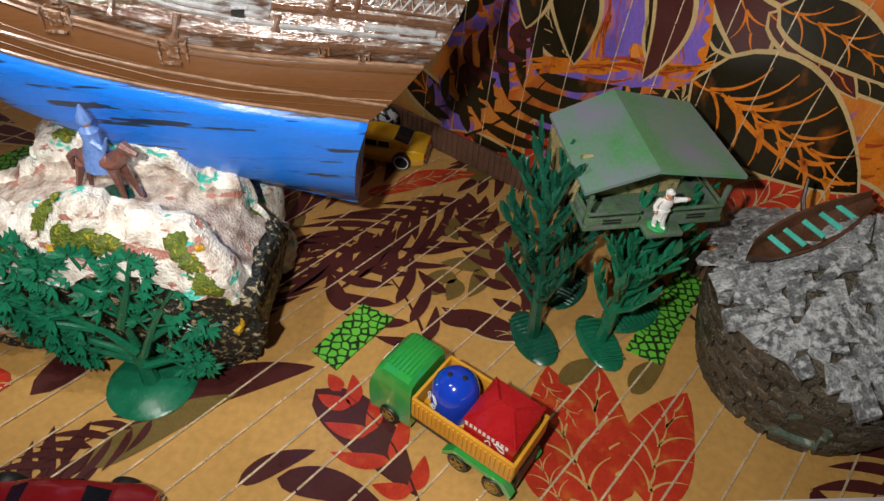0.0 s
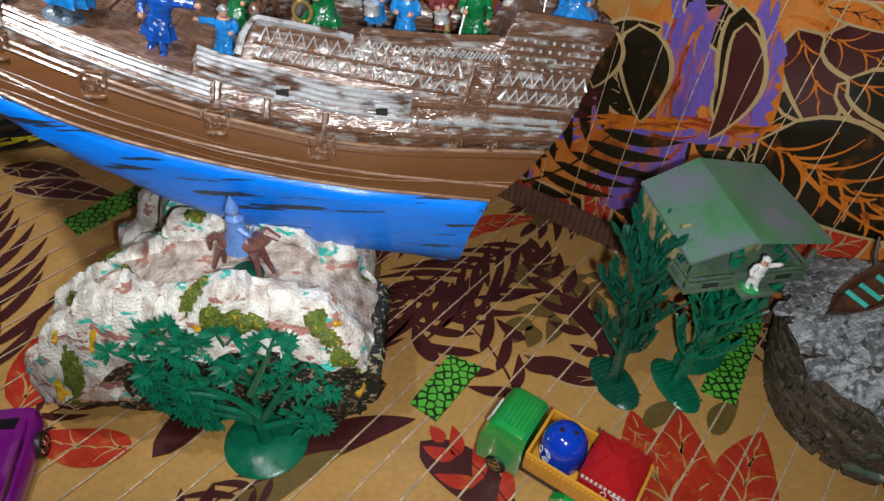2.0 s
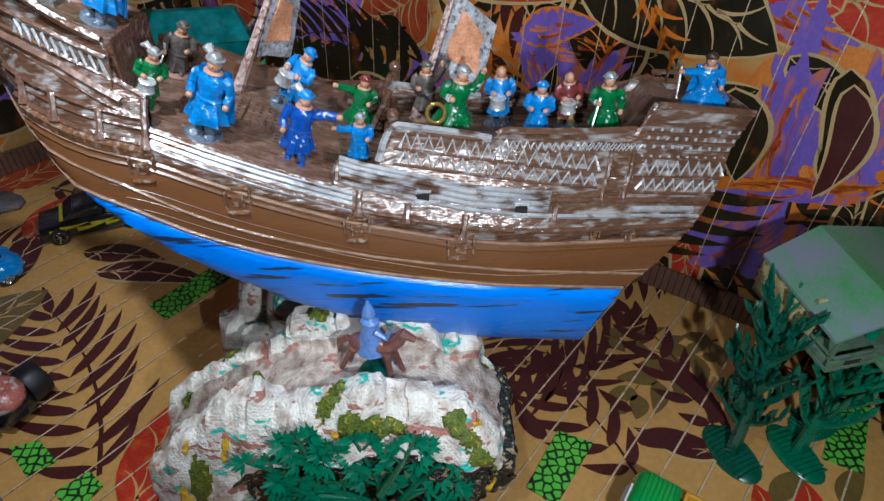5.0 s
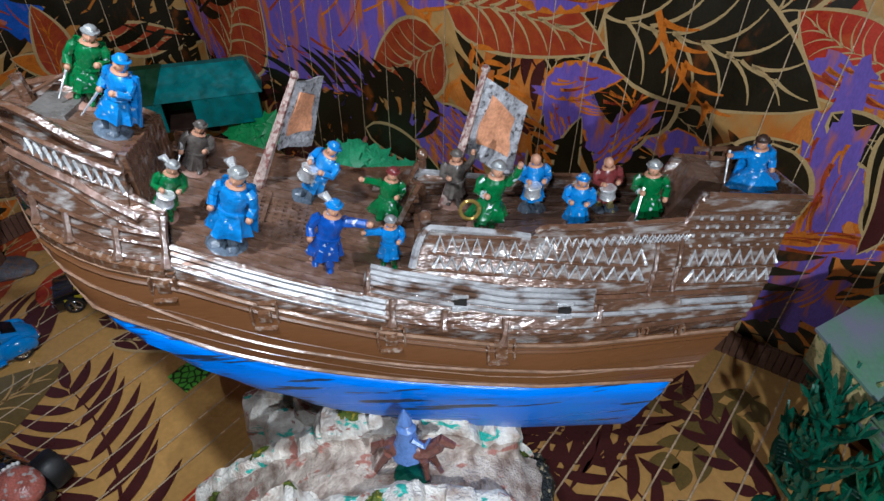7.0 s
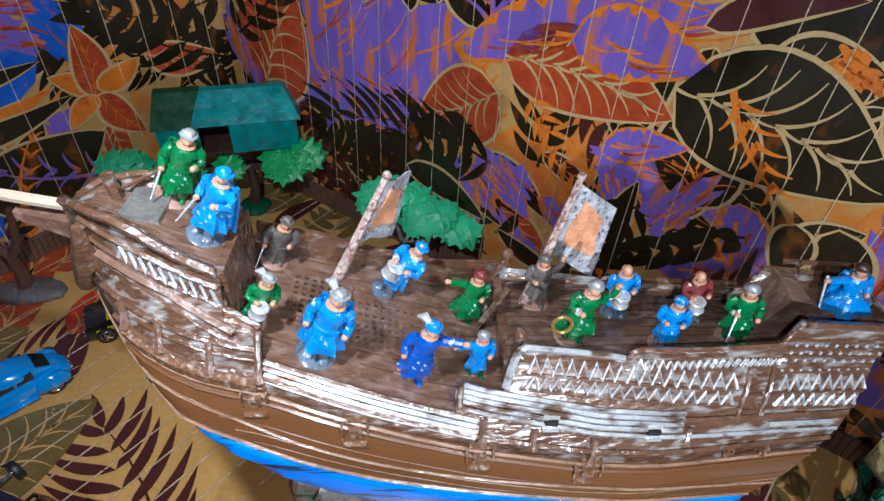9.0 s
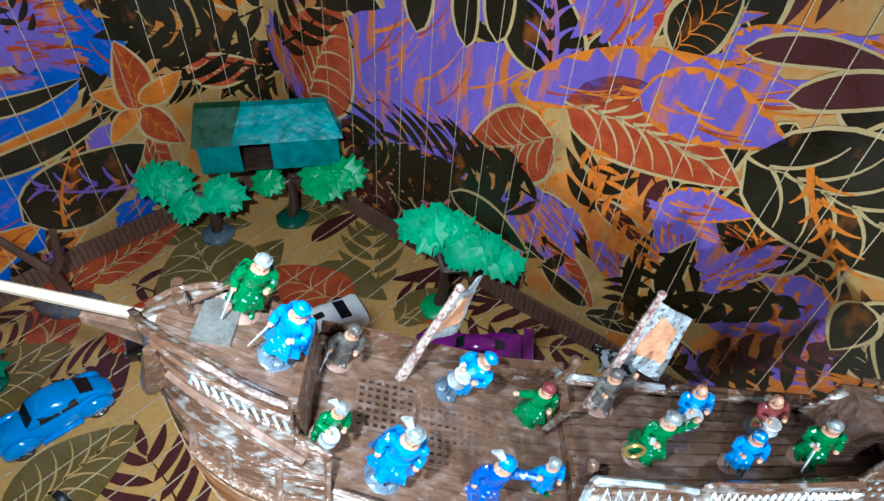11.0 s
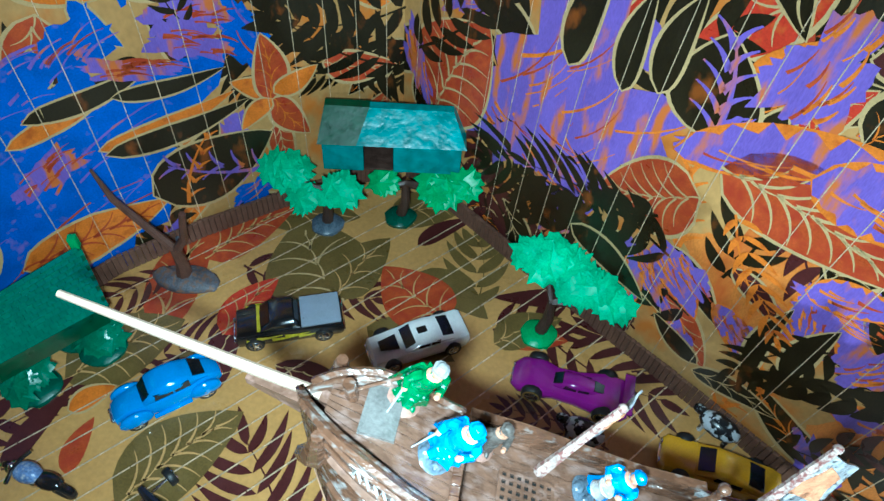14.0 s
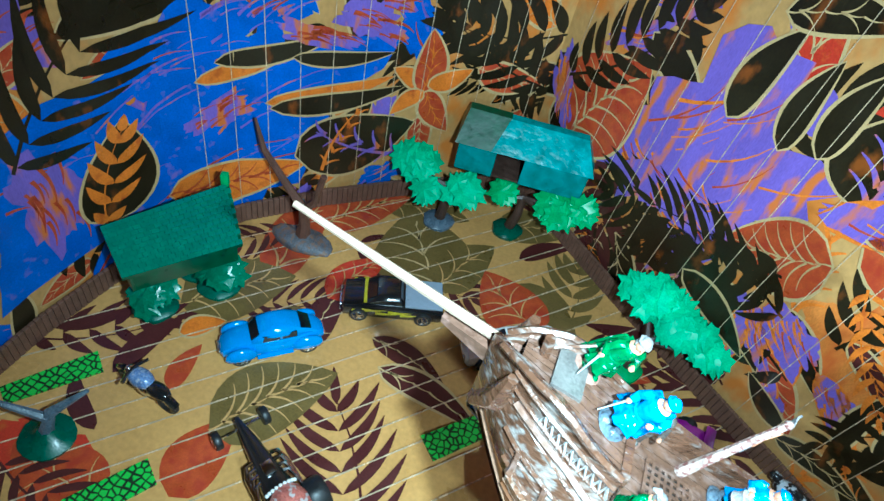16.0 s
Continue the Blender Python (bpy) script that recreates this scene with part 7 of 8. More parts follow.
def shingle_hut():
    """Green hut whose single-pitch roof is laid with rows of small shingles."""
    A, B, C, D = Vector((-45.3, 32.1, 7.3)), Vector((-41.2, 39.4, 7.3)), Vector((-38.4, 36.6, 5.4)), Vector((-42.9, 30.6, 5.4))
    ob = thing("shingle_hut", "green toy hut with a shingled sloping roof on green trees", "toy house", (0, 0, 0))
    b = bmesh.new()
    t = Vector((0, 0, -0.25))
    loft(b, [[A, B, C, D], [A + t, B + t, C + t, D + t]])
    part("roof_board", b, TEALDARK, ob, smooth=False)
    rows, cols = 12, 17
    nrm = (B - A).cross(D - A).normalized()
    nrm = nrm if nrm.z > 0 else -nrm
    for i in range(rows):
        for j in range(cols):
            o = 0.5 / cols if i % 2 else 0
            u0, u1 = max(0, (j - 0.48) / cols + o), min(1, (j + 0.48) / cols + o)
            if u1 - u0 < 0.02:
                continue
            v0, v1 = i / rows, min(1.02, (i + 1.06) / rows)

            def at(u, v, h):
                return A.lerp(B, u).lerp(D.lerp(C, u), v) + nrm * h
            b = bmesh.new()
            lo = [b.verts.new(at(u, v, 0)) for u, v in ((u0, v0), (u1, v0), (u1, v1), (u0, v1))]
            hi = [b.verts.new(at(u, v, h)) for u, v, h in ((u0, v0, 0.05), (u1, v0, 0.05), (u1, v1, 0.2), (u0, v1, 0.2))]
            skin(b, lo, hi)
            cap(b, hi)
            part("shingle", b, SHINGLE, ob, smooth=False)
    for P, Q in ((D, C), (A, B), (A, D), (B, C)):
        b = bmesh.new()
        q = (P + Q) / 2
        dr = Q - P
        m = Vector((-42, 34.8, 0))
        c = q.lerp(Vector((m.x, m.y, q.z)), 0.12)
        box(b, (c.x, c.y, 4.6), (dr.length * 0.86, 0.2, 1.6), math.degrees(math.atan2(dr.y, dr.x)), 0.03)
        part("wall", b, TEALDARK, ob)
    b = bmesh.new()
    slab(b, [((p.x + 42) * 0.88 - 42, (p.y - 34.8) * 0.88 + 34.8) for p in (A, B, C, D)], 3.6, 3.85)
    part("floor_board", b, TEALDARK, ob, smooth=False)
    b = bmesh.new()
    box(b, (-41.4, 39.3, 7.6), (0.5, 0.5, 1.0), 20, 0.05)
    part("chimney", b, LEAFGREEN, ob)


shingle_hut()
for k, (x, y) in enumerate(((-43.0, 32.6), (-40.4, 36.2), (-42.6, 36.8))):
    leafy_tree((x, y, 0), [((0.7, -0.6, 2.7), (1.5, 1.3, 0.8), 45)], (0, 0, 2.4), TREEGREEN, "low dark green toy tree holding the shingled hut", 30 + k, base=TREEDARK, base_r=1.5, bark=TREEDARK)

# ---- round stone tower with a boat on its roof ----


def tower():
    cx, cy = 23.0, 19.6
    ob = thing("stone_tower", "round grey stone toy tower with a chip-covered cone roof", "toy tower", (cx, cy, 0))
    b = bmesh.new()
    lathe(b, (0, 0, 0), [(4.2, 0), (4.9, 1.6), (5.2, 3.4), (5.25, 5.2), (5.0, 6.0)], 40, 0, 0.03)
    part("core", b, STONEDARK, ob)
    rnd = random.Random(7)
    for r in range(10):
        z = 0.3 + r * 0.58
        n = 30
        rad = 4.25 + 1.05 * (z / 3.4) ** 0.7 if z < 3.4 else 5.33
        for k in range(n):
            a = 2 * math.pi * (k + 0.5 * (r % 2)) / n + rnd.uniform(-0.04, 0.04)
            if 0.1 < a % 6.283 < 1.9:
                continue
            if abs(((a - 4.28 + 3.14) % 6.283) - 3.14) < 0.22 and 0.8 < z < 3.2:
                continue
            b = bmesh.new()
            for v in box(b, (0, 0, 0), (0.34, 2 * math.pi * rad / n * rnd.uniform(0.85, 1.0), rnd.uniform(0.44, 0.56)), 0, 0.06):
                v.co += Vector((rnd.uniform(-0.05, 0.05), rnd.uniform(-0.05, 0.05), rnd.uniform(-0.04, 0.04)))
            bmesh.ops.transform(b, matrix=Matrix.Translation((math.cos(a) * rad, math.sin(a) * rad, z)) @ Matrix.Rotation(a, 4, "Z") @ Matrix.Rotation(radians(8), 4, "Y"), verts=b.verts)
            part("stone", b, STONEDARK, ob)
    # arched window in the wall
    b = bmesh.new()
    a0 = 4.28
    pts = []
    for i in range(11):
        t = math.pi * i / 10
        pts.append((math.cos(t) * 0.95, 1.15 + math.sin(t) * 1.15))
    pts = [(u, z + 0.7) for u, z in [(0.95, 0.3)] + pts + [(-0.95, 0.3), (0.95, 0.3)]]
    tube(b, [Matrix.Rotation(a0, 3, "Z") @ Vector((4.55 + 0.25 * z / 2, -u, z)) for u, z in pts], 0.25, 6)
    part("window_frame", b, mat("grey_green_stone_frame", (0.09, 0.13, 0.10), 0.35, var=0.4, second=(0.35, 0.38, 0.36), cover=0.36, bump=0.6), ob, "rounded grey-green frame")
    b = bmesh.new()
    box(b, Matrix.Rotation(a0, 3, "Z") @ Vector((4.62, 0, 1.85)), (0.2, 1.6, 1.5), math.degrees(a0))
    part("window_opening", b, mat("tan_board_behind_window", (0.34, 0.2, 0.08), 0.6, var=0.3), ob, "tan board seen through the window", smooth=False)
    # roof
    b = bmesh.new()
    lathe(b, (0, 0, 0), [(5.5, 5.6), (5.55, 5.8), (4.2, 6.7), (2.4, 8.0), (0.3, 9.3)], 36, 0, 0.02)
    part("roof_core", b, STONEDARK, ob)
    spots = []
    rad = 5.7
    while rad > 0.5:
        n = int(3.9 * rad / 0.68)
        spots += [(rad + rnd.uniform(-0.2, 0.2), 2.1 + 4.2 * (k + rnd.uniform(0, 0.9)) / n) for k in range(n)]
        rad -= 0.5
    for rad, a in spots:
        z = 5.95 + (5.7 - rad) * 0.68 + rnd.uniform(0.02, 0.26)
        b = bmesh.new()
        sx, sy = rnd.choice((rnd.uniform(0.5, 0.9), rnd.uniform(0.8, 1.5))), rnd.uniform(0.45, 0.95)
        for v in box(b, (0, 0, 0), (sx, sy, 0.2)):
            v.co += Vector((rnd.uniform(-0.14, 0.14), rnd.uniform(-0.14, 0.14), 0))
        bmesh.ops.transform(b, matrix=Matrix.Translation((math.cos(a) * rad, math.sin(a) * rad, z)) @ Matrix.Rotation(a, 4, "Z") @ Matrix.Rotation(radians(37 + rnd.uniform(-14, 8)), 4, "Y") @ Matrix.Rotation(rnd.uniform(-0.9, 0.9), 4, "Z")
                            @ Matrix.Rotation(radians(rnd.uniform(-10, 10)), 4, "X"), verts=b.verts)
        part("roof_chip", b, STONEGREY, ob, smooth=False)


tower()


def boat():
    ob = thing("rowing_boat", "brown toy boat with turquoise thwarts lying on the tower's roof", "toy boat", (20.3, 20.3, 8.2), 19.5, tilt=(8, -19))
    ob.scale = (0.78, 0.85, 0.85)
    BOATBROWN = mat("dark_brown_boat_paint", (0.085, 0.035, 0.018), 0.4, var=0.35, bump=0.5)
    b = bmesh.new()
    outer, inner = [], []
    for i in range(9):
        t = i / 8
        x = -3.7 + 7.4 * t
        w = 1.05 * max(0.05, math.sin(math.pi * min(1, t * 1.02)) ** 0.55) if t < 0.98 else 0.35
        k = 0.35 * abs(t - 0.45) ** 2 * 4
        outer.append([(x, -w, 0.8 + k), (x, -w * 0.75, 0.25 + k), (x, 0, 0.02 + k), (x, w * 0.75, 0.25 + k), (x, w, 0.8 + k), (x, w * 0.86, 0.8 + k), (x, w * 0.6, 0.36 + k), (x, 0, 0.18 + k), (x, -w * 0.6, 0.36 + k), (x, -w * 0.86, 0.8 + k)])
    loft(b, outer)
    part("boat_hull", b, BOATBROWN, ob)
    for x in (-1.8, -0.9, 0.2, 1.2, 2.2):
        b = bmesh.new()
        box(b, (x, 0, 0.62), (0.28, 1.2, 0.1), 12, 0.02)
        part("thwart", b, AQUA, ob, "turquoise painted thwart")
    b = bmesh.new()
    tube(b, [(0.4, 0.9, 0.4), (0.7, 1.5, 0.9), (1.3, 2.1, 1.5)], [0.14, 0.12, 0.08], 6)
    part("stick", b, BARK, ob)


boat()

# ---- snakeskin cards on the floor ----


def card(pts, label, z=0.14):
    b = bmesh.new()
    slab(b, pts, 0.0, z)
    c = part("snakeskin_card", b, [CARD], smooth=False)
    tagged(c, label, "card", "snakeskin cards")


card([(1.6, 22.4), (3.3, 21.6), (0.8, 18.3), (-0.5, 19.3)], "green snakeskin-print card lying beside the toy truck")
card([(19.4, 26.7), (20.9, 26.1), (16.5, 19.5), (14.9, 20.4)], "green snakeskin-print card lying beside the stone tower")
card([(-18.6, 36.6), (-17.4, 35.6), (-21.2, 31.0), (-22.6, 32.2)], "long green snakeskin-print card lying under the ship's bow")
card([(-46.9, 23.4), (-43.8, 28.0), (-42.5, 27.0), (-45.8, 22.7)], "green snakeskin-print card lying near the curved wall")
card([(-39.0, 19.7), (-36.5, 23.6), (-35.1, 22.6), (-37.5, 18.7)], "green snakeskin-print card lying before the black trike")
card([(-23.3, 19.7), (-22.0, 20.8), (-21.1, 20.0), (-22.0, 18.5)], "small green snakeskin-print card beside a cream boulder")
card([(-26.6, 22.2), (-25.2, 22.6), (-23.9, 21.4), (-25.0, 20.6)], "small green snakeskin-print card by the black trike")

# ---- toy vehicles ----
TYRE = mat("black_tyre_plastic", (0.012, 0.012, 0.013), 0.45, var=0.3)
CHROME = mat("chrome", (0.75, 0.75, 0.76), 0.12, metal=1.0, var=0.1, bump=0)
GLASS = mat("dark_tinted_window_plastic", (0.008, 0.009, 0.012), 0.08, var=0.2, bump=0)


def gloss(name, col):
    return mat(name, col, 0.16, var=0.1, bump=0.04, coat=0.8, coarse=90)


def wheel(parent, x, y, r, w, rim=CHROME, ring_m=None):
    s = 1 if y > 0 else -1
    b = bmesh.new()
    prof = [(r * 0.55, -w / 2), (r * 0.92, -w / 2), (r, -w * 0.3), (r, w * 0.3), (r * 0.92, w / 2), (r * 0.55, w / 2)]
    loft(b, [[(x + math.cos(a) * q, y + d, r + math.sin(a) * q) for a in (2 * math.pi * i / 20 for i in range(20))] for q, d in prof])
    t = part("wheel", b, TYRE, parent)
    b = bmesh.new()
    yo = y + s * w / 2
    loft(b, [[(x + math.cos(a) * q, yo + d * s, r + math.sin(a) * q) for a in (2 * math.pi * i / 16 for i in range(16))] for q, d in ((r * 0.66, 0.0), (r * 0.62, 0.03), (r * 0.5, -0.03), (r * 0.2, 0.0), (r * 0.12, 0.05))])
    for k in range(5):
        a = 2 * math.pi * k / 5
        tube(b, [(x, yo + 0.03 * s, r), (x + math.cos(a) * r * 0.55, yo + 0.03 * s, r + math.sin(a) * r * 0.55)], 0.05, 4)
    part("rim", b, rim, t)
    if ring_m:
        b = bmesh.new()
        tube(b, [(x + math.cos(a) * r * 0.74, yo + 0.01 * s, r + math.sin(a) * r * 0.74) for a in (2 * math.pi * i / 20 for i in range(21))], 0.05, 4)
        part("rim_ring", b, ring_m, t)


def section(x, hw, z0, z1, round_=0.35, shoulder=0.86):
    """A rounded body section across the car."""
    zs = z0 + (z1 - z0) * (1 - round_)
    return [(x, -hw * 0.94, z0), (x, -hw, z0 + (zs - z0) * 0.5), (x, -hw, zs), (x, -hw * shoulder, z1 - (z1 - zs) * 0.25), (x, -hw * shoulder * 0.7, z1), (x, 0, z1 + 0.02),
            (x, hw * shoulder * 0.7, z1), (x, hw * shoulder, z1 - (z1 - zs) * 0.25), (x, hw, zs), (x, hw, z0 + (zs - z0) * 0.5), (x, hw * 0.94, z0)]


def car(name, label, place, turn, paint, body, cabin, wheels, category="toy car", r=0.62, ring_m=None, rim=CHROME, roof_mat=None):
    """A die-cast car: lofted body and cabin, glass set into the cabin, wheels, lights and bumpers. body, cabin: rows of x, half width, low, high."""
    ob = thing(name, label, category, place, turn)
    b = bmesh.new()
    loft(b, [section(*row) for row in body])
    part("body", b, paint, ob)
    b = bmesh.new()
    loft(b, [section(x, hw, z0, z1, 0.3, 0.82) for x, hw, z0, z1 in cabin])
    part("cabin", b, roof_mat or paint, ob)
    # windows
    x0, hw0, zl, _ = cabin[0]
    x1 = cabin[-1][0]
    top = max(c[3] for c in cabin)
    wide = max(c[1] for c in cabin)
    mid0, mid1 = cabin[1], cabin[-2]
    for name2, a, c in (("windscreen", cabin[0], mid0), ("rear_window", cabin[-1], mid1)):
        b = bmesh.new()
        d = 0.05 if a[0] > c[0] else -0.05
        quad = [(a[0] + (c[0] - a[0]) * t + d, s * (a[1] + (c[1] - a[1]) * t) * 0.74, a[3] + (c[3] - a[3]) * t + 0.06) for t, s in ((0.12, -1), (0.12, 1), (0.9, 1), (0.9, -1))]
        loft(b, [quad, [(p[0] - d * 2, p[1], p[2] - 0.14) for p in quad]])
        part(name2, b, GLASS, ob, smooth=False)
    for s in (-1, 1):
        for f0, f1 in ((0.08, 0.48), (0.54, 0.92)):
            b = bmesh.new()
            xa, xb = mid0[0] + (mid1[0] - mid0[0]) * f0 + 0.12 * (1 if f0 < 0.2 else 0), mid0[0] + (mid1[0] - mid0[0]) * f1
            y = s * (wide + 0.015)
            z0, z1 = zl + (top - zl) * 0.22, zl + (top - zl) * 0.66
            loft(b, [[(xa, y, z0), (xb, y, z0), (xb, y * 0.97, z1), (xa - 0.12 * (1 if f0 < 0.2 else 0), y * 0.97, z1)], [(xa, y * 0.9, z0), (xb, y * 0.9, z0), (xb, y * 0.88, z1), (xa, y * 0.88, z1)]])
            part("side_window", b, GLASS, ob, smooth=False)
    front, rear = body[0], body[-1]
    for s in (-1, 1):
        b = bmesh.new()
        ball(b, (front[0] - 0.02 + 0.05, s * front[1] * 0.68, (front[2] + front[3]) / 2 + 0.1), (0.12, 0.22, 0.18), 10, 7)
        part("headlight", b, CHROME, ob)
        b = bmesh.new()
        ball(b, (rear[0], s * rear[1] * 0.7, (rear[2] + rear[3]) / 2 + 0.05), (0.07, 0.16, 0.12), 8, 6)
        part("tail_light", b, TAILRED, ob)
    for e, d in ((front, 0.1), (rear, -0.1)):
        b = bmesh.new()
        box(b, (e[0] + d * 0.5, 0, e[2] + 0.16), (0.14, e[1] * 1.9, 0.16), 0, 0.04)
        part("bumper", b, CHROME, ob)
    for x, y, w in wheels:
        for s in (-1, 1):
            wheel(ob, x, s * y, r, w, rim, ring_m)
    return ob


TAILRED = mat("red_lens", (0.35, 0.01, 0.01), 0.2)
SKY = gloss("bright_blue_car_paint", (0.01, 0.24, 0.66))
beetle = car("toy_car", "bright blue rounded die-cast car with chrome bumpers", (-34.6, 33.9, 0), -137.5, SKY,
             [(3.45, 0.5, 0.45, 0.75), (3.3, 0.75, 0.4, 1.1), (2.7, 0.85, 0.38, 1.5), (1.7, 0.95, 0.36, 1.66), (0.4, 1.2, 0.34, 1.5), (-1.2, 1.2, 0.34, 1.55), (-2.2, 1.0, 0.36, 1.65), (-3.0, 0.85, 0.4, 1.35), (-3.45, 0.55, 0.45, 0.9)],
             [(1.5, 0.85, 1.4, 1.55), (0.85, 0.98, 1.4, 2.35), (0.0, 1.0, 1.4, 2.62), (-0.9, 1.0, 1.4, 2.55), (-1.7, 0.95, 1.4, 2.2), (-2.6, 0.75, 1.3, 1.6)], [(2.2, 1.2, 0.5), (-2.2, 1.2, 0.5)])
for x in (2.2, -2.2):
    for s in (-1, 1):
        b = bmesh.new()
        for v in ball(b, (x, s * 1.15, 0.75), (1.05, 0.38, 0.75), 14, 10):
            v.co.z = max(0.62 if abs(v.co.x - x) < 0.6 else 0.4, v.co.z)
        part("fender", b, SKY, beetle)
for s in (-1, 1):
    b = bmesh.new()
    box(b, (0, s * 1.28, 0.45), (2.4, 0.3, 0.12), 0, 0.04)
    part("running_board", b, SKY, beetle)

BLACKCAR = gloss("black_car_paint", (0.010, 0.010, 0.011))
pick = car("toy_pickup", "black die-cast pickup with yellow flames and a silver bed cover", (-28.7, 40.7, 0), -157, BLACKCAR,
           [(3.7, 1.1, 0.45, 1.0), (3.5, 1.35, 0.35, 1.45), (1.4, 1.42, 0.35, 1.65), (0.0, 1.45, 0.35, 1.65), (-3.5, 1.45, 0.35, 1.62), (-3.75, 1.35, 0.45, 1.4)],
           [(1.9, 1.15, 1.5, 1.7), (1.1, 1.2, 1.5, 2.35), (0.4, 1.2, 1.5, 2.42), (-0.4, 1.18, 1.5, 2.4), (-0.75, 1.15, 1.5, 1.7)], [(2.4, 1.35, 0.5), (-2.3, 1.35, 0.5)], "toy pickup", 0.65)
b = bmesh.new()
box(b, (-2.25, 0, 1.72), (2.75, 2.55, 0.2), 0, 0.06)
part("bed_cover", b, mat("pale_blue_silver_cover", (0.36, 0.42, 0.52), 0.35, metal=0.2, var=0.08), pick, "pale silver-blue flat cover")
FLAME = mat("yellow_flame_paint", (0.5, 0.42, 0.02), 0.25, var=0.3)
for s in (-1, 1):
    for k, (x, z, L) in enumerate(((2.9, 1.1, 1.6), (2.2, 1.25, 1.8), (1.2, 0.95, 1.9), (0.3, 1.15, 1.7), (-0.6, 0.95, 1.5))):
        b = bmesh.new()
        pts = [(x, z - 0.18), (x - L * 0.5, z - 0.1), (x - L, z + 0.1), (x - L * 0.45, z + 0.08), (x, z + 0.16)]
        loft(b, [[(u, s * 1.44, v) for u, v in pts], [(u, s * 1.475, v) for u, v in pts]])
        part("flame", b, FLAME, pick, "yellow painted flame", smooth=False)
b = bmesh.new()
box(b, (2.0, 0, 1.66), (0.25, 2.2, 0.1), 0, 0.03)
part("cowl", b, FLAME, pick, "yellow strip before the windscreen")

WHITECAR = gloss("white_car_paint", (0.86, 0.86, 0.85))
wc = car("toy_car", "white die-cast muscle car with black windows and hood scoop", (-19.5, 41.2, 0), -148, WHITECAR,
         [(3.5, 1.0, 0.4, 0.85), (3.3, 1.25, 0.3, 1.15), (1.2, 1.35, 0.3, 1.35), (-1.0, 1.38, 0.3, 1.35), (-3.2, 1.38, 0.3, 1.5), (-3.5, 1.25, 0.4, 1.4)],
         [(1.2, 1.1, 1.2, 1.38), (0.3, 1.08, 1.2, 1.85), (-0.7, 1.08, 1.2, 1.9), (-1.5, 1.1, 1.2, 1.75), (-2.5, 1.1, 1.2, 1.5)], [(2.2, 1.3, 0.5), (-2.2, 1.3, 0.55)], r=0.6)
b = bmesh.new()
slab(b, [(2.8, -0.35), (2.8, 0.35), (1.5, 0.6), (1.5, -0.6)], 1.3, 1.44)
part("hood_scoop", b, GLASS, wc, "black scoop", smooth=False)
b = bmesh.new()
box(b, (-0.3, 0, 1.95), (0.7, 0.5, 0.08), 0, 0.02)
part("roof_patch", b, GLASS, wc, smooth=False)

VIOLET = gloss("metallic_purple_car_paint", (0.20, 0.008, 0.20))
pc = car("toy_racer", "glossy purple die-cast racing car with flared fenders", (-8.6, 39.9, 0), 174, VIOLET,
         [(3.9, 0.9, 0.3, 0.6), (3.4, 1.3, 0.25, 1.0), (2.2, 1.45, 0.25, 1.35), (1.0, 1.15, 0.25, 1.1), (-0.5, 1.2, 0.25, 1.2), (-2.2, 1.5, 0.25, 1.5), (-3.6, 1.5, 0.3, 1.35), (-3.9, 1.3, 0.5, 1.3)],
         [(1.2, 0.55, 0.95, 1.15), (0.5, 0.6, 0.95, 1.65), (-0.5, 0.6, 0.95, 1.8), (-1.4, 0.55, 0.95, 1.6), (-2.4, 0.4, 0.95, 1.4)], [(2.4, 1.35, 0.5), (-2.4, 1.4, 0.65)], "toy car", 0.72, ring_m=BRASS)
b = bmesh.new()
box(b, (-3.75, 0, 1.75), (0.7, 3.0, 0.12), 0, 0.04)
for s in (-1, 1):
    box(b, (-3.7, s * 1.2, 1.5), (0.5, 0.12, 0.5), 0, 0.02)
part("spoiler", b, VIOLET, pc)

YELLOWCAR = gloss("yellow_car_paint", (0.68, 0.36, 0.01))
car("toy_car", "yellow die-cast sports car with black windows and stripe", (1.0, 35.95, 0), 169, YELLOWCAR,
          [(3.6, 0.95, 0.35, 0.8), (3.3, 1.25, 0.3, 1.05), (1.2, 1.35, 0.28, 1.3), (-1.0, 1.36, 0.28, 1.35), (-3.0, 1.35, 0.3, 1.5), (-3.6, 1.2, 0.4, 1.35)],
          [(1.5, 1.1, 1.15, 1.3), (0.4, 1.05, 1.15, 1.9), (-0.6, 1.05, 1.15, 1.95), (-1.4, 1.05, 1.15, 1.85), (-2.6, 1.05, 1.15, 1.55)], [(2.2, 1.28, 0.5), (-2.2, 1.28, 0.5)], r=0.62, ring_m=WHITEP, rim=TYRE)
REDCAR = gloss("dark_red_car_paint", (0.20, 0.008, 0.012))
car("toy_car", "glossy dark red die-cast car with dark windows", (-8.6, 10.6, 0), 180, REDCAR,
    [(3.6, 1.0, 0.35, 0.8), (3.3, 1.3, 0.3, 1.2), (1.2, 1.4, 0.28, 1.4), (-1.0, 1.42, 0.28, 1.45), (-3.1, 1.4, 0.3, 1.45), (-3.6, 1.2, 0.4, 1.2)],
    [(1.6, 1.15, 1.2, 1.4), (0.7, 1.1, 1.2, 2.0), (-0.4, 1.1, 1.2, 2.05), (-1.2, 1.1, 1.2, 1.95), (-2.2, 1.1, 1.2, 1.5)], [(2.2, 1.32, 0.5), (-2.2, 1.32, 0.5)])
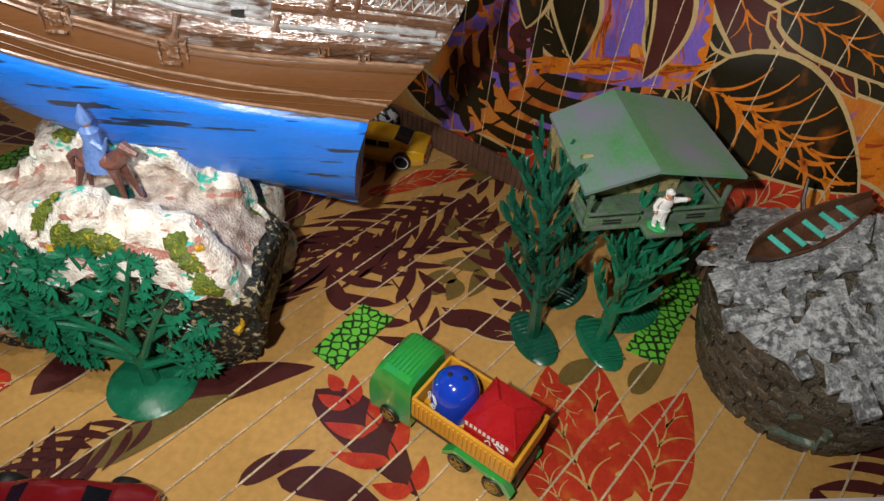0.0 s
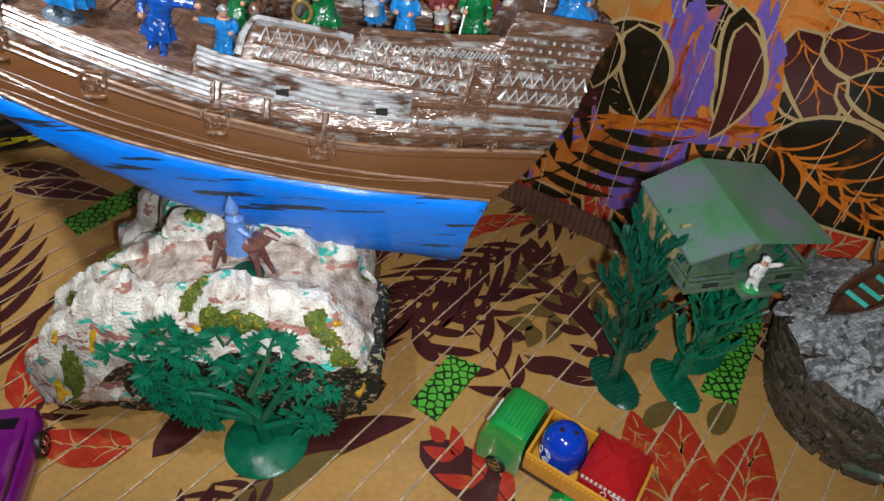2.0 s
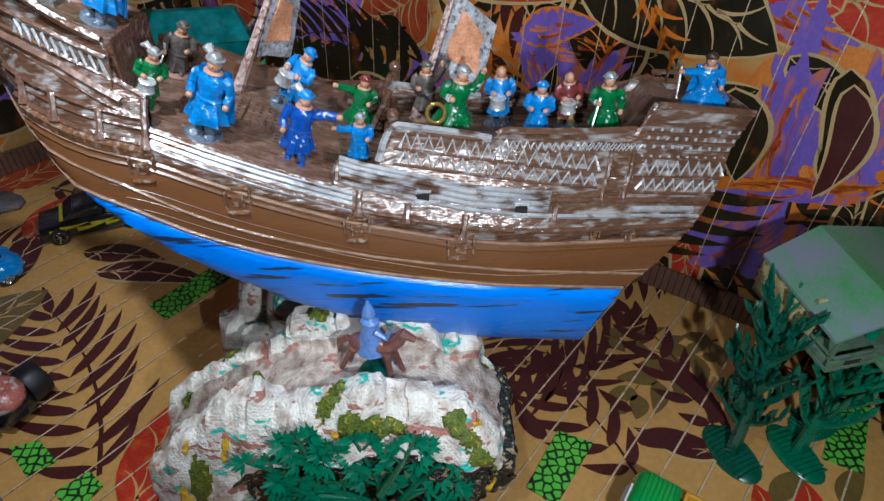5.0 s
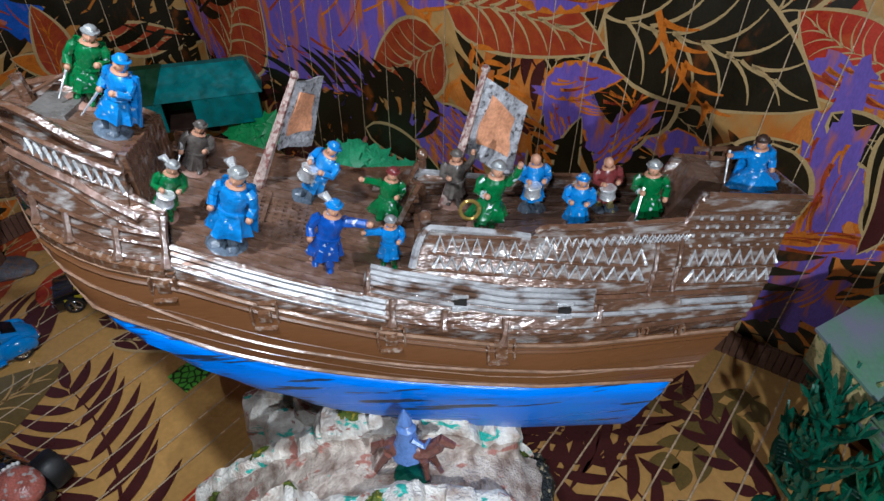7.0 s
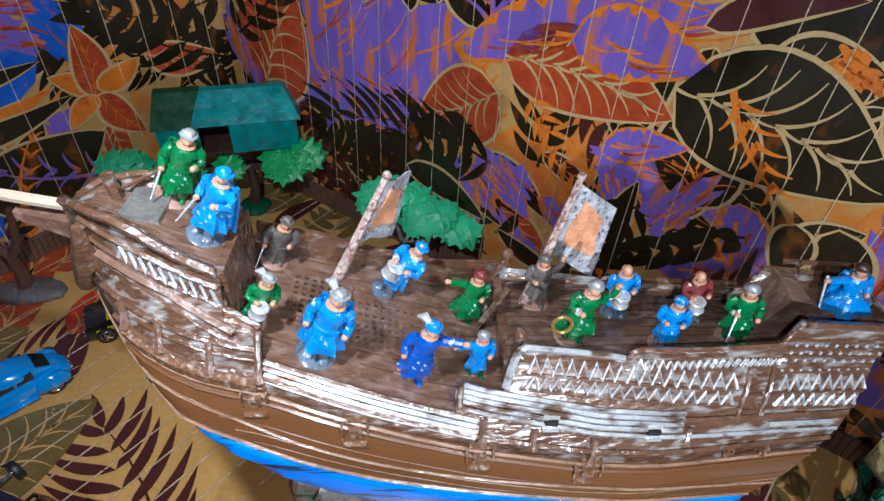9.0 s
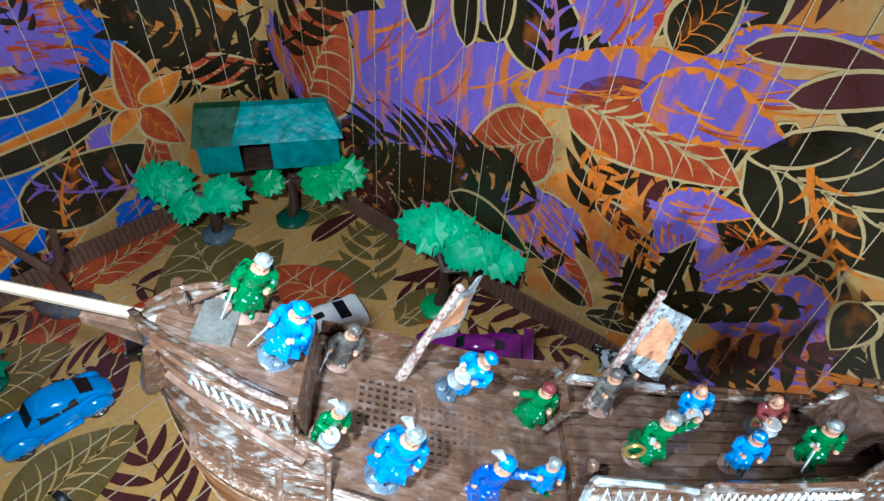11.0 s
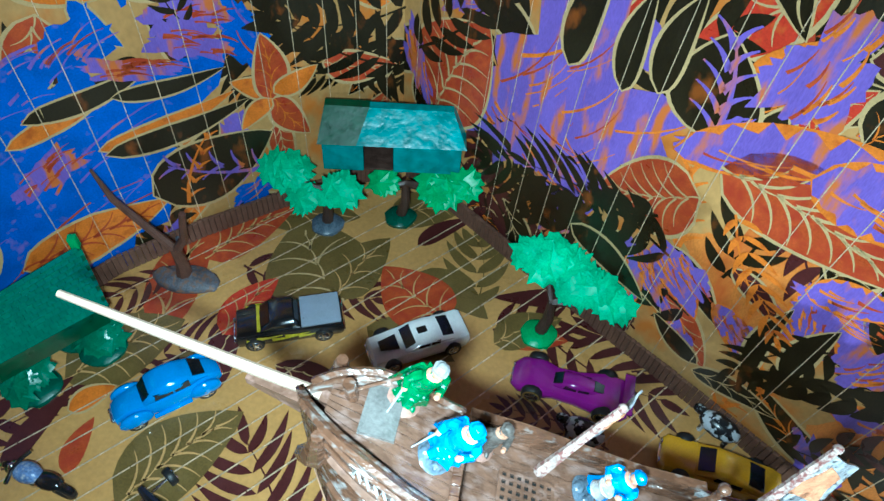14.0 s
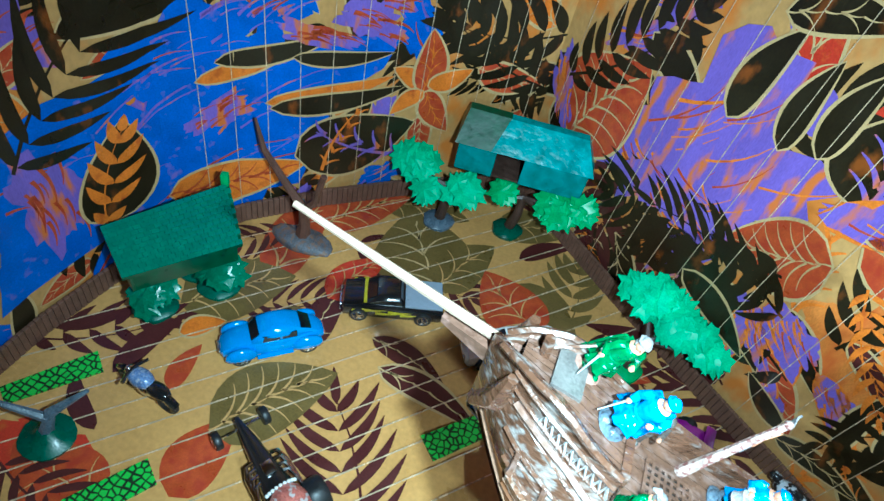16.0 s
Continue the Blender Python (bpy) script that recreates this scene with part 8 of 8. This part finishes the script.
car("toy_car", "glossy purple die-cast car with a boxy tail", (-18.3, 14.1, 0), -82, VIOLET,
    [(3.6, 1.0, 0.35, 0.9), (3.3, 1.3, 0.3, 1.2), (1.2, 1.45, 0.28, 1.4), (-1.0, 1.5, 0.28, 1.5), (-3.0, 1.5, 0.3, 1.55), (-3.8, 1.1, 0.4, 1.3)],
    [(1.6, 1.15, 1.3, 1.5), (0.7, 1.15, 1.3, 2.0), (-0.6, 1.15, 1.3, 2.1), (-2.2, 1.15, 1.3, 2.0), (-3.0, 1.05, 1.3, 1.7)], [(2.2, 1.4, 0.5), (-2.2, 1.4, 0.5)])


def truck():
    ob = thing("toy_truck", "green toy truck with a yellow open bed", "toy truck", (6.28, 15.31, 0), 145)
    ob.scale = (0.89, 0.92, 0.95)
    GREENCAB = gloss("bright_green_cab_plastic", (0.02, 0.34, 0.06))
    YBED = mat("orange_yellow_bed_plastic", (0.68, 0.32, 0.03), 0.35, var=0.08, bump=0.05)
    b = bmesh.new()
    loft(b, [section(x, hw, 0.5, z1, 0.2, 0.93) for x, hw, z1 in ((4.1, 1.35, 1.7), (4.05, 1.45, 2.6), (3.75, 1.42, 3.55), (3.3, 1.35, 3.9), (1.9, 1.35, 3.9), (1.7, 1.3, 3.7))])
    cab = part("cab", b, GREENCAB, ob, "glossy green cab")
    for i in range(7):
        b = bmesh.new()
        tube(b, [(3.3 - i * 0.22, -1.0, 3.95), (3.3 - i * 0.22, 1.0, 3.95)], 0.04, 4)
        part("roof_ridge", b, GREENCAB, cab)
    # white paint puts the windscreen's reflection into its colour
    b = bmesh.new()
    quad = [(4.07, -0.6, 2.6), (4.07, 0.6, 2.6), (3.87, 0.55, 3.2), (3.87, -0.55, 3.2)]
    loft(b, [quad, [(x + 0.08, y, z + 0.03) for x, y, z in quad]])
    part("windscreen", b, WHITEP, cab, "windscreen with its pale reflection painted white", smooth=False)
    for i in range(5):
        b = bmesh.new()
        box(b, (4.14, 0, 1.0 + i * 0.16), (0.08, 2.3, 0.06), 0, 0.02)
        part("grille_bar", b, GREENCAB, cab)
    b = bmesh.new()
    box(b, (-0.9, 0, 1.25), (6.2, 1.7, 1.45), 0, 0.06)
    part("chassis", b, TYRE, ob, "black chassis")
    for s in (-1, 1):
        b = bmesh.new()
        loft(b, [[(x, s * y, z) for x, z in ((-0.9, 1.35), (-0.3, 0.75), (-0.3, 0.45), (-0.9, 1.05), (-3.4, 1.05), (-4.0, 0.45), (-4.1, 0.75), (-3.6, 1.35))] for y in (1.0, 1.38)])
        part("mudguard", b, GREENCAB, ob)
    b = bmesh.new()
    box(b, (-1.2, 0, 2.1), (5.4, 2.9, 0.3), 0, 0.03)
    part("bed_floor", b, YBED, ob)
    for c, sz in (((-1.2, 1.42, 2.75), (5.4, 0.16, 1.15)), ((-1.2, -1.42, 2.75), (5.4, 0.16, 1.15)), ((1.45, 0, 2.75), (0.16, 2.9, 1.15)), ((-3.85, 0, 2.75), (0.16, 2.9, 1.15))):
        b = bmesh.new()
        box(b, c, sz, 0, 0.04)
        side = part("bed_side", b, YBED, ob)
        if sz[0] > 3:
            for i in range(22):
                b = bmesh.new()
                s = 1 if c[1] > 0 else -1
                box(b, (-3.7 + i * 0.24, c[1] + s * 0.1, 2.7), (0.1, 0.08, 0.9), 0, 0.02)
                part("side_ridge", b, YBED, side, smooth=False)
    for x in (2.9, -1.2, -3.1):
        for s in (-1, 1):
            wheel(ob, x, s * 1.2, 0.58, 0.45, BRASS)
    return ob


truck()
turn145 = Matrix.Rotation(radians(145), 3, "Z")


def on_truck(x, y, z):
    p = turn145 @ Vector((x, y, 0))
    return (6.28 + p.x, 15.31 + p.y, z)


def recycling_mark(parent, c, r, nrm, m):
    """Three bent outline arrows round a small loop."""
    nrm = Vector(nrm).normalized()
    t = nrm.orthogonal().normalized()
    s = nrm.cross(t)
    for k in range(3):
        b = bmesh.new()
        a0 = k * 2 * math.pi / 3
        tube(b, [Vector(c) + nrm * 0.02 + (t * math.cos(a) + s * math.sin(a)) * r * q for a, q in ((a0, 1), (a0 + 0.5, 1.12), (a0 + 1.1, 1.0), (a0 + 1.5, 0.85), (a0 + 1.0, 0.6), (a0 + 0.3, 0.55), (a0, 1))], 0.025, 4)
        part("arrow_mark", b, m, parent)


BIN = gloss("royal_blue_plastic", (0.006, 0.05, 0.50))
bin_ = thing("recycling_bin", "royal blue dome-topped toy bottle bank in the truck bed", "toy bin", on_truck(0.15, 0, 2.15), 145)
b = bmesh.new()
lathe(b, (0, 0, 0), [(0.98, 0), (1.02, 0.6), (1.0, 1.15), (0.9, 1.55), (0.66, 1.88), (0.34, 2.04), (0.05, 2.08)], 28)
part("shell", b, BIN, bin_)
for a in (0.4, 3.5):
    b = bmesh.new()
    lathe(b, (math.cos(a) * 0.3, math.sin(a) * 0.3, 2.0), [(0.1, 0), (0.12, 0.06), (0.07, 0.12)], 8)
    part("hole_rim", b, DARKHOLE, bin_)
recycling_mark(bin_, (0.5, 0.88, 0.95), 0.36, (0.5, 0.9, 0.05), WHITEP)
REDBOX = mat("red_box_plastic", (0.42, 0.012, 0.015), 0.28, var=0.1, bump=0.05)
rb = thing("recycling_box", "red toy paper container with a folded lid in the truck bed", "toy bin", on_truck(-2.12, 0.0, 2.15), 145)
b = bmesh.new()
box(b, (0, 0, 0.8), (2.25, 2.25, 1.6), 0, 0.06)
part("box_body", b, REDBOX, rb)
b = bmesh.new()
loft(b, [[(x * 1.18, y * 1.18, 1.6) for x, y in ((-1, -1), (1, -1), (1, 1), (-1, 1))], [(x * 1.12, y * 1.12, 1.72) for x, y in ((-1, -1), (1, -1), (1, 1), (-1, 1))], [(x * 0.35, y * 0.05, 2.15) for x, y in ((-1, -1), (1, -1), (1, 1), (-1, 1))]])
lid = part("lid", b, REDBOX, rb)
for x, y in ((-1, -1), (1, -1), (1, 1), (-1, 1)):
    b = bmesh.new()
    tube(b, [(x * 1.12, y * 1.12, 1.75), (x * 0.35, y * 0.05, 2.18)], 0.05, 4)
    part("lid_fold", b, REDBOX, lid)
recycling_mark(rb, (-0.35, 1.16, 0.95), 0.42, (0, 1, 0), WHITEP)
for k in range(10):
    b = bmesh.new()
    box(b, (1.0 - k * 0.2, 1.14, 1.42), (0.12, 0.03, 0.22), 0, 0)
    part("lettering_bar", b, WHITEP, rb, smooth=False)


def trike():
    ob = thing("toy_trike", "black dragster toy with chrome pipes and a pink scaled tail", "toy car", (-29.6, 25.6, 0), 150)
    b = bmesh.new()
    loft(b, [section(x, hw, z0, z1, 0.4, 0.8) for x, hw, z0, z1 in ((4.2, 0.18, 0.75, 0.95), (2.6, 0.42, 0.6, 1.2), (0.5, 0.7, 0.5, 1.4), (-1.5, 1.0, 0.5, 1.6), (-3.2, 1.1, 0.6, 1.7), (-4.0, 0.8, 0.8, 1.5))])
    part("body", b, BLACKCAR, ob)
    b = bmesh.new()
    tube(b, [(3.6, -1.5, 0.62), (3.6, 1.5, 0.62)], 0.1, 6)
    part("front_axle", b, CHROME, ob)
    for s in (-1, 1):
        wheel(ob, 3.6, s * 1.55, 0.6, 0.45)
        wheel(ob, -2.6, s * 1.6, 1.05, 1.1)
        for i in range(4):
            b = bmesh.new()
            x = 1.0 - i * 0.45
            tube(b, [(x, s * 0.6, 1.2), (x - 0.1, s * 1.0, 1.3), (x - 0.7, s * 1.25, 1.05), (x - 1.6, s * 1.3, 1.0)], 0.13, 7)
            part("exhaust_pipe", b, CHROME, ob)
    b = bmesh.new()
    for v in ball(b, (-2.6, 0, 1.7), (1.4, 1.15, 0.8), 18, 12):
        v.co += Vector((0, 0, 0.08 * noise.noise(v.co * 2.2)))
    part("scaled_cover", b, mat("pink_and_red_scale_paint", (0.42, 0.13, 0.10), 0.25, var=0.4, second=(0.5, 0.42, 0.4), cover=0.42, sharp=0.06, bump=0.6), ob, "pink and white scaled cover")
    b = bmesh.new()
    for i in range(9):
        a = radians(-60 + i * 15)
        ball(b, (-1.45 + 0.1 * math.cos(a), 1.0 * math.sin(a), 1.55 + 0.5 * math.cos(a)), 0.13, 6, 5)
    part("white_fringe", b, WHITEP, ob)
    b = bmesh.new()
    box(b, (0.1, 0, 1.5), (0.9, 0.7, 0.4), 0, 0.1)
    part("engine_block", b, CHROME, ob)


trike()


def moped():
    """A chunky toy motorbike: thick wheels, tank, seat, fork, bars and mudguards."""
    ob = thing("toy_motorbike", "small black toy motorbike with a blue-silver tank", "toy motorbike", (-38.9, 26.9, 0), -8)
    for x in (1.5, -1.5):
        b = bmesh.new()
        tube(b, [(x + 0.62 * math.cos(a), 0, 0.88 + 0.62 * math.sin(a)) for a in (2 * math.pi * i / 18 for i in range(19))], 0.26, 8)
        w = part("wheel", b, TYRE, ob)
        b = bmesh.new()
        lathe(b, (0, 0, 0), [(0.44, -0.12), (0.48, 0), (0.44, 0.12)], 14)
        bmesh.ops.rotate(b, matrix=Matrix.Rotation(radians(90), 3, "X"), verts=b.verts)
        bmesh.ops.translate(b, vec=(x, 0, 0.88), verts=b.verts)
        part("rim", b, CHROME, w)
        b = bmesh.new()
        tube(b, [(x + 0.98 * math.cos(a), 0, 0.88 + 0.98 * math.sin(a)) for a in (radians(30 + 120 * i / 8) for i in range(9))], 0.2, 6)
        part("mudguard", b, BLACKCAR, ob)
    SPECK = mat("blue_silver_paint", (0.14, 0.2, 0.38), 0.22, var=0.5, second=(0.4, 0.42, 0.5), cover=0.4)
    b = bmesh.new()
    ball(b, (-0.4, 0, 1.95), (0.95, 0.62, 0.55), 14, 9)
    part("tank", b, SPECK, ob, "mottled blue and silver tank")
    b = bmesh.new()
    ball(b, (-0.1, 0, 1.15), (0.75, 0.5, 0.5), 12, 8)
    part("engine", b, CHROME, ob)
    b = bmesh.new()
    ball(b, (0.95, 0, 1.85), (0.95, 0.52, 0.32), 12, 8)
    part("seat", b, BLACKCAR, ob)
    for y in (-0.34, 0.34):
        b = bmesh.new()
        tube(b, [(-1.5, y, 0.88), (-1.0, y, 2.3)], 0.12, 6)
        part("fork", b, CHROME, ob)
    b = bmesh.new()
    tube(b, [(-0.7, -1.0, 2.5), (-1.0, -0.35, 2.4), (-1.0, 0.35, 2.4), (-0.7, 1.0, 2.5)], 0.12, 6)
    part("handlebar", b, BLACKCAR, ob)
    b = bmesh.new()
    ball(b, (-1.3, 0, 2.1), (0.25, 0.33, 0.33), 10, 7)
    part("headlight", b, CHROME, ob)


moped()


def spotted(place, turn, label):
    b = bmesh.new()
    ball(b, (0, 0, 1.2), (1.4, 0.82, 0.78), 14, 10)
    ball(b, (1.5, 0, 1.6), (0.5, 0.34, 0.36), 10, 7)
    for x in (-0.85, 0.85):
        for y in (-0.32, 0.32):
            tube(b, [(x, y, 0), (x, y, 1.1)], [0.16, 0.2], 7)
    ob = part("spotted_figurine", b, mat("white_with_black_patches", (0.62, 0.64, 0.68), 0.35, var=0.08, second=(0.012, 0.012, 0.014), cover=0.52, sharp=0.03, coarse=85))
    ob.matrix_world = pose(place[0] * CM, place[1] * CM, 0, 0, 0, turn)
    tagged(ob, label, "figurine", "spotted figurines")


spotted((1.2, 38.8, 0), 150, "black and white spotted plastic figurine beside the yellow car")
spotted((-7.6, 36.6, 0), 165, "black and white spotted plastic figurine beside the purple racer")

b = bmesh.new()
box(b, (19.5, 8.8, 0.45), (12.5, 7.6, 0.9), 4, 0.35)
tagged(part("white_tray", b, mat("white_plastic", (0.75, 0.75, 0.77), 0.3, var=0.05)), "white plastic tray with rounded corners on the floor", "tray")
